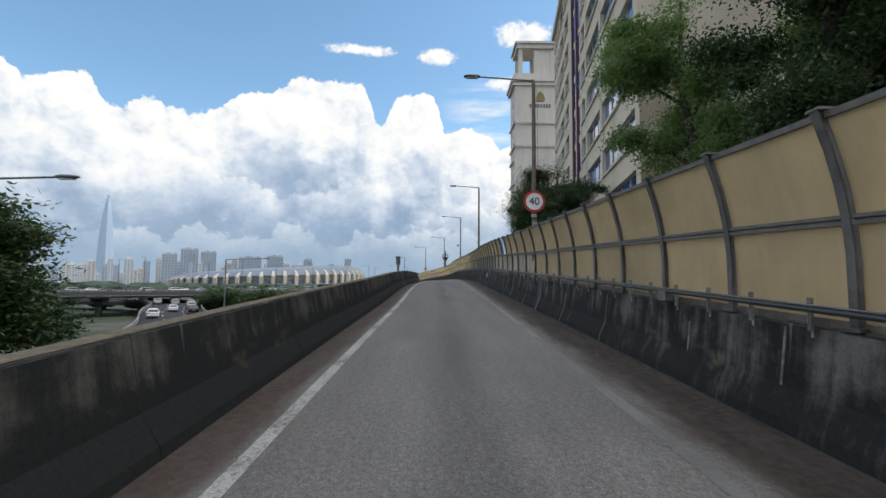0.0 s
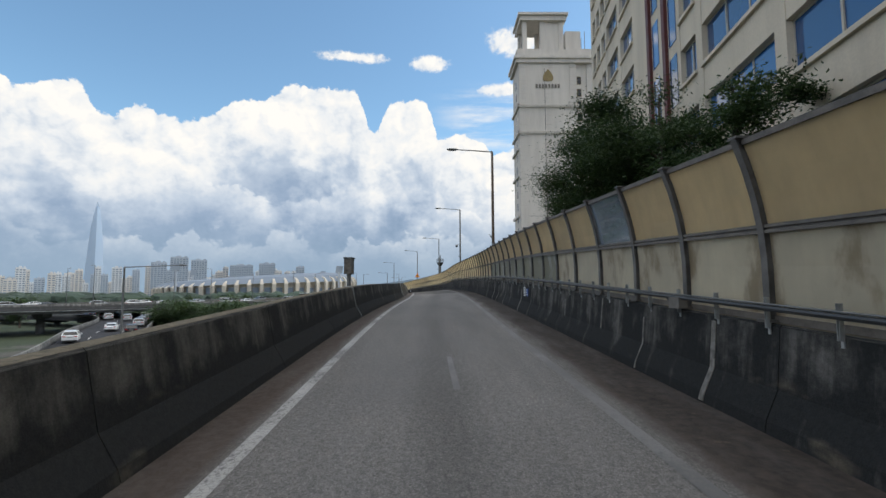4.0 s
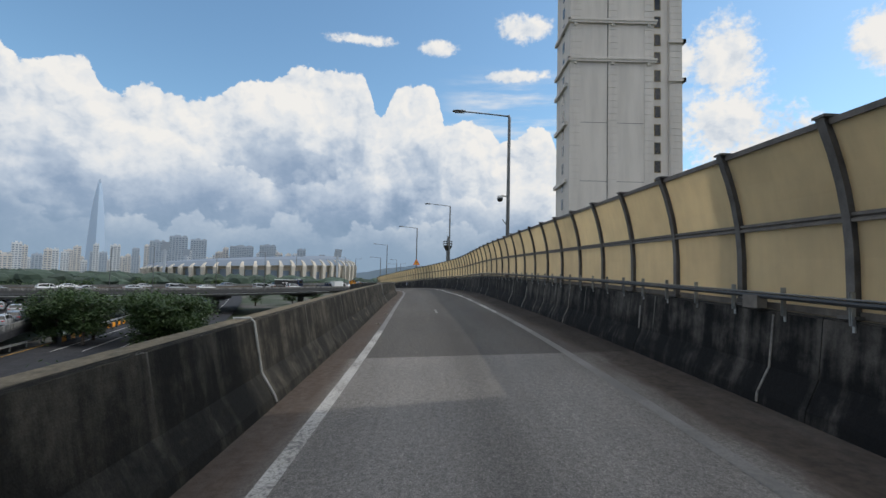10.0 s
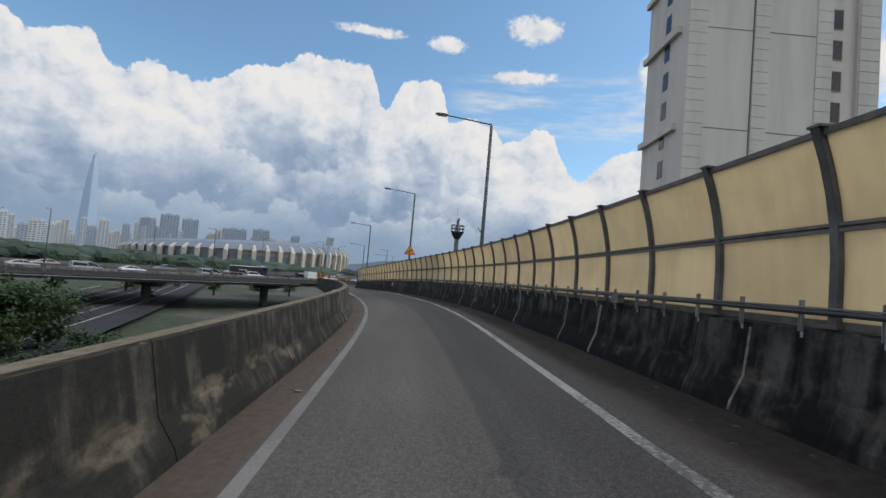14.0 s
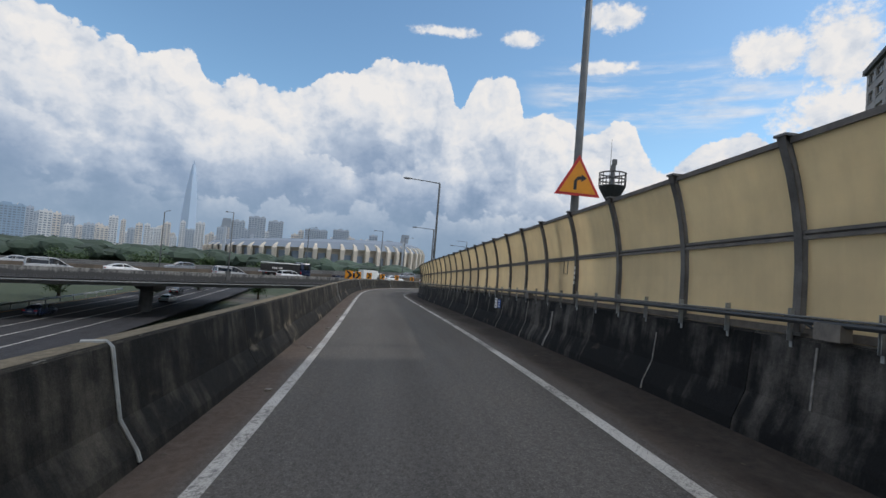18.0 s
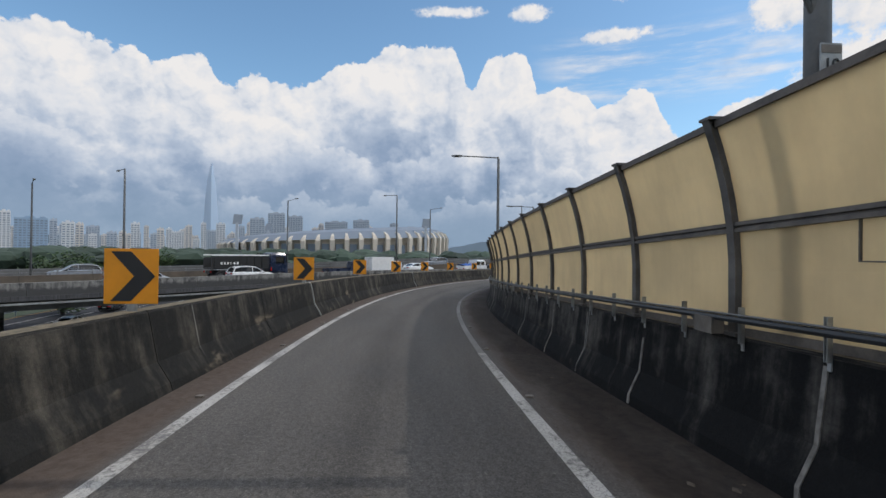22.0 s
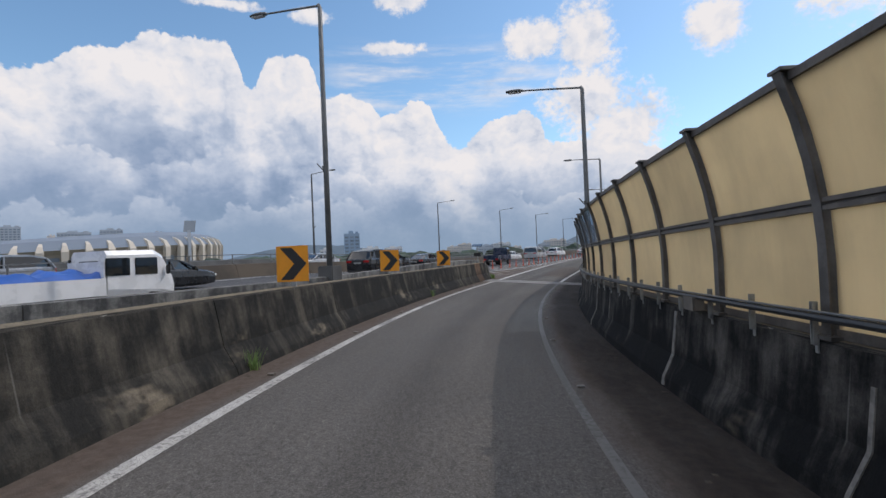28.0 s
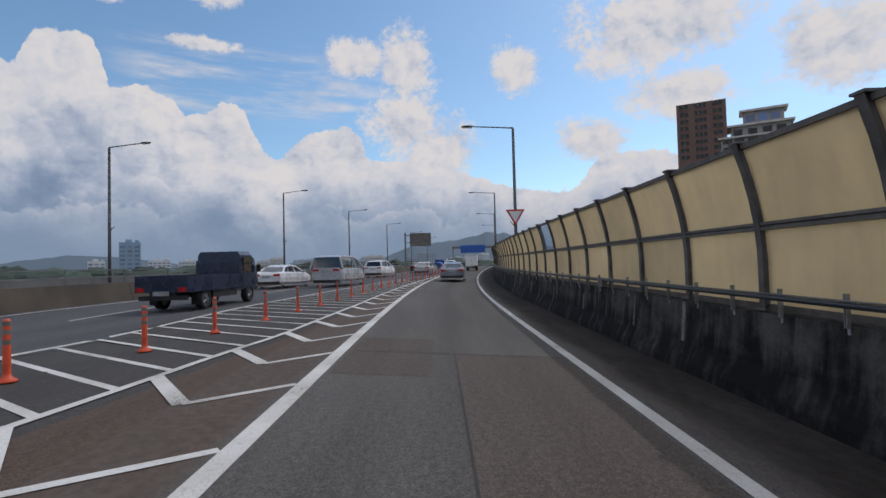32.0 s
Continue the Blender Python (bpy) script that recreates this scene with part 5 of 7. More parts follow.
for x in (5, 10.5, 16, 21):
    part("penthouse_window", boxes((x, x + 3.4, 1.95, 2.02, 53.0, 55.8)), MAT["glass_dark"], grey)
for x in (10, 14.6, 19.2):
    part("penthouse_window", boxes((x, x + 3.4, 3.95, 4.02, 59.0, 62.2)), MAT["glass_blue"], grey)
part("roof_slab", boxes((-1.0, 27, -1.2, 17, 51.8, 52.5), (2.5, 27.5, 0.4, 15, 57.0, 57.8), (7.5, 25.5, 2.4, 13, 63.5, 64.3)), MAT["stone"], grey)

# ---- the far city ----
# last number: how much air colour is blended in as haze
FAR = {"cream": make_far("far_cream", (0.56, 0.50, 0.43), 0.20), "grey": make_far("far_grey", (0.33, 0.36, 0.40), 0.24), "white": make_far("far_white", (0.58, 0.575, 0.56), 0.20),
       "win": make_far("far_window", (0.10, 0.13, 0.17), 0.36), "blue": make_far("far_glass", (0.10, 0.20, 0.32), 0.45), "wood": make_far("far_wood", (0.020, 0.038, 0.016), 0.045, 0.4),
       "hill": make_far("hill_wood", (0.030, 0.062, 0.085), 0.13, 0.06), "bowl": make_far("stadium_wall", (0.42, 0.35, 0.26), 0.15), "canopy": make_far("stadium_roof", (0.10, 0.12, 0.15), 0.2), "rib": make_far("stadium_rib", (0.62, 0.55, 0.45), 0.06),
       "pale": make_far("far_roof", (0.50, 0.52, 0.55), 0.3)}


def polar(bearing, dist):
    """From the middle of the ramp; bearing in degrees clockwise from +y."""
    return Vector((-6 + dist * math.sin(radians(bearing)), 100 + dist * math.cos(radians(bearing)), 0))


def slab_block(bearing, dist, width, height, mat, deep=14.0, turn=None, base=-11.0, cols=None):
    p = polar(bearing, dist)
    t = thing("apartment_block", pose(p.x, p.y, base, 0, 0, -bearing if turn is None else turn), label="distant slab block of flats, pale with haze", category="building", group="far apartment blocks")
    h = height - base
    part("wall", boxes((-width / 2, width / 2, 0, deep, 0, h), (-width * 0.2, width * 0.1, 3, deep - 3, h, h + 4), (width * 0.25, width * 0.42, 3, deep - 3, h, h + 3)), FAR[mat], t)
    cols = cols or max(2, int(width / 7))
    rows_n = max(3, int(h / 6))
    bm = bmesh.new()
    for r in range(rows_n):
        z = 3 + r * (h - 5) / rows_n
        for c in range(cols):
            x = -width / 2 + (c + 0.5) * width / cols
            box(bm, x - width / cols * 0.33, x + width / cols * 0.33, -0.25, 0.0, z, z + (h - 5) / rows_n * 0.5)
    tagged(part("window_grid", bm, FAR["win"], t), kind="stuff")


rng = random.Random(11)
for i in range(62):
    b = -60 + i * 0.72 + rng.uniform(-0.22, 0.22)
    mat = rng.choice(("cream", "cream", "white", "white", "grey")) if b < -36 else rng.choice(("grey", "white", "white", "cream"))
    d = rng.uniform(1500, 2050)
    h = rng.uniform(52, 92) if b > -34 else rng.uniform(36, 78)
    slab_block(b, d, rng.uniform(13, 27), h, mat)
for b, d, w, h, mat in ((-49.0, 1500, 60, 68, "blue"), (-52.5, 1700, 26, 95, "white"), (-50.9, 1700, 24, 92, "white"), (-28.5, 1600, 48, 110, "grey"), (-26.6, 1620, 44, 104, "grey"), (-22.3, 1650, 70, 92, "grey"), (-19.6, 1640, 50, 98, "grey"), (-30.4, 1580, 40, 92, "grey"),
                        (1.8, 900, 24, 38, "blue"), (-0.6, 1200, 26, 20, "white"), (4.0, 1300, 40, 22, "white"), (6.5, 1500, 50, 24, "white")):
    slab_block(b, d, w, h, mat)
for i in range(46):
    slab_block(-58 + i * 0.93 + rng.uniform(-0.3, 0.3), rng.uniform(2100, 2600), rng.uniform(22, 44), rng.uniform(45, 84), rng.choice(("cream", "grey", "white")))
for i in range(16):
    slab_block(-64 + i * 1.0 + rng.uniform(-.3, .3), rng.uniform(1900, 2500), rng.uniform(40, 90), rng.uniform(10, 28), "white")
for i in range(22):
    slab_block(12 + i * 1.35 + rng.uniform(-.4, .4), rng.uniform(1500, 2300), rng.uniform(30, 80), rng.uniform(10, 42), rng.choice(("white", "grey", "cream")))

# the tall tapering tower
p = polar(-35.2, 3150)
t = thing("skyscraper", pose(p.x, p.y, -11, 0, 0, 35), label="very tall tapering glass skyscraper, pale blue with haze", category="skyscraper")
bm = bmesh.new()
levels = [(0, 50), (80, 48), (175, 44), (288, 36), (375, 27), (436, 17.5), (481, 8)]
rings = [[bm.verts.new((r * math.cos(a) * (1.0 if k % 2 else 0.86), r * math.sin(a) * (1.0 if k % 2 else 0.86), z)) for k, a in enumerate(np.linspace(0, 2 * math.pi, 13)[:-1])] for z, r in levels]
for a, b in zip(rings, rings[1:]):
    for k in range(12):
        bm.faces.new((a[k], a[(k + 1) % 12], b[(k + 1) % 12], b[k]))
bm.faces.new(rings[-1])
# pale blue base colour already includes the distance haze
m_sky, k = material("far_tower_glass")
finish(k, (0.42, 0.53, 0.66, 1), 0.35)
part("shaft", bm, m_sky, t)
for sx in (-1, 1):
    bm = bmesh.new()
    tube(bm, [(sx * 6.5, 0, 436), (sx * 3.6, 0, 485), (sx * 2.0, 0, 503)], 4.0, 6, 0.8)
    part("lantern_blade", bm, m_sky, t)

# the stadium: an oval bowl with leaning ribs and a canopy, and four flood-light masts
def stadium(bearing, dist, ra, rb, height):
    c = polar(bearing, dist)
    t = thing("stadium", pose(c.x, c.y, -11, 0, 0, 20), label="large oval stadium with pale leaning concrete ribs and a canopy", category="stadium")
    n = 60
    def ring(f, z, wave=0.0):
        return [(ra * f * math.cos(2 * math.pi * i / n), rb * f * math.sin(2 * math.pi * i / n), z + 1.7 * wave * math.cos(2 * math.pi * i / n)) for i in range(n)]
    bm = bmesh.new()
    rows_r = [ring(0.94, 0), ring(0.93, height * 0.35), ring(0.97, height * 0.72, 2.0), ring(1.0, height * 0.82, 3.0), ring(0.93, height * 1.06, 4.0), ring(0.78, height * 1.17, 4.0), ring(0.62, height * 1.02, 4.0), ring(0.62, height * 0.92, 4.0)]
    vs = [[bm.verts.new(p) for p in r] for r in rows_r]
    bowl, roof = vs[:4], vs[3:]
    for a, b in zip(bowl, bowl[1:]):
        for i in range(n):
            bm.faces.new((a[i], a[(i + 1) % n], b[(i + 1) % n], b[i]))
    part("bowl", bm, FAR["bowl"], t)
    bm = bmesh.new()
    vs = [[bm.verts.new(p) for p in r] for r in rows_r[3:]]
    for a, b in zip(vs, vs[1:]):
        for i in range(n):
            bm.faces.new((a[i], a[(i + 1) % n], b[(i + 1) % n], b[i]))
    part("canopy", bm, FAR["canopy"], t)
    for i in range(n):
        a = 2 * math.pi * i / n
        wv = 1.7 * math.cos(a)
        out = Vector((math.cos(a) * ra, math.sin(a) * rb, 0))
        u, s = out.normalized(), Vector((-out.normalized().y, out.normalized().x, 0))
        bm = bmesh.new()
        prof = [(0.995, 0, 1.9), (0.995, height * 0.45, 1.8), (1.0, height * 0.78 + 3 * wv, 2.2), (0.975, height * 0.92 + 4 * wv, 1.3), (0.90, height * 1.06 + 4 * wv, 0.6)]
        rr = []
        for f, z, w in prof:
            q = out * f + Vector((0, 0, z))
            rr.append([bm.verts.new(q + s * w + u * 1.6), bm.verts.new(q - s * w + u * 1.6), bm.verts.new(q - s * w - u * 1.6), bm.verts.new(q + s * w - u * 1.6)])
        for x, y in zip(rr, rr[1:]):
            for j in range(4):
                bm.faces.new((x[j], x[(j + 1) % 4], y[(j + 1) % 4], y[j]))
        bm.faces.new(rr[0][::-1]), bm.faces.new(rr[-1])
        part("rib", bm, FAR["rib"], t)
        if i % 1 == 0:
            q = out * 0.965
            a2 = 2 * math.pi * (i + 0.5) / n
            q2 = Vector((math.cos(a2) * ra, math.sin(a2) * rb, 0)) * 0.968
            u2 = q2.normalized()
            s2 = Vector((-u2.y, u2.x, 0))
            bm = bmesh.new()
            vv = [bm.verts.new(q2 + s2 * w + Vector((0, 0, z)) + u2 * o) for w, z, o in ((3.4, 2, 0), (-3.4, 2, 0), (-3.4, height * 0.66, 0.3), (3.4, height * 0.66, 0.3))]
            bm.faces.new(vv)
            part("bay_opening", bm, FAR["win"], t)
    for sx, sy in ((-0.72, -0.72), (0.72, -0.72), (0.72, 0.72), (-0.72, 0.72)):
        q = Vector((sx * ra, sy * rb, 0))
        bm = bmesh.new()
        prism(bm, [(-1.2, -1.2), (1.2, -1.2), (1.2, 1.2), (-1.2, 1.2)], 0, height * 1.35, lambda p, q=q: q + p)
        mast = part("floodlight_mast", bm, FAR["pale"], t)
        bm = bmesh.new()
        prism(bm, [(-4, -0.8), (4, -0.8), (4, 0.8), (-4, 0.8)], height * 1.3, height * 1.62, lambda p, q=q: q + Vector((p.x + 0.12 * (p.z - height * 1.3), p.y, p.z)))
        part("floodlight_rack", bm, FAR["grey"], t)


stadium(-21.5, 620, 124, 112, 28)

# woods between the roads and the city, far hills
def wood_belt(name, b0, b1, d0, d1, h0, h1, count, seed, mat="wood", size=(6, 12)):
    r = random.Random(seed)
    bm = bmesh.new()
    for _ in range(count):
        b, d = r.uniform(b0, b1), r.uniform(d0, d1)
        p = polar(b, d)
        rad, top = r.uniform(*size), r.uniform(h0, h1)
        verts = bmesh.ops.create_icosphere(bm, subdivisions=2, radius=1.0)["verts"]
        for v in verts:
            f = 1 + 0.38 * noise.noise(v.co * 2.2 + Vector((b, d, 0)))
            v.co = Vector((p.x + v.co.x * rad * f, p.y + v.co.y * rad * f, -9 + (top + 9) * (0.5 + 0.5 * v.co.z * f)))
    return tagged(part(name, bm, FAR[mat]), "belt of distant dark green trees along the river road", "trees", kind="stuff")


wood_belt("tree_belt", -62, 2, 330, 470, -5, 2.5, 420, 3)
wood_belt("tree_belt", -70, -30, 480, 900, -6, 3.0, 260, 4)
wood_belt("tree_belt", 2, 60, 380, 800, -4, 3.5, 260, 5)


def hill(name, peaks, dist, mat="hill"):
    bm = bmesh.new()
    bs = np.arange(peaks[0][0], peaks[-1][0] + 0.01, 0.5)
    back, front, top = [], [], []
    for b in bs:
        h = float(np.interp(b, [q[0] for q in peaks], [q[1] for q in peaks]))
        h += 9 * noise.noise((b * 0.9, dist, 0)) * min(1, h / 60) + 4 * noise.noise((b * 3.1, dist, 1)) * min(1, h / 60)
        p, q = polar(b, dist), polar(b, dist * 0.8)
        front.append(bm.verts.new((q.x, q.y, -14)))
        top.append(bm.verts.new((p.x, p.y, max(h, -12))))
        r = polar(b, dist * 1.15)
        back.append(bm.verts.new((r.x, r.y, -14)))
    for i in range(len(bs) - 1):
        bm.faces.new((front[i], front[i + 1], top[i + 1], top[i]))
        bm.faces.new((top[i], top[i + 1], back[i + 1], back[i]))
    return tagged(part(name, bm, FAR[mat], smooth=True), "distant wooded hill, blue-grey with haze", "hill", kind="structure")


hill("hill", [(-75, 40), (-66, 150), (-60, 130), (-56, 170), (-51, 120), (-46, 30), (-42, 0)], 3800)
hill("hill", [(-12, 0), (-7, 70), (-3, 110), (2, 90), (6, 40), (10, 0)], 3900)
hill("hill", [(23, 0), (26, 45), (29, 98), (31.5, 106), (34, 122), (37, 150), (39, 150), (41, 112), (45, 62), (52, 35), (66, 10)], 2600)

# ---- conduit, brackets and boxes on the right barrier ----
conduit = thing("conduit", label="black conduit and pale pipe on brackets along the barrier top", category="pipe")
PIPE_D = FOOT_R + 0.14
for s in range(-30, 330, 6):
    for d, z, r, mat, name in ((PIPE_D - 0.01, 1.185, 0.029, "pipe", "black_pipe"), (PIPE_D - 0.02, 1.226, 0.010, "lamp", "pale_pipe")):
        ring = [(d + r * math.cos(a), z + r * math.sin(a)) for a in np.linspace(0, 2 * math.pi, 9)[:-1]]
        child(sweep(name, verge, ring, s, s + 6.0, MAT[mat], 2.0), conduit)


def bracket(s):
    bm = bmesh.new()
    o, way, side, fall = verge.base(s)
    c = verge.place(s, PIPE_D + 0.055, 0.92)
    for x0, x1, y0, y1, z0, z1 in ((-0.016, 0.016, -0.006, 0.006, 0.0, 0.37), (-0.016, -0.010, -0.035, 0.0, 0.06, 0.37), (0.010, 0.016, -0.035, 0.0, 0.06, 0.37)):
        prism(bm, [(x0, y0), (x1, y0), (x1, y1), (x0, y1)], z0, z1, lambda p: c + way * p.x + side * p.y + Vector((0, 0, p.z)))
    return bm


for i in range(294):
    part("bracket", bracket(-5.0 + i * 0.875), MAT["galv"], conduit)
rest = bmesh.new()
for i in range(80):
    b = bracket(-5.0 + (294 + i) * 0.875)
    me = bpy.data.meshes.new("tmp")
    b.to_mesh(me), b.free()
    rest.from_mesh(me)
    bpy.data.meshes.remove(me)
tagged(part("bracket", rest, MAT["galv"], conduit), kind="stuff")
for i, s in enumerate([7.5, 15.6, 23.8, 36.2, 40.5, 49.5, 54.9, 63.4, 71.5, 79.8, 88.4, 97.0, 109.0, 117.0, 125.8, 134.0, 143.0, 152.0, 161.0, 169.5, 178.0, 187.0, 196.0, 204.5, 213.2, 222.0, 231.0, 240.0, 249.0, 258.0]):
    m = verge.stand(s, PIPE_D + 0.0, 1.03)
    m.translation = verge.place(s, PIPE_D + 0.0, 1.04)
    t = thing("junction_box", m, label="weathered grey steel junction box beside the conduit", category="junction box", group="junction boxes")
    part("body", boxes((-0.06, 0.06, -0.125, 0.125, 0.0, 0.14), bevel=0.01), MAT["box"], t)
    part("lid", boxes((-0.071, -0.06, -0.132, 0.132, 0.0, 0.147)), MAT["box"], t)
    bm = bmesh.new()
    tube(bm, [(0.0, 0.125, 0.08), (-0.02, 0.20, 0.09), (-0.01, 0.30, 0.13)], 0.016, 6)
    part("cable", bm, MAT["pipe"], t)

# plates fixed to the barrier and the wall
def plate(name, s, d, z, w, h, mat, label, bars=0, bar_mat="black", line=None, turn=-90):
    line = line or verge
    m = line.stand(s, d, 0, turn)
    m.translation = line.place(s, d, z)
    t = thing(name, m, label=label, category="sign")
    part("sheet", boxes((-w / 2, w / 2, -0.012, 0.0, 0, h)), MAT[mat], t)
    for i in range(bars):
        zz = h * (0.82 - 0.62 * i / max(1, bars - 1))
        part("writing_bar", boxes((-w * 0.34, w * 0.34 * (1 - 0.25 * (i % 2)), -0.018, -0.012, zz - h * 0.05, zz + h * 0.05)), MAT[bar_mat], t)
    return t


for s, gap in ((34.5, 0.55), (129.0, 0.5)):
    plate("notice_plate", s, FOOT_R + 0.165, 0.60, 0.30, 0.26, "blue", "small blue notice plate with white lines on the stained barrier", 3, "white")
    plate("notice_plate", s + gap * 0.9, FOOT_R + 0.165, 0.58, 0.30, 0.32, "white", "small white notice plate with grey lines on the stained barrier", 3, "box")
for s in (18.35, 123.05, 226.8, 249.4):
    strip_plate = plate("marker_strip", s, WALL_D - 0.074, 1.22, 0.085, 0.62, "black", "narrow black marker strip with pale signs on the noise wall", 0)
    for i in range(4):
        part("writing_bar", boxes((-0.026, 0.026, -0.016, -0.012, 0.52 - i * 0.10, 0.585 - i * 0.10)), MAT["white"], strip_plate)
    if s > 200:
        for i, digit in enumerate("14"):
            lettering(digit, 0.085, MAT["white"], strip_plate, (0, -0.014, 0.155 - i * 0.085), 0.003)
for s in (19.0, 47.4, 123.8, 150.6, 227.2, 250.1):
    t = thing("hatch_frame", label="thin square inspection frame on a noise wall sheet", category="frame")
    for a, b, c, e in ((0, 0.010, 0, 0.30), (0.22, 0.230, 0, 0.34), (0, 0.230, 0, 0.010)):
        m = verge.stand(s, WALL_D - 0.03, 0, -90)
        m.translation = verge.place(s, WALL_D - 0.03, 1.66)
        ob = part("bar", boxes((a, b, -0.02, 0.0, c, e)), MAT["steel"], t)
        ob.matrix_basis = m

# ---- street lamps ----
def street_lamp(m, height=9.7, arm=2.3, double=False, brown=False):
    """Stands at the origin, the arm reaches along -x."""
    t = thing("street_lamp", m, label="tall tapered grey steel street lamp with a single arm", category="street lamp", group="street lamps")
    bm = bmesh.new()
    tube(bm, [(0, 0, -0.6), (0, 0, height * 0.5), (0, 0, height - 0.12), (-0.06, 0, height)], 0.105, 10, 0.06)
    part("pole", bm, MAT["lamp_brown"] if brown else MAT["lamp"], t, smooth=True)
    part("base_plate", boxes((-0.22, 0.22, -0.22, 0.22, -0.62, -0.58), (-0.13, 0.13, -0.13, 0.13, -0.58, -0.1), bevel=0.01), MAT["lamp"], t)
    bm = bmesh.new()
    tube(bm, [(-0.02, 0, height - 0.05), (-arm * 0.5, 0, height + 0.03), (-arm, 0, height + 0.10)], 0.04, 8, 0.032)
    part("arm", bm, MAT["lamp"], t)
    bm = bmesh.new()
    rows_h = [(-arm + 0.10, 0.07, 0.05), (-arm - 0.05, 0.13, 0.07), (-arm - 0.35, 0.15, 0.065), (-arm - 0.55, 0.10, 0.035)]
    rings = [[bm.verts.new((x, w * math.cos(a), height + 0.11 + h * math.sin(a))) for a in np.linspace(0, 2 * math.pi, 9)[:-1]] for x, w, h in rows_h]
    for a, b in zip(rings, rings[1:]):
        for k in range(8):
            bm.faces.new((a[k], a[(k + 1) % 8], b[(k + 1) % 8], b[k]))
    bm.faces.new(rings[0][::-1]), bm.faces.new(rings[-1])
    head = part("lamp_head", bm, MAT["lamp"], t, smooth=True)
    part("lens", boxes((-arm - 0.45, -arm + 0.02, -0.09, 0.09, height + 0.035, height + 0.05)), MAT["lamp_white"], t)
    # little bracket arms low on the pole
    bm = bmesh.new()
    tube(bm, [(0, 0, 3.5), (-0.28, -0.1, 3.85)], 0.02, 6)
    tube(bm, [(0, 0, 3.4), (-0.10, -0.05, 3.75)], 0.03, 6)
    part("bracket_arm", bm, MAT["lamp"], t)
    return t


LAMPS = [19.7, 47.8, 73.3, 103.2, 124.0, 151.2, 178.5, 203.5, 227.3, 250.7, 274.5, 302.0, 327.0, 352.0, 377.0]
LAMP_D = FOOT_R + 0.48
for s in LAMPS:
    m = verge.stand(s, LAMP_D, 0)
    m.translation = verge.place(s, LAMP_D, 0.0)
    street_lamp(m, {178.5: 8.4, 203.5: 8.2, 227.3: 8.05}.get(s, 9.1), brown=s < 60)
# on the main road's parapet, arms over the main road
for s in (376.0, 404.5, 432.2, 461.2, 482.1):
    m = near_edge.stand(s, 0.05, 0)
    m.translation = near_edge.place(s, 0.05, 1.0)
    t = street_lamp(m, 9.3)
    part("plinth", boxes((-0.28, 0.28, -0.32, 0.32, -0.98, 0.35), bevel=0.03), MAT["dark_concrete"], t)
# across the main road, arms the other way
for s in (210, 240, 270, 300, 330, 347, 374, 400.5, 427, 454.2, 480.5, 507.5, 535.5, 556.0, 578.0, 603.0, 630.0, 657.0):
    d = -13.5 if s < 490 else -15.5
    m = main.stand(s, d, 0, 180)
    m.translation = main.place(s, d, 0.3)
    street_lamp(m, 9.6 if s < 490 else 8.9)

# two taller lamps on the slip road below the ramp
for x, y in ((-25.0, 57.0), (-15.7, 14.3)):
    street_lamp(pose(x, y, GROUND_Z + 0.6, 0, 0, 180), 11.0, 4.4)

# ---- road signs on the lamp poles ----
def disc(bm, r, y0, y1, n=40, cx=0.0, cz=0.0):
    lo = [bm.verts.new((cx + r * math.cos(a), y0, cz + r * math.sin(a))) for a in np.linspace(0, 2 * math.pi, n + 1)[:-1]]
    hi = [bm.verts.new((v.co.x, y1, v.co.z)) for v in lo]
    for i in range(n):
        bm.faces.new((lo[i], lo[(i + 1) % n], hi[(i + 1) % n], hi[i]))
    bm.faces.new(lo[::-1]), bm.faces.new(hi)
    return bm


def sheet(bm, pts, y0, y1):
    lo = [bm.verts.new((x, y0, z)) for x, z in pts]
    hi = [bm.verts.new((x, y1, z)) for x, z in pts]
    n = len(pts)
    for i in range(n):
        bm.faces.new((lo[i], lo[(i + 1) % n], hi[(i + 1) % n], hi[i]))
    bm.faces.new(lo[::-1]), bm.faces.new(hi)
    return bm


def on_pole(s, z, name, label):
    m = verge.stand(s, LAMP_D, 0)
    m.translation = verge.place(s - 0.14, LAMP_D - 0.02, z)
    return thing(name, m, label=label, category="road sign")


t = on_pole(LAMPS[0], 4.05, "speed_sign", "round white speed limit sign with red rim and black 40")
part("rim", disc(bmesh.new(), 0.43, -0.02, 0.0), MAT["red"], t)
part("face", disc(bmesh.new(), 0.335, -0.026, -0.02), MAT["white"], t)
lettering("40", 0.42, MAT["black"], t, (0, -0.03, 0.0))
part("clamp", boxes((-0.10, 0.10, 0.0, 0.10, -0.06, 0.0), (-0.10, 0.10, 0.0, 0.10, -0.62, -0.50)), MAT["galv"], t)


def triangle(r, up=True):
    k = 1 if up else -1
    return [(r * math.sin(a) , k * r * math.cos(a)) for a in (0, 2 * math.pi / 3, 4 * math.pi / 3)]


def warning(s, z, arrow, label):
    t = on_pole(s, z, "warning_sign", label)
    part("rim", sheet(bmesh.new(), triangle(0.62), -0.02, 0.0), MAT["red"], t)
    part("face", sheet(bmesh.new(), triangle(0.50), -0.028, -0.02), MAT["yellow"], t)
    bm = bmesh.new()
    for poly in arrow:
        sheet(bm, poly, -0.036, -0.028)
    part("symbol", bm, MAT["black"], t)


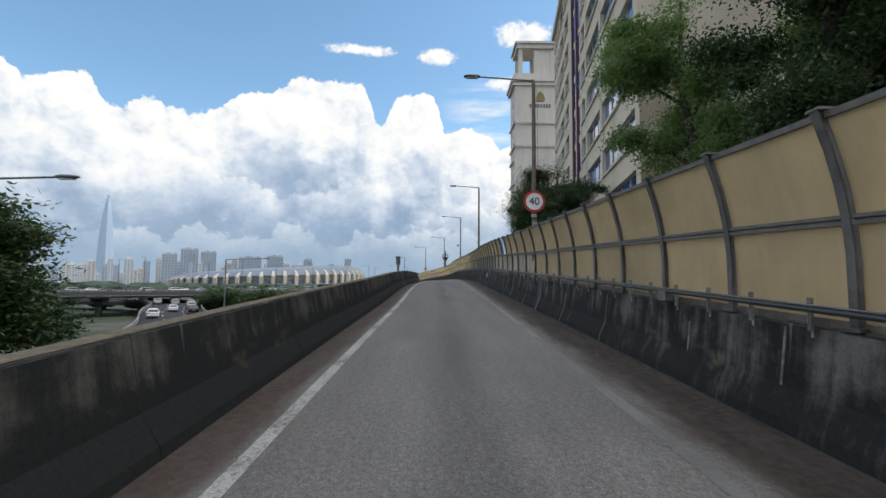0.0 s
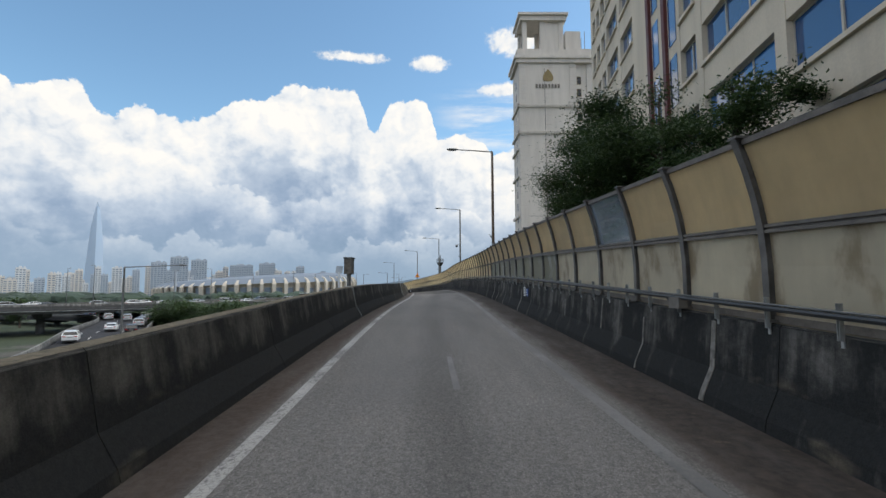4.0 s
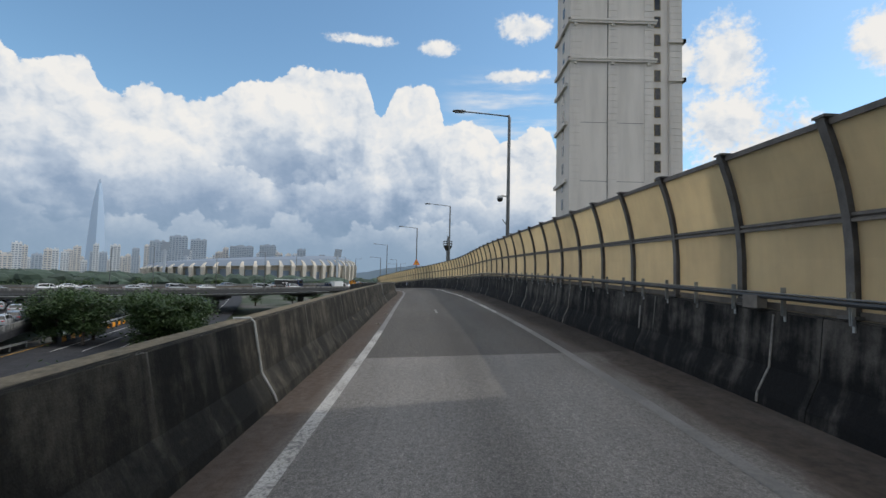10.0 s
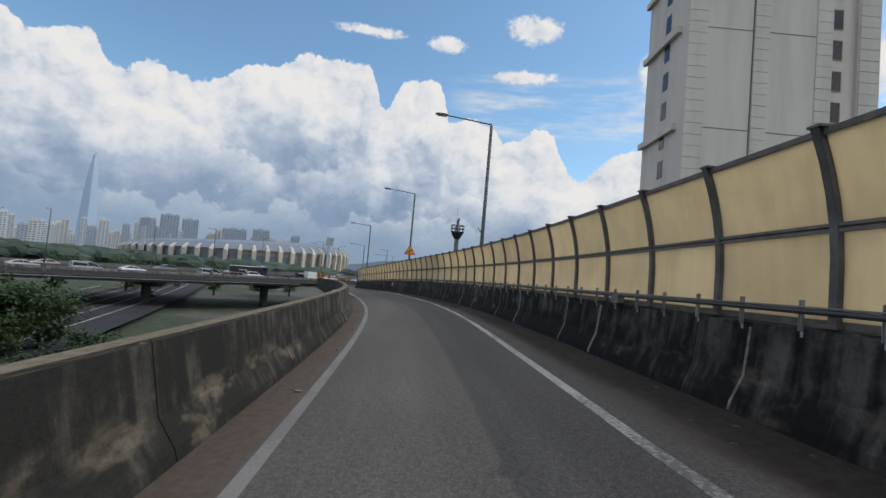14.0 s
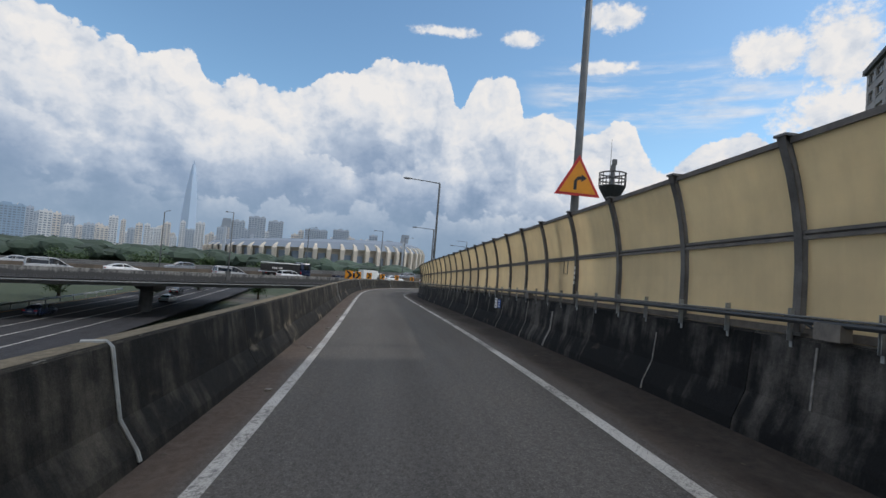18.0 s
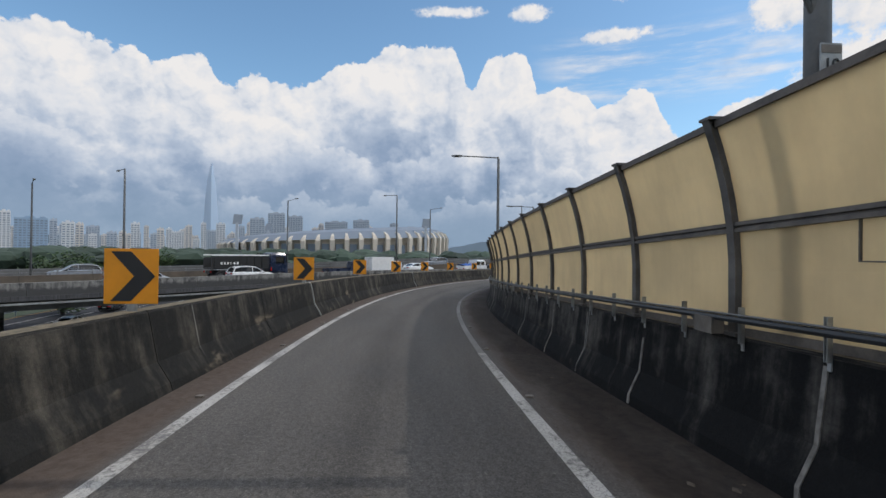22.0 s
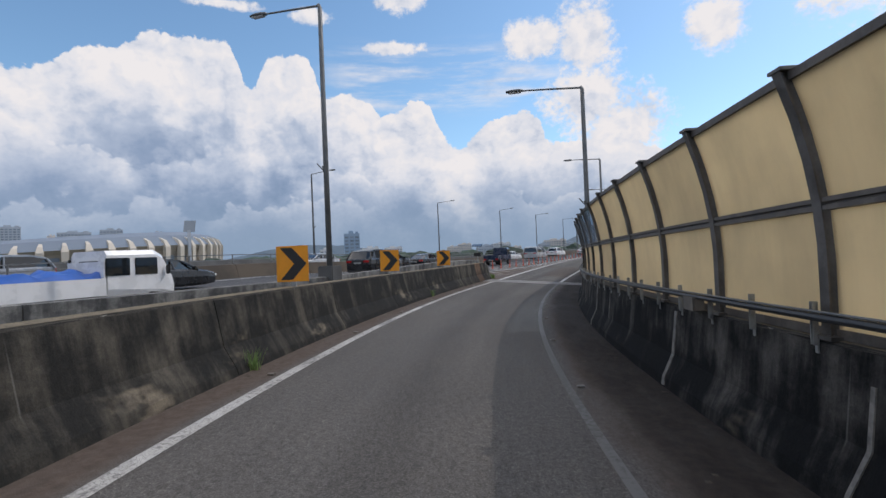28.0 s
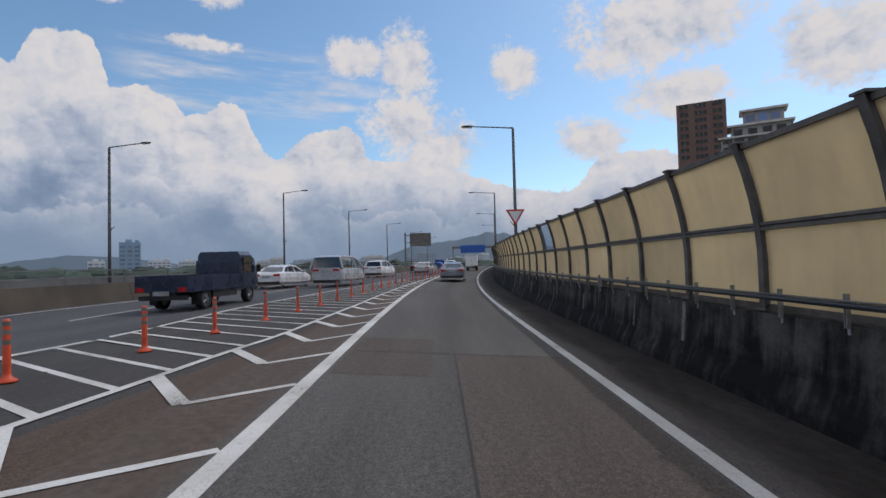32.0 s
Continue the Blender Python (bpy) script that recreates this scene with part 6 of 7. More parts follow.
bend = [[(-0.10, -0.18), (-0.03, -0.18), (-0.03, 0.02), (-0.10, 0.02)], [(-0.10, 0.02), (-0.03, 0.02), (0.04, 0.06), (0.04, 0.13), (-0.02, 0.12)], [(0.04, 0.06), (0.08, 0.06), (0.08, 0.13), (0.04, 0.13)], [(0.07, 0.01), (0.20, 0.095), (0.07, 0.18)]]
merge = [[(-0.09, -0.18), (-0.01, -0.18), (-0.01, 0.10), (-0.09, 0.10)], [(-0.14, 0.09), (0.04, 0.09), (-0.05, 0.27)], [(0.14, -0.18), (0.20, -0.15), (0.0, 0.04), (-0.02, -0.04)]]
warning(LAMPS[4], 3.75, bend, "orange triangular warning sign with red rim and bend arrow")
warning(LAMPS[9], 4.4, merge, "orange triangular warning sign with red rim and merge arrow")
t = on_pole(LAMPS[10], 4.2, "yield_sign", "white inverted triangle yield sign with red rim")
part("rim", sheet(bmesh.new(), triangle(0.6, False), -0.02, 0.0), MAT["red"], t)
part("face", sheet(bmesh.new(), triangle(0.42, False), -0.028, -0.02), MAT["white"], t)
for s, txt in ((LAMPS[0], "05"), (LAMPS[1], "06"), (LAMPS[5], "10"), (LAMPS[6], "11"), (LAMPS[8], "13")):
    t = on_pole(s, 3.05, "pole_number", "small pale pole number plate with dark digits")
    part("sheet", boxes((-0.085, 0.085, -0.012, 0.0, 0.0, 0.25)), MAT["galv"], t)
    part("strip", boxes((-0.08, 0.08, -0.016, -0.012, 0.175, 0.235)), MAT["box"], t)
    lettering(txt, 0.13, MAT["black"], t, (0, -0.016, 0.085))
m = verge.stand(LAMPS[2], LAMP_D, 0)
m.translation = verge.place(LAMPS[2], LAMP_D, 5.0)
t = thing("dome_camera", m, label="white dome camera on a bracket on the lamp pole", category="camera")
bm = bmesh.new()
tube(bm, [(0, 0, 0), (-0.35, 0, 0.05)], 0.03, 6)
part("bracket", bm, MAT["galv"], t)
bm = bmesh.new()
bmesh.ops.create_uvsphere(bm, u_segments=14, v_segments=10, radius=0.15, matrix=Matrix.Translation((-0.4, 0, -0.12)))
part("dome", bm, MAT["car_glass"], t, smooth=True)
part("hood", boxes((-0.54, -0.26, -0.14, 0.14, -0.10, 0.04), bevel=0.04), MAT["white"], t)

# ---- amber curve boards on the left barrier ----
for s in (153.9, 162.6, 171.1, 179.4, 187.3, 195.2, 203.0, 209.0, 216.4, 222.9, 230.0):
    m = ramp.stand(s, FOOT_L - 0.44, 0)
    m.translation = kerbside.place(s, FOOT_L - 0.44, 1.0)
    t = thing("curve_board", m @ pose(0, 0, 0, 0, 0, random.Random(int(s)).uniform(-6, 3)), label="amber curve board with a black right-pointing chevron, on the barrier", category="road sign", group="curve boards")
    part("sheet", boxes((-0.31, 0.31, -0.012, 0.0, 0.09, 0.76), bevel=0.004), MAT["yellow"], t)
    part("chevron", sheet(bmesh.new(), [(-0.23, 0.725), (0.00, 0.725), (0.275, 0.425), (0.00, 0.125), (-0.23, 0.125), (0.035, 0.425)], -0.018, -0.012), MAT["black"], t)
    part("bracket", boxes((-0.05, 0.05, 0.0, 0.05, -0.03, 0.65)), MAT["galv"], t)

# speed camera cabinet on a post behind the left barrier
m = ramp.stand(34.85, FOOT_L - 0.62, 0)
t = thing("camera_cabinet", m, label="beige steel camera cabinet with a sloping lid on a post", category="cabinet")
t.matrix_basis.translation = ramp.place(34.85, FOOT_L - 0.62, -0.18)
bm = bmesh.new()
tube(bm, [(0, 0, -0.8), (0, 0, 1.62)], 0.075, 10)
part("post", bm, MAT["lamp"], t)
part("body", boxes((-0.14, 0.14, -0.24, 0.24, 1.60, 2.14), bevel=0.012), MAT["box"], t)
part("lid", boxes((-0.17, 0.17, -0.28, 0.28, 2.14, 2.19), bevel=0.012), MAT["lamp"], t)
part("door", boxes((-0.11, 0.11, -0.255, -0.24, 1.66, 2.08)), MAT["box"], t)
bm = bmesh.new()
tube(bm, [(0.142, 0.05, 1.84), (0.165, 0.05, 1.84)], 0.03, 10)
part("lock", bm, MAT["black"], t)
for z in (1.72, 2.0):
    part("hinge", boxes((-0.10, 0.02, -0.28, -0.257, z - 0.02, z + 0.02)), MAT["rail"], t)

# ---- observation mast with a basket beyond the wall ----
t = thing("basket_mast", pose(0.56, 148.23, 1.25, 0, 0, 0), label="dark steel mast with a round railed basket and a thin aerial", category="mast")
bm = bmesh.new()
tube(bm, [(0, 0, GROUND_Z - 1.25), (0, 0, 7.0)], 0.42, 12, 0.30)
part("pole", bm, MAT["lamp"], t)
bm = bmesh.new()
rings = [[bm.verts.new((r * math.cos(a), r * math.sin(a), z)) for a in np.linspace(0, 2 * math.pi, 21)[:-1]] for z, r in ((6.6, 0.35), (7.2, 0.72), (7.55, 0.88), (7.62, 0.88))]
for a, b in zip(rings, rings[1:]):
    for k in range(20):
        bm.faces.new((a[k], a[(k + 1) % 20], b[(k + 1) % 20], b[k]))
bm.faces.new(rings[-1])
part("basket_floor", bm, MAT["pipe"], t)
for z in (8.05, 8.50):
    bm = bmesh.new()
    tube(bm, [(0.88 * math.cos(a), 0.88 * math.sin(a), z) for a in np.linspace(0, 2 * math.pi, 25)], 0.05, 6)
    part("hoop", bm, MAT["pipe"], t)
for a in np.linspace(0, 2 * math.pi, 11)[:-1]:
    bm = bmesh.new()
    tube(bm, [(0.88 * math.cos(a), 0.88 * math.sin(a), 7.6), (0.88 * math.cos(a), 0.88 * math.sin(a), 8.52)], 0.035, 5)
    part("baluster", bm, MAT["pipe"], t)
bm = bmesh.new()
tube(bm, [(0, 0, 7.6), (0, 0, 8.7)], 0.17, 10, 0.14)
part("stem", bm, MAT["lamp"], t)
part("instrument", boxes((-0.15, 0.15, -0.14, 0.14, 8.7, 9.1), (-0.10, 0.22, -0.1, 0.1, 9.1, 9.5), bevel=0.03), MAT["lamp"], t)
bm = bmesh.new()
tube(bm, [(-0.2, 0, 7.7), (-0.2, 0, 10.9)], 0.03, 5, 0.012)
part("aerial", bm, MAT["lamp"], t)

# solar-powered signal post on the nose between the two roads
t = thing("solar_post", pose(-7.4, 232.5, -2.0, 0, 0, -28), label="grey post with a tilted solar panel and dark lamp box", category="signal post")
bm = bmesh.new()
tube(bm, [(0, 0, -0.3), (0, 0, 2.25)], 0.035, 8)
part("post", bm, MAT["galv"], t)
bm = bmesh.new()
prism(bm, [(-0.30, -0.17), (0.30, -0.17), (0.30, 0.17), (-0.30, 0.17)], 2.25, 2.28, lambda p: Vector((p.x, p.y, p.z + 0.35 * p.y)))
part("solar_panel", bm, MAT["car_glass"], t)
part("lamp_box", boxes((-0.20, 0.20, -0.07, 0.07, 1.62, 1.82), bevel=0.015), MAT["black"], t)
bm = bmesh.new()
prism(bm, [(-0.34, -0.16), (0.34, -0.16), (0.34, 0.16), (-0.34, 0.16)], 1.86, 1.89, lambda p: p)
part("canopy_plate", bm, MAT["lamp"], t)
part("number_board", boxes((-0.16, 0.16, -0.05, -0.035, 0.98, 1.2)), MAT["box"], t)
# weeds at the barrier's end
rng = random.Random(31)
for i, (s, d) in enumerate(((238.5, -0.55), (238.75, -0.75), (238.2, -0.5), (238.95, -0.95), (226.5, -0.56), (214.0, -0.57))):
    m = ramp.stand(s, d, 0)
    m.translation = ramp.place(s, d, 0.0)
    t = thing("weed_tuft", m, label="small tuft of dry green weeds at the barrier foot", category="weed", group="weeds")
    verts, faces = [], []
    for _ in range(46):
        a, r, h = rng.uniform(0, 6.28), rng.uniform(0.0, 0.10), rng.uniform(0.10, 0.34)
        p = Vector((r * math.cos(a), r * math.sin(a), 0))
        q = p + Vector((rng.gauss(0, 0.09), rng.gauss(0, 0.09), h))
        w = Vector((-math.sin(a), math.cos(a), 0)) * 0.007
        k0 = len(verts)
        verts += [p - w, p + w, (p + q) / 2 + w * 0.8 + Vector((0, 0, 0.03)), q, (p + q) / 2 - w * 0.8 + Vector((0, 0, 0.03))]
        faces += [(k0, k0 + 1, k0 + 2, k0 + 4), (k0 + 4, k0 + 2, k0 + 3)]
    blades = link_mesh("blades", verts, faces, MAT["leaf"])
    child(blades, t)
    tagged(blades, kind="stuff")

# ---- gore: hatching, posts, joint ----
joint = thing("expansion_joint", label="steel comb expansion joint across the ramp", category="expansion joint", kind="structure")
for s0, s1, mat in ((235.85, 236.2, "concrete"), (236.2, 237.1, "rail"), (237.1, 237.42, "concrete")):
    child(strip("joint_bar", ramp, s0, s1, -0.6, FOOT_R + 0.2, 0.007, MAT[mat], 0.5), joint)
d = -0.5
while d < FOOT_R:
    # slanting finger gaps between the two steel combs
    verts = [ramp.place(q, d + e + k, z) for q, k in ((236.38, 0.0), (236.92, 0.09)) for e in (0, 0.055) for z in (0.002, 0.0105)]
    child(link_mesh("comb_gap", verts, [(0, 1, 3, 2), (4, 6, 7, 5), (0, 4, 5, 1), (2, 3, 7, 6), (1, 5, 7, 3), (0, 2, 6, 4)], MAT["black"]), joint)
    d += 0.165


def slant(sa, da, sb, db, w=0.055):
    a, b = ramp.place(sa, da, 0.003), ramp.place(sb, db, 0.003)
    n = Vector((-(b - a).y, (b - a).x, 0)).normalized() * w
    ob = link_mesh("hatch_stripe", [a - n, b - n, b + n, a + n], [(0, 1, 2, 3)], MAT["paint_new"], [(sa, da), (sb, db), (sb, db + 0.2), (sa, da + 0.2)])
    return tagged(ob, "white hatch stripe painted on the gore", "road marking", group="hatch stripes", kind="structure")


tagged(strip("gore_line", ramp, 242.3, 300.0, lambda s: gore_mid(s) - 0.06, lambda s: gore_mid(s) + 0.06, 0.002, MAT["paint_new"], 1.0), "white line along the middle of the gore", "road marking", kind="structure")
for i in range(0, 22):
    s = 241.95 + 1.98 * i
    near = float(np.interp(s, [241.8, 248.1, 251.6, 257.7, 285], [-1.5, -1.32, -0.99, -0.66, -0.3]))
    slant(s + 1.25, gore_mid(s + 1.25), s, near, 0.085)
    slant(s, near, s + 0.78, -0.08)
for i in range(0, 44):
    s = 242.45 + 1.0 * i
    reach = float(np.interp(s, [244, 253], [1.7, 2.3]))
    if d_main(s + reach) < gore_mid(s) - 0.5:
        slant(s + reach, d_main(s + reach) + 0.08, s, gore_mid(s))
for i in range(28):
    s = 244.05 + i * 2.21
    d = float(np.interp(s, [244, 246.3, 248.5, 250.7, 252.8, 255.1, 257.2, 259.3, 261.9, 300, 312], [-4.42, -4.18, -3.95, -3.77, -3.57, -3.24, -3.11, -2.84, -2.63, -0.8, -0.3]))
    m = ramp.stand(s, d, 0)
    m.translation = ramp.place(s, d, 0.0)
    t = thing("bollard", m, label="orange flexible delineator post with dark bands, on the gore", category="bollard", group="delineator posts")
    bm = bmesh.new()
    prof = [(0.11, 0.0), (0.11, 0.02), (0.05, 0.06), (0.042, 0.12), (0.040, 0.70), (0.03, 0.74)]
    rings = [[bm.verts.new((r * math.cos(a), r * math.sin(a), z)) for a in np.linspace(0, 2 * math.pi, 13)[:-1]] for r, z in prof]
    for a, b in zip(rings, rings[1:]):
        for k in range(12):
            bm.faces.new((a[k], a[(k + 1) % 12], b[(k + 1) % 12], b[k]))
    bm.faces.new(rings[-1]), bm.faces.new(rings[0][::-1])
    part("post", bm, MAT["orange"], t, smooth=True)
    for z in (0.44, 0.56, 0.66):
        bm = bmesh.new()
        tube(bm, [(0, 0, z), (0, 0, z + 0.055)], 0.043, 12)
        part("band", bm, MAT["box"], t)
# end block of the left barrier and the lighter concrete where both parapets meet
t = thing("barrier_end", label="sloping pale concrete end block where the two barriers meet", category="barrier", kind="structure")
child(sweep("end_block", ramp, [(FOOT_L - 0.02, 0.0), (FOOT_L - 0.24, 0.85), (FOOT_L - 0.75, 0.85), (FOOT_L - 0.85, 0.0)], END_L - 0.6, END_L + 0.35, MAT["concrete_l_pale"], 0.5), t)

# road studs, patches, litter
rng = random.Random(21)
for i in range(48):
    s = 60 + i * 3.75
    for d, lo, hi in ((-0.20, 60, 236), (LANE + 0.16, 128, 236)):
        if lo < s < hi:
            m = ramp.stand(s + rng.uniform(-0.1, 0.1), d, 0)
            m.translation = ramp.place(s, d, 0.0)
            t = thing("road_stud", m, label="dirty square road stud beside the edge line", category="road stud", group="road studs")
            part("body", boxes((-0.05, 0.05, -0.045, 0.045, 0.0, 0.022), bevel=0.008), MAT["box"], t)
for s0, s1, d0, d1, mat in ((253.2, 256.2, 0.15, 1.45, "asphalt_patch"), (242.0, 254.8, 1.78, 3.5, "asphalt_patch")):
    z = 0.003
    tagged(strip("asphalt_patch", ramp, s0, s1, d0, d1, z, MAT[mat], 1.0), "patch of differently toned asphalt on the ramp", "road patch", kind="structure")
tagged(strip("asphalt_seam", ramp, 240.0, 254.8, 1.77, 1.79, 0.006, MAT["asphalt_tar"], 0.7), "dark open seam between two asphalt lanes", "road seam", kind="structure")
tagged(strip("asphalt_seam", ramp, 254.78, 254.82, 0.2, 3.5, 0.006, MAT["asphalt_tar"], 0.5), "dark cross seam in the patched asphalt", "road seam", kind="structure")
for s0, d0, l in ((23.8, 1.95, 2.4), (66.8, 1.58, 1.7)):
    tagged(strip("scuff_mark", ramp, s0, s0 + l, d0, d0 + 0.09, 0.004, MAT["paint_faint"], 0.3), "faint pale scuff mark on the asphalt", "road marking", kind="structure")
litter = bmesh.new()
for i in range(700):
    s, side_l = rng.uniform(0, 250), rng.random() < 0.45
    if i < 90:
        s, side_l = rng.gauss(8.2, 0.8), False
    d = rng.uniform(FOOT_L + 0.04, -0.15) if side_l else rng.uniform(LANE + 0.2, FOOT_R - 0.05)
    p = (ramp if side_l else verge).place(s, d, 0.0)
    r = rng.uniform(0.012, 0.05)
    vs = [litter.verts.new(p + Vector((r * math.cos(a) * rng.uniform(0.6, 1.4), r * math.sin(a) * rng.uniform(0.6, 1.4), 0.0))) for a in (0.3, 1.9, 3.4, 5.0)]
    top = litter.verts.new(p + Vector((0, 0, r * 0.22)))
    for k in range(4):
        litter.faces.new((vs[k], vs[(k + 1) % 4], top))
tagged(part("gravel", litter, MAT["median"]), "scattered grit and gravel along the ramp's dirty edges", "gravel", kind="stuff")

# sign gantry at the far left and overhead gantry ahead
t = thing("sign_gantry", main.stand(main_s(40.0, 329.0), -11.5, 0), label="grey sign board on a cantilever post beside the main road", category="road sign")
bm = bmesh.new()
tube(bm, [(0, 0, -0.5), (0, 0, 7.2)], 0.16, 10)
part("post", bm, MAT["lamp"], t)
part("arm", boxes((0, 2.4, -0.06, 0.06, 5.2, 5.35), (0, 2.4, -0.06, 0.06, 6.6, 6.75)), MAT["lamp"], t)
part("board", boxes((0.9, 5.0, -0.14, -0.06, 4.6, 7.1), bevel=0.02), MAT["box"], t)
t = thing("overhead_gantry", main.stand(MAIN_LEN - 10, -3.0, 0), label="dark overhead sign gantry spanning the main road far ahead", category="gantry")
part("leg", boxes((-8, -7.6, -0.2, 0.2, -0.5, 7.0)), MAT["lamp"], t)
part("leg", boxes((9.6, 10, -0.2, 0.2, -0.5, 7.0)), MAT["lamp"], t)
part("beam", boxes((-8, 10, -0.25, 0.25, 6.6, 7.4)), MAT["lamp"], t)
part("board", boxes((-5, 4, -0.4, -0.26, 5.0, 7.8)), MAT["blue"], t)

# ---- vehicles ----
PAINT = {}
def paint(name, color, rough=0.28):
    if name not in PAINT:
        PAINT[name] = plain(name + "_car_paint", color, rough, 0.0, 0.06, 2.0, coat=0.25 if sum(color) < 0.06 else 0.6)
    return PAINT[name]


def loft(bm, sections):
    """Joins closed rings of equal length, capping both ends."""
    rings = [[bm.verts.new(p) for p in ring] for ring in sections]
    n = len(rings[0])
    for a, b in zip(rings, rings[1:]):
        for k in range(n):
            bm.faces.new((a[k], a[(k + 1) % n], b[(k + 1) % n], b[k]))
    bm.faces.new(rings[0][::-1]), bm.faces.new(rings[-1])
    return bm


def wheel(parent, x, y, r, w=0.22):
    ob = thing("wheel")
    ob.parent = parent
    ob.matrix_basis = Matrix.Translation((x, y, r))
    k = 1 if x > 0 else -1
    bm = bmesh.new()
    prof = [(r * 0.62, -w / 2), (r * 0.93, -w / 2), (r, -w / 2 + 0.03), (r, w / 2 - 0.03), (r * 0.93, w / 2), (r * 0.62, w / 2)]
    n = 20
    rings = [[bm.verts.new((dx, q * math.cos(a), q * math.sin(a))) for a in np.linspace(0, 2 * math.pi, n + 1)[:-1]] for q, dx in prof]
    for a, b in zip(rings, rings[1:] + rings[:1]):
        for i in range(n):
            bm.faces.new((a[i], a[(i + 1) % n], b[(i + 1) % n], b[i]))
    part("tyre", bm, MAT["rubber"], ob, smooth=True)
    bm = bmesh.new()
    tube(bm, [(-w / 2 * 0.8, 0, 0), (w / 2 * 0.8 , 0, 0)], r * 0.60, 18)
    for i in range(5):
        a = 2 * math.pi * i / 5
        c = Vector((k * (w / 2 * 0.8 + 0.01), math.cos(a) * r * 0.3, math.sin(a) * r * 0.3))
        tube(bm, [c - Vector((0, math.cos(a), math.sin(a))) * r * 0.25, c + Vector((0, math.cos(a), math.sin(a))) * r * 0.27], 0.025, 5)
    part("rim", bm, MAT["alloy"], ob)


def rounded(w, z0, z1, y, flare=0.0):
    """A body section: rounded box ring at y."""
    h = z1 - z0
    return [(-w * 0.90, y, z0), (w * 0.90, y, z0), (w, y, z0 + 0.16 * h), (w * (1 + flare), y, z0 + 0.55 * h), (w * 0.97, y, z1 - 0.10 * h), (w * 0.86, y, z1), (-w * 0.86, y, z1), (-w * 0.97, y, z1 - 0.10 * h), (-w * (1 + flare), y, z0 + 0.55 * h), (-w, y, z0 + 0.16 * h)]


def car(m, colour, kind="sedan", label="", name=None):
    """A car with its nose along +y. kind: sedan, suv, van."""
    if kind == "sedan":
        L, W, H, belt = 4.78, 0.925, 1.43, 0.96
        body_rows = [(-2.39, 0.62, 0.45, 0.86), (-2.30, 0.84, 0.34, 0.98), (-2.05, 0.905, 0.27, 1.02), (-1.2, 0.925, 0.24, 1.00), (0.0, 0.925, 0.22, 0.98), (1.0, 0.92, 0.22, 0.96), (1.6, 0.905, 0.24, 0.90), (2.15, 0.84, 0.28, 0.78), (2.39, 0.60, 0.36, 0.64)]
        cab_rows = [(-1.95, 0.62, 1.00), (-1.35, 0.60, H - 0.13), (-0.75, 0.585, H - 0.02), (-0.1, 0.58, H), (0.35, 0.585, H - 0.06), (1.15, 0.64, 0.97)]
        wheels, r = (-1.42, 1.42), 0.335
    elif kind == "suv":
        L, W, H, belt = 4.65, 0.93, 1.68, 1.05
        body_rows = [(-2.32, 0.80, 0.48, 1.02), (-2.22, 0.90, 0.36, 1.10), (-1.6, 0.93, 0.30, 1.12), (0.0, 0.93, 0.28, 1.09), (1.0, 0.925, 0.28, 1.07), (1.6, 0.91, 0.30, 1.02), (2.1, 0.86, 0.34, 0.92), (2.33, 0.66, 0.42, 0.78)]
        cab_rows = [(-2.22, 0.72, 1.09), (-1.95, 0.665, H - 0.12), (-1.3, 0.65, H - 0.01), (-0.3, 0.645, H), (0.3, 0.65, H - 0.08), (1.1, 0.70, 1.07)]
        wheels, r = (-1.38, 1.38), 0.36
    else:
        L, W, H, belt = 5.1, 0.96, 1.93, 1.12
        body_rows = [(-2.55, 0.86, 0.46, 1.16), (-2.45, 0.95, 0.36, 1.20), (0.0, 0.96, 0.30, 1.18), (1.2, 0.955, 0.30, 1.14), (1.9, 0.93, 0.32, 1.06), (2.35, 0.86, 0.38, 0.92), (2.55, 0.68, 0.46, 0.74)]
        cab_rows = [(-2.48, 0.86, 1.18), (-2.36, 0.80, H - 0.10), (-1.9, 0.78, H), (0.2, 0.77, H), (0.8, 0.75, H - 0.15), (1.75, 0.80, 1.12)]
        wheels, r = (-1.6, 1.55), 0.34
    names = {"sedan": "car", "suv": "car", "van": "van"}
    t = thing(name or names[kind], m, label=label, category=names[kind])
    body = part("body", loft(bmesh.new(), [rounded(w, z0, z1, y, 0.01) for y, w, z0, z1 in body_rows]), colour, t, smooth=False)
    z_b = belt - 0.04
    glass = bmesh.new()
    loft(glass, [[(-w - 0.16 * (1 - (zt - z_b) / (H - z_b)) - 0.10, y, z_b), (w + 0.16 * (1 - (zt - z_b) / (H - z_b)) + 0.10, y, z_b), (w + 0.03, y, zt - 0.02), (w * 0.8, y, zt), (-w * 0.8, y, zt), (-w - 0.03, y, zt - 0.02)] for y, w, zt in cab_rows])
    part("glazing", glass, MAT["car_glass"], t)
    tops = [q for q in cab_rows if q[2] > H - 0.16]
    bm = bmesh.new()
    loft(bm, [[(-w - 0.045, y, zt - 0.07), (w + 0.045, y, zt - 0.07), (w + 0.03, y, zt + 0.005), (w * 0.8, y, zt + 0.025), (-w * 0.8, y, zt + 0.025), (-w - 0.03, y, zt + 0.005)] for y, w, zt in tops])
    part("roof", bm, colour, t)
    # pillars
    y0, w0, zt0 = cab_rows[0]
    y1, w1, zt1 = tops[0]
    y2, w2, zt2 = tops[-1]
    y3, w3, zt3 = cab_rows[-1]
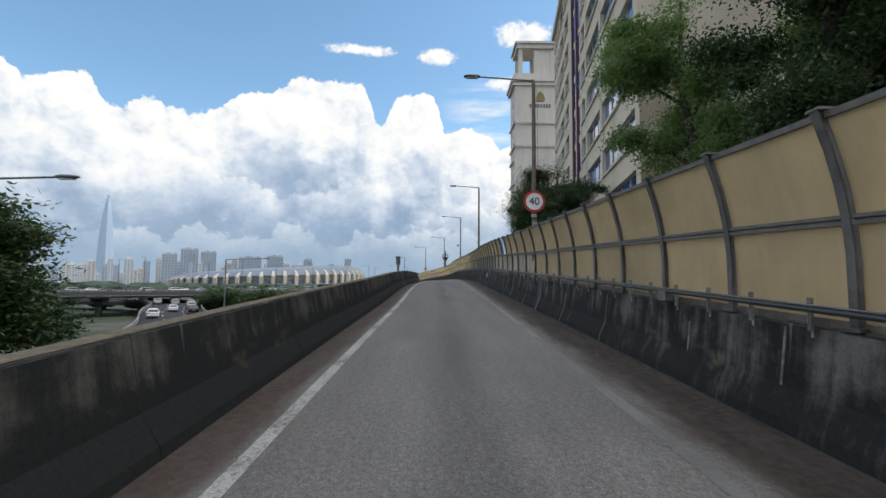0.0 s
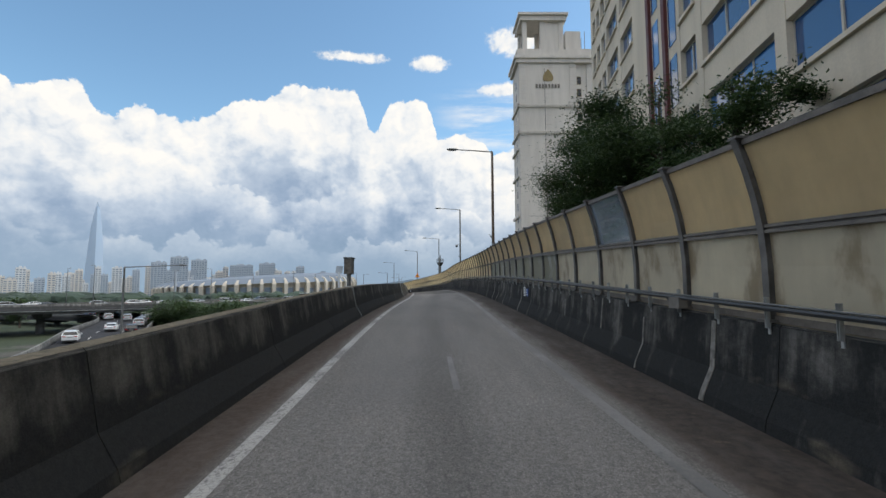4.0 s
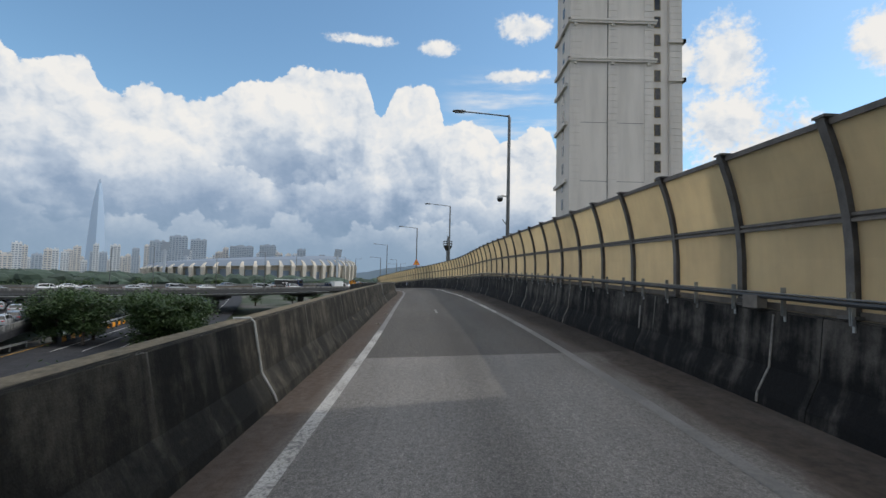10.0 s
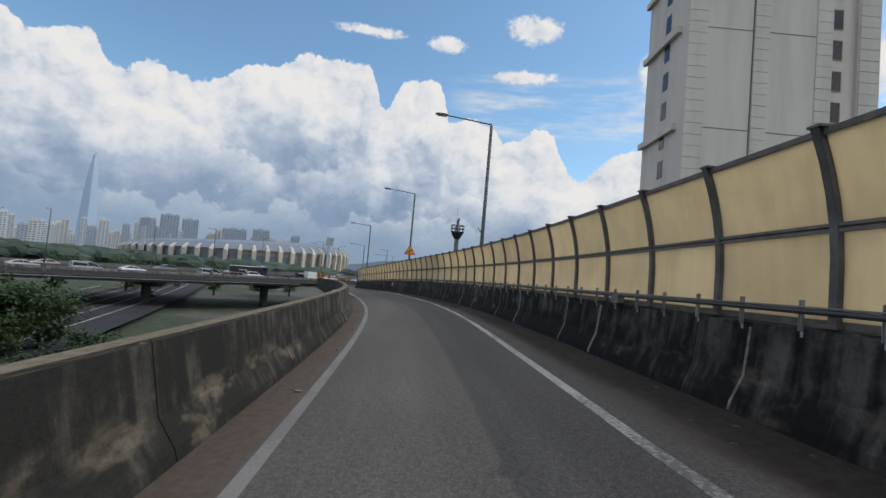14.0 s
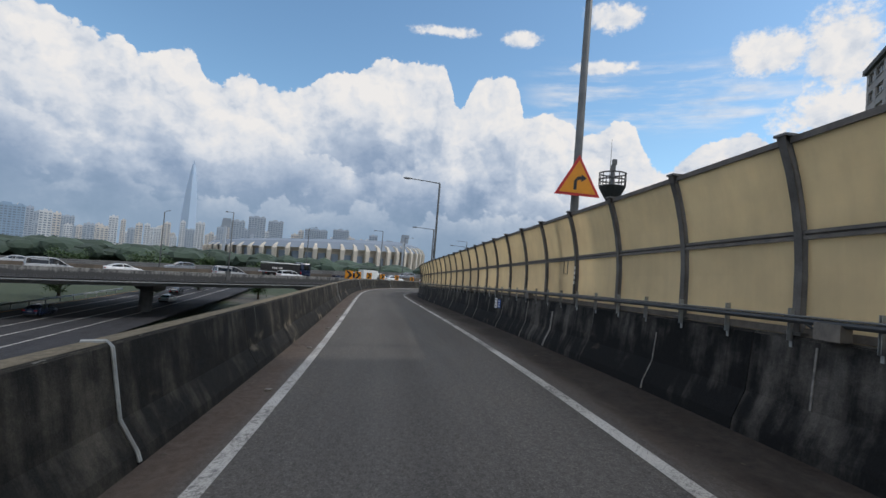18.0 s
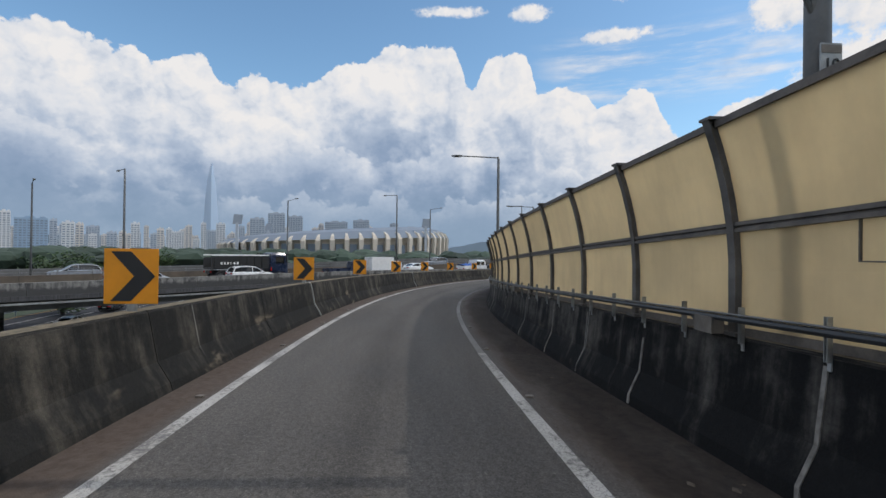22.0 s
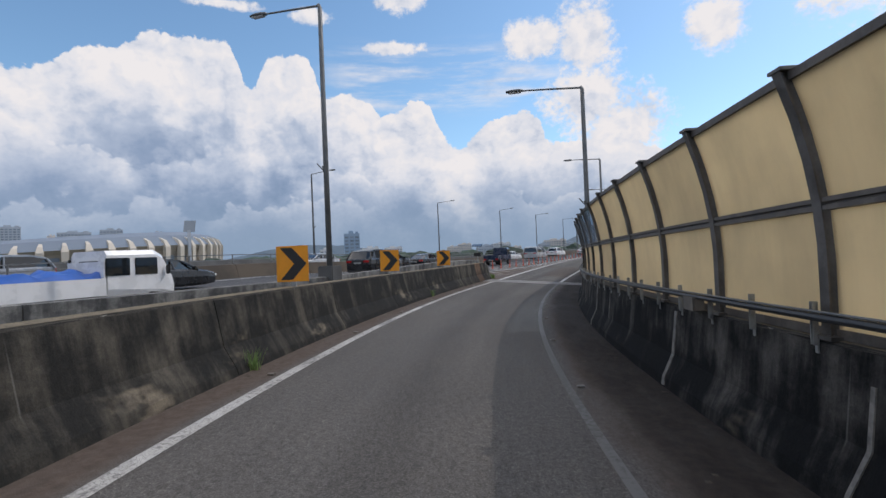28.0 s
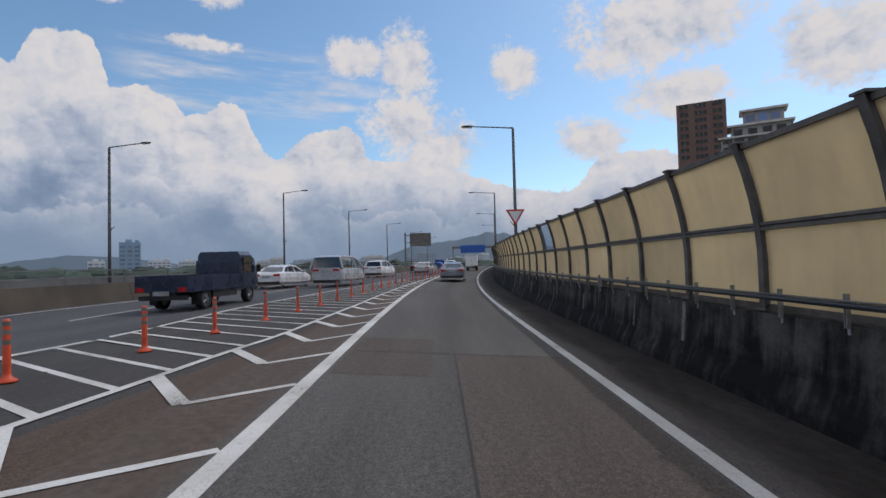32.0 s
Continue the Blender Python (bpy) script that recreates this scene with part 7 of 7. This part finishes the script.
    for k in (-1, 1):
        for lo, hi, r in (((k * (w0 + 0.20), y0, z_b + 0.02), (k * (w1 + 0.05), y1, zt1 - 0.05), 0.06),
                          ((k * (w2 + 0.05), y2, zt2 - 0.05), (k * (w3 + 0.20), y3, z_b + 0.02), 0.045),
                          ((k * (W - 0.10), -0.15, z_b), (k * (tops[0][1] + 0.055), -0.22, H - 0.08), 0.04)):
            bm = bmesh.new()
            tube(bm, [lo, hi], r, 6)
            part("pillar", bm, colour, t)
        if kind == "van":
            bm = bmesh.new()
            box(bm, k * (W - 0.16) - 0.03, k * (W - 0.16) + 0.03, -2.3, -0.2, z_b, H - 0.12)
            part("side_panel", bm, colour, t)
    rear = body_rows[0][0]
    front = body_rows[-1][0]
    zr = body_rows[1][3]
    for k in (-1, 1):
        part("tail_lamp", boxes((k * 0.45, k * (W - 0.10), rear - 0.02, rear + 0.22, zr - 0.22, zr - 0.09), bevel=0.01), MAT["lamp_red"], t)
        part("head_lamp", boxes((k * 0.42, k * (W - 0.22), front - 0.30, front + 0.005, 0.60, 0.70), bevel=0.01), MAT["lamp_white"], t)
        part("mirror", boxes((k * (W + 0.02), k * (W + 0.2), 0.62, 0.78, z_b + 0.02, z_b + 0.17), bevel=0.03), colour, t)
        for y in wheels:
            wheel(t, k * (W - 0.085), y, r)
    part("rear_bumper", boxes((-W * 0.86, W * 0.86, rear + 0.0, rear + 0.3, 0.26, 0.46), bevel=0.03), MAT["black"], t)
    part("number_plate", boxes((-0.26, 0.26, rear - 0.03, rear + 0.05, zr - 0.30, zr - 0.19)), MAT["seal"], t)
    return t


def light_truck(m, colour, load=None, box_body=False, label="", double=False):
    """Small cab-over lorry, 5.1 m: flatbed or white box."""
    t = thing("truck", m, label=label, category="truck")
    cab_l = 2.35 if double else 1.65
    f = 2.55
    rows_c = [(f - cab_l, 0.84, 0.55, 1.95), (f - 0.75, 0.85, 0.42, 1.97), (f - 0.45, 0.85, 0.42, 1.80), (f - 0.12, 0.83, 0.42, 1.15), (f, 0.74, 0.45, 0.95)]
    part("cab", loft(bmesh.new(), [rounded(w, z0, z1, y) for y, w, z0, z1 in rows_c]), colour, t)
    part("windscreen", sheet(bmesh.new(), [(-0.68, 1.12), (0.68, 1.12), (0.60, 1.74), (-0.60, 1.74)], f - 0.30, f - 0.17), MAT["car_glass"], t)
    for k in (-1, 1):
        for i in range(2 if double else 1):
            y1 = f - 0.75 - i * 0.95
            part("side_window", boxes((k * 0.845, k * 0.872, y1 - 0.72, y1 + 0.05, 1.18, 1.72), bevel=0.01), MAT["car_glass"], t)
        part("mirror", boxes((k * 0.88, k * 1.05, f - 0.42, f - 0.36, 1.15, 1.45), bevel=0.02), MAT["black"], t)
        part("head_lamp", boxes((k * 0.45, k * 0.74, f - 0.08, f + 0.01, 0.68, 0.84)), MAT["lamp_white"], t)
        part("tail_lamp", boxes((k * 0.55, k * 0.82, -2.57, -2.50, 0.62, 0.76)), MAT["lamp_red"], t)
        for y in (-1.45, 1.72):
            wheel(t, k * 0.70, y, 0.32, 0.24)
    part("rear_window", boxes((-0.42, 0.42, f - cab_l - 0.02, f - cab_l, 1.25, 1.65)), MAT["car_glass"], t)
    back = f - cab_l - 0.06
    part("chassis", boxes((-0.42, 0.42, -2.5, back + 0.3, 0.40, 0.62)), MAT["black"], t)
    part("rear_guard", boxes((-0.78, 0.78, -2.50, -2.40, 0.36, 0.50)), MAT["black"], t)
    for k in (-1, 1):
        part("side_guard", boxes((k * 0.70, k * 0.78, -0.95, back - 0.1, 0.34, 0.58)), MAT["black"], t)
        part("mud_flap", boxes((k * 0.58, k * 0.82, -1.92, -1.90, 0.18, 0.58)), MAT["rubber"], t)
    part("number_plate", boxes((-0.26, 0.26, -2.58, -2.55, 0.50, 0.64)), MAT["seal"], t)
    if box_body:
        part("cargo_box", boxes((-0.88, 0.88, -2.55, back, 0.72, 2.45), bevel=0.03), MAT["white"], t, "white cargo box")
        part("door_seam", boxes((-0.012, 0.012, -2.57, -2.55, 0.8, 2.4), (-0.8, 0.8, -2.565, -2.55, 2.3, 2.33)), MAT["box"], t)
    else:
        part("bed_floor", boxes((-0.84, 0.84, -2.52, back, 0.66, 0.74)), colour, t)
        part("bed_side", boxes((-0.86, -0.82, -2.52, back, 0.60, 1.12)), colour, t)
        part("bed_side", boxes((0.82, 0.86, -2.52, back, 0.60, 1.12)), colour, t)
        part("tailgate", boxes((-0.86, 0.86, -2.56, -2.52, 0.60, 1.12)), colour, t)
        part("tailgate_rib", boxes((-0.8, 0.8, -2.575, -2.56, 0.84, 0.88)), colour, t)
        part("headboard", boxes((-0.84, 0.84, back - 0.05, back, 0.74, 1.62)), colour, t)
        if load:
            bm = bmesh.new()
            bmesh.ops.create_grid(bm, x_segments=10, y_segments=14, size=1, matrix=Matrix.Translation((0, (back - 2.5) / 2, 1.1)) @ Matrix.Diagonal((0.82, (back + 2.5) / 2 - 0.05, 1, 1)))
            for v in bm.verts:
                v.co.z += 0.28 * noise.noise(v.co * 1.9) + (0.18 if abs(v.co.x) < 0.7 else -0.3)
            part("tarpaulin", bm, MAT["blue"], t, "crumpled blue tarpaulin over the load", smooth=True)
    return t


def dump_truck(m):
    t = thing("dump_truck", m, label="large black dump truck with a dark cab and four axles", category="truck")
    dark, black = paint("navy", (0.014, 0.024, 0.055)), MAT["black"]
    part("cab", loft(bmesh.new(), [rounded(w, z0, z1, y) for y, w, z0, z1 in ((2.2, 1.2, 0.9, 2.95), (2.9, 1.24, 0.6, 3.05), (3.9, 1.24, 0.5, 3.0), (4.15, 1.2, 0.5, 2.2), (4.25, 1.15, 0.55, 1.5))]), dark, t)
    part("windscreen", sheet(bmesh.new(), [(-1.05, 1.75), (1.05, 1.75), (1.0, 2.65), (-1.0, 2.65)], 4.02, 4.14), MAT["car_glass"], t)
    part("sun_visor", boxes((-1.15, 1.15, 3.9, 4.4, 2.78, 2.9), bevel=0.03), black, t)
    for k in (-1, 1):
        part("side_window", boxes((k * 1.22, k * 1.262, 2.75, 3.75, 1.8, 2.6), bevel=0.02), MAT["car_glass"], t)
        part("mirror", boxes((k * 1.3, k * 1.55, 3.9, 4.0, 1.9, 2.6), bevel=0.03), black, t)
        part("head_lamp", boxes((k * 0.7, k * 1.12, 4.18, 4.27, 0.75, 0.95)), MAT["lamp_white"], t)
        part("marker_lamp", boxes((k * 1.2, k * 1.26, 2.15, 2.28, 1.0, 1.4)), MAT["lamp_red"], t)
        for y in (3.3, 1.4, -2.0, -3.35):
            wheel(t, k * 1.05, y, 0.52, 0.34)
        part("fuel_tank", boxes((k * 0.75, k * 1.15, -0.6, 0.5, 0.55, 1.1), bevel=0.06), MAT["galv"], t)
        part("tail_lamp", boxes((k * 0.8, k * 1.1, -4.32, -4.27, 0.9, 1.05)), MAT["lamp_red"], t)
    part("chassis", boxes((-0.5, 0.5, -4.3, 2.4, 0.75, 1.1)), black, t)
    bm = bmesh.new()
    loft(bm, [[(-1.22, y, 1.25), (1.22, y, 1.25), (1.25, y, zt), (1.15, y, zt), (1.12, y, 1.4), (-1.12, y, 1.4), (-1.15, y, zt), (-1.25, y, zt)] for y, zt in ((-4.3, 2.45), (-1.0, 2.75), (1.6, 2.75), (1.95, 2.95))])
    part("tipper_body", bm, black, t)
    part("top_rim", boxes((-1.29, -1.13, -4.3, 1.9, 2.68, 2.80), (1.13, 1.29, -4.3, 1.9, 2.68, 2.80)), MAT["white"], t)
    for k in (-1, 1):
        for i in range(6):
            part("letter_bar", boxes((k * 1.235, k * 1.245, -3.4 + i * 0.34, -3.2 + i * 0.34, 1.75, 2.0)), MAT["white"], t, "white bar of the maker's lettering")
        for i in range(7):
            part("body_rib", boxes((k * 1.22, k * 1.29, -4.0 + i * 0.85, -3.92 + i * 0.85, 1.25, 2.6)), black, t)
    return t


def main_at(s, d):
    m = main.stand(s, d, 0)
    m.translation = main.place(s, d, 0.012)
    return m


def ramp_at(s, d):
    m = ramp.stand(s, d, 0)
    m.translation = ramp.place(s, d, 0.012)
    return m


WHITE, BLACK, NAVY, SILVER, GREY_BLUE = paint("white", (0.72, 0.72, 0.71)), paint("black", (0.012, 0.013, 0.015)), paint("navy", (0.014, 0.024, 0.055)), paint("silver", (0.40, 0.41, 0.42)), paint("slate", (0.20, 0.22, 0.245))
ROYAL = paint("royal", (0.015, 0.06, 0.24))
# on the ramp
car(ramp_at(286.0, 1.75), GREY_BLUE, "sedan", "slate grey sedan with red tail lamps driving along the ramp")
light_truck(ramp_at(326.0, 1.9), WHITE, box_body=True, label="white box truck with a plain cargo box ahead on the ramp")
# main road beside the merge
light_truck(main_at(main_s(*ramp.place(264.9, -6.8).xy), -1.8), NAVY, label="dark navy flatbed truck with an empty bed on the main road")
car(main_at(main_s(*ramp.place(279.5, -6.4).xy), -1.75), SILVER, "van", "silver van with dark rear window on the main road")
car(main_at(main_s(*ramp.place(279.0, -9.2).xy), -5.2), WHITE, "sedan", "white sedan in the far lane of the main road")
car(main_at(main_s(*ramp.place(298.0, -6.5).xy), -5.1), WHITE, "suv", "white sport utility car on the main road")
car(main_at(main_s(*ramp.place(303.0, -2.4).xy), -1.75), SILVER, "sedan", "silver sedan on the main road beyond the gore")
car(main_at(main_s(*ramp.place(316.0, -2.4).xy), -5.0), BLACK, "sedan", "black sedan on the main road far ahead")
car(main_at(main_s(*ramp.place(330.0, -2.4).xy), -1.75), WHITE, "suv", "white sport utility car far ahead on the main road")
light_truck(main_at(main_s(*ramp.place(340.0, -2.4).xy), -5.0), ROYAL, load=True, label="royal blue flatbed truck with a tarpaulin, far ahead")
car(main_at(511.4, -5.3), BLACK, "sedan", "black sedan in the far lane of the main road")
car(main_at(504.6, -5.3), BLACK, "sedan", "black sedan in slow traffic near the merge")
# main road before the merge
dump_truck(main_at(445.5, -5.2))
car(main_at(444.4, -1.7), WHITE, "suv", "white sport utility car behind the dump truck")
car(main_at(434.0, -1.8), SILVER, "van", "silver van on the elevated main road")
light_truck(main_at(456.0, -1.9), NAVY, label="navy blue flatbed truck on the elevated main road")
light_truck(main_at(461.9, -1.9), WHITE, box_body=True, label="white box truck on the elevated main road")
car(main_at(470.0, -5.3), WHITE, "sedan", "white sedan on the elevated main road")
light_truck(main_at(478.0, -1.9), WHITE, load=True, double=True, label="white crew-cab truck with a blue tarpaulin over its load")
car(main_at(484.0, -5.3), BLACK, "sedan", "black sedan on the elevated main road")
car(main_at(497.6, -1.85), BLACK, "suv", "black sport utility car with a bright window line")
rng = random.Random(33)
looks = ((WHITE, "white"), (BLACK, "black"), (SILVER, "silver"), (GREY_BLUE, "slate grey"), (NAVY, "navy"))
for i in range(15):
    s = 300 + i * 8.6 + rng.uniform(-1.5, 1.5)
    c, word = rng.choice(looks)
    kind = rng.choice(("sedan", "sedan", "suv", "van"))
    car(main_at(s, -1.8 if i % 2 else -5.3), c, kind, f"{word} {'van' if kind == 'van' else 'car'} in slow traffic on the elevated main road")
for i in range(9):
    s = 352 + i * 19 + rng.uniform(-4, 4)
    c, word = rng.choice(looks)
    m = main_at(s, -main_w(s) - 5.0) @ pose(0, 0, 0, 0, 0, 180)
    car(m, c, rng.choice(("sedan", "suv")), f"{word} car on the main road's opposite carriageway")
for i in range(12):
    s, d = 62 + i * 8.5 + rng.uniform(-2, 2), rng.choice((-3.4, 0.0, 3.4))
    c, word = rng.choice(looks)
    m = loop.stand(s, d, 0)
    m.translation = loop.place(s, d, 0.012)
    car(m, c, rng.choice(("sedan", "suv")), f"{word} car on the curved lower slip road")
for s, d in ((80, -3.9), (105, 3.0), (122, -0.5), (150, 2.9)):
    c, word = rng.choice(looks)
    m = under.stand(s, d, 0)
    m.translation = under.place(s, d, 0.262)
    car(m, c, "sedan", f"{word} sedan on the wide lower road")

# ---- trees ----
def tree(name, x, y, z0, height, radius, leaf_mat, leaves, leaf_size, seed, label, crown_from=0.3, squash=1.0, conifer=False, flat=0.6):
    """A tapered trunk with limbs, and a crown of single leaves gathered in clumps at the twig ends."""
    r = random.Random(seed)
    t = thing(name, pose(x, y, z0, 0, 0, r.uniform(0, 360)), label=label, category="tree" if height > 4 else "shrub")
    bm = bmesh.new()
    trunk = [Vector((0, 0, 0))]
    for i in range(1, 7):
        trunk.append(Vector((r.uniform(-0.12, 0.12) * i * 0.5, r.uniform(-0.12, 0.12) * i * 0.5, height * 0.88 * i / 6)))
    tube(bm, trunk, 0.028 * height + 0.04, 9, 0.03)
    tips = []
    limbs = 26 if conifer else 18
    for i in range(limbs):
        f = crown_from + (0.92 - crown_from) * (i + r.random()) / limbs
        k = min(5, int(f * 6))
        base = trunk[k].lerp(trunk[k + 1], f * 6 - k) if k < 6 else trunk[-1]
        a = r.uniform(0, 2 * math.pi)
        reach = radius * ((1.05 - f) if conifer else math.sin(math.pi * min(1, max(0.12, (f - crown_from) / (1.08 - crown_from)))) ** 0.6) * r.uniform(0.75, 1.1)
        rise = (-0.1 if conifer else 0.55) * reach * r.uniform(0.5, 1.2)
        tip = base + Vector((math.cos(a) * reach, math.sin(a) * reach, rise))
        mid = base.lerp(tip, 0.5) + Vector((0, 0, 0.10 * reach))
        tube(bm, [base, mid, tip], 0.008 * height * (1.2 - f) + 0.012, 6, 0.008)
        for _ in range(3 if conifer else 5):
            q = base.lerp(tip, r.uniform(0.35, 1.05)) + Vector((r.gauss(0, 0.16), r.gauss(0, 0.16), r.gauss(0, 0.12))) * radius
            tube(bm, [base.lerp(tip, 0.45), q], 0.012, 4, 0.004)
            tips.append(q)
        tips.append(tip)
    tips.append(trunk[-1])
    part("trunk", bm, MAT["bark"], t)
    per = max(1, leaves // len(tips))
    verts, faces = [], []
    spread = radius * (0.17 if conifer else 0.19)
    for c in tips:
        w = spread * r.uniform(0.6, 1.25)
        for _ in range(int(per * r.uniform(0.6, 1.4))):
            p = c + Vector((r.gauss(0, w), r.gauss(0, w), r.gauss(0, w * 0.55) * squash))
            n = Vector((r.gauss(0, flat), r.gauss(0, flat), 1)).normalized()
            u = n.orthogonal().normalized()
            u = (Matrix.Rotation(r.uniform(0, 6.28), 3, n) @ u)
            v = n.cross(u)
            a = leaf_size * r.uniform(0.7, 1.35)
            i = len(verts)
            verts += [p - u * a, p + v * a * 0.42 - n * a * 0.12, p + u * a, p - v * a * 0.42 - n * a * 0.12]
            faces += [(i, i + 1, i + 2), (i, i + 2, i + 3)]
    crown = link_mesh("crown", verts, faces, leaf_mat)
    child(crown, t)
    tagged(crown, kind="stuff")
    return t


G = GROUND_Z
tree("tree", 9.3, 18.6, G, 22.5, 2.5, MAT["leaf"], 120000, 0.066, 1, "bright green broadleaf tree with a dense crown above the noise wall", 0.31, flat=1.6)
tree("tree", 9.8, 12.2, G, 23.5, 2.6, MAT["leaf_dark"], 90000, 0.075, 2, "dark green tree with a heavy crown above the noise wall", 0.34, flat=1.6)
tree("tree", 13.0, 14.0, G, 23.0, 2.8, MAT["leaf"], 80000, 0.07, 3, "broadleaf tree with an uneven crown beside the flats", 0.33, flat=1.6)
tree("tree", 9.0, 4.2, G, 20.0, 2.6, MAT["leaf_dark"], 30000, 0.08, 4, "dark green tree with drooping branches above the noise wall", 0.35)
for i, (x, y, h, rad, n) in enumerate(((8.6, 43.6, 21.0, 2.7, 90000), (8.2, 39.2, 20.4, 2.7, 90000), (8.0, 34.4, 18.8, 2.4, 80000), (7.8, 30.0, 16.8, 1.7, 45000))):
    tree("tree", x, y, G, h, rad, MAT["leaf_dark"] if i % 2 == 0 else MAT["leaf_shrub"], n, 0.062, 20 + i, "dark leafy tree whose twigs reach over the noise wall", 0.50)
for i in range(4):
    tree("tree", 6.9 + (i % 2) * 0.6, 24.0 + i * 1.7, G, 11.6 + (i * 37 % 5) * 0.3, 0.7, MAT["leaf_shrub"], 8000, 0.05, 40 + i, "slender young tree with sparse twigs before the flats", 0.6)
tree("tree", -13.8, 13.2, G, 12.4, 2.3, MAT["leaf_shrub"], 90000, 0.10, 60, "leafy green tree below the ramp, its crown level with the barrier", 0.30)
tree("tree", -13.4, 8.6, G, 11.6, 2.4, MAT["leaf_shrub"], 70000, 0.11, 61, "leafy green tree below the ramp beside the barrier", 0.30)
rng = random.Random(9)
for i in range(13):
    a = rng.uniform(0, 6.28)
    x, y = -46 + 11 * math.cos(a) * rng.uniform(0.2, 1), 122 + 13 * math.sin(a) * rng.uniform(0.2, 1)
    tree("tree", x, y, G, rng.uniform(6.0, 8.2), rng.uniform(3.0, 4.2), MAT["leaf_dark"] if i % 3 else MAT["leaf_shrub"], 4200, 0.26, 70 + i, "round green tree on the ground between the lower roads", 0.25)
for i in range(16):
    x, y = rng.uniform(-34, -16), rng.uniform(40, 150)
    tree("shrub", x, y, G, rng.uniform(2.2, 3.8), rng.uniform(1.6, 2.6), MAT["leaf_dark"], 1500, 0.22, 90 + i, "dark green shrub on the ground below the ramp", 0.15)
for i in range(26):
    s = 150 + i * 14 + rng.uniform(-4, 4)
    p = main.place(s, -36 - rng.uniform(0, 14))
    tree("tree", p.x, p.y, G - 0.5, rng.uniform(7.5, 10.5), rng.uniform(2.8, 4.2), MAT["leaf_shrub"], 2600, 0.30, 120 + i, "green roadside tree beyond the main road", 0.2)
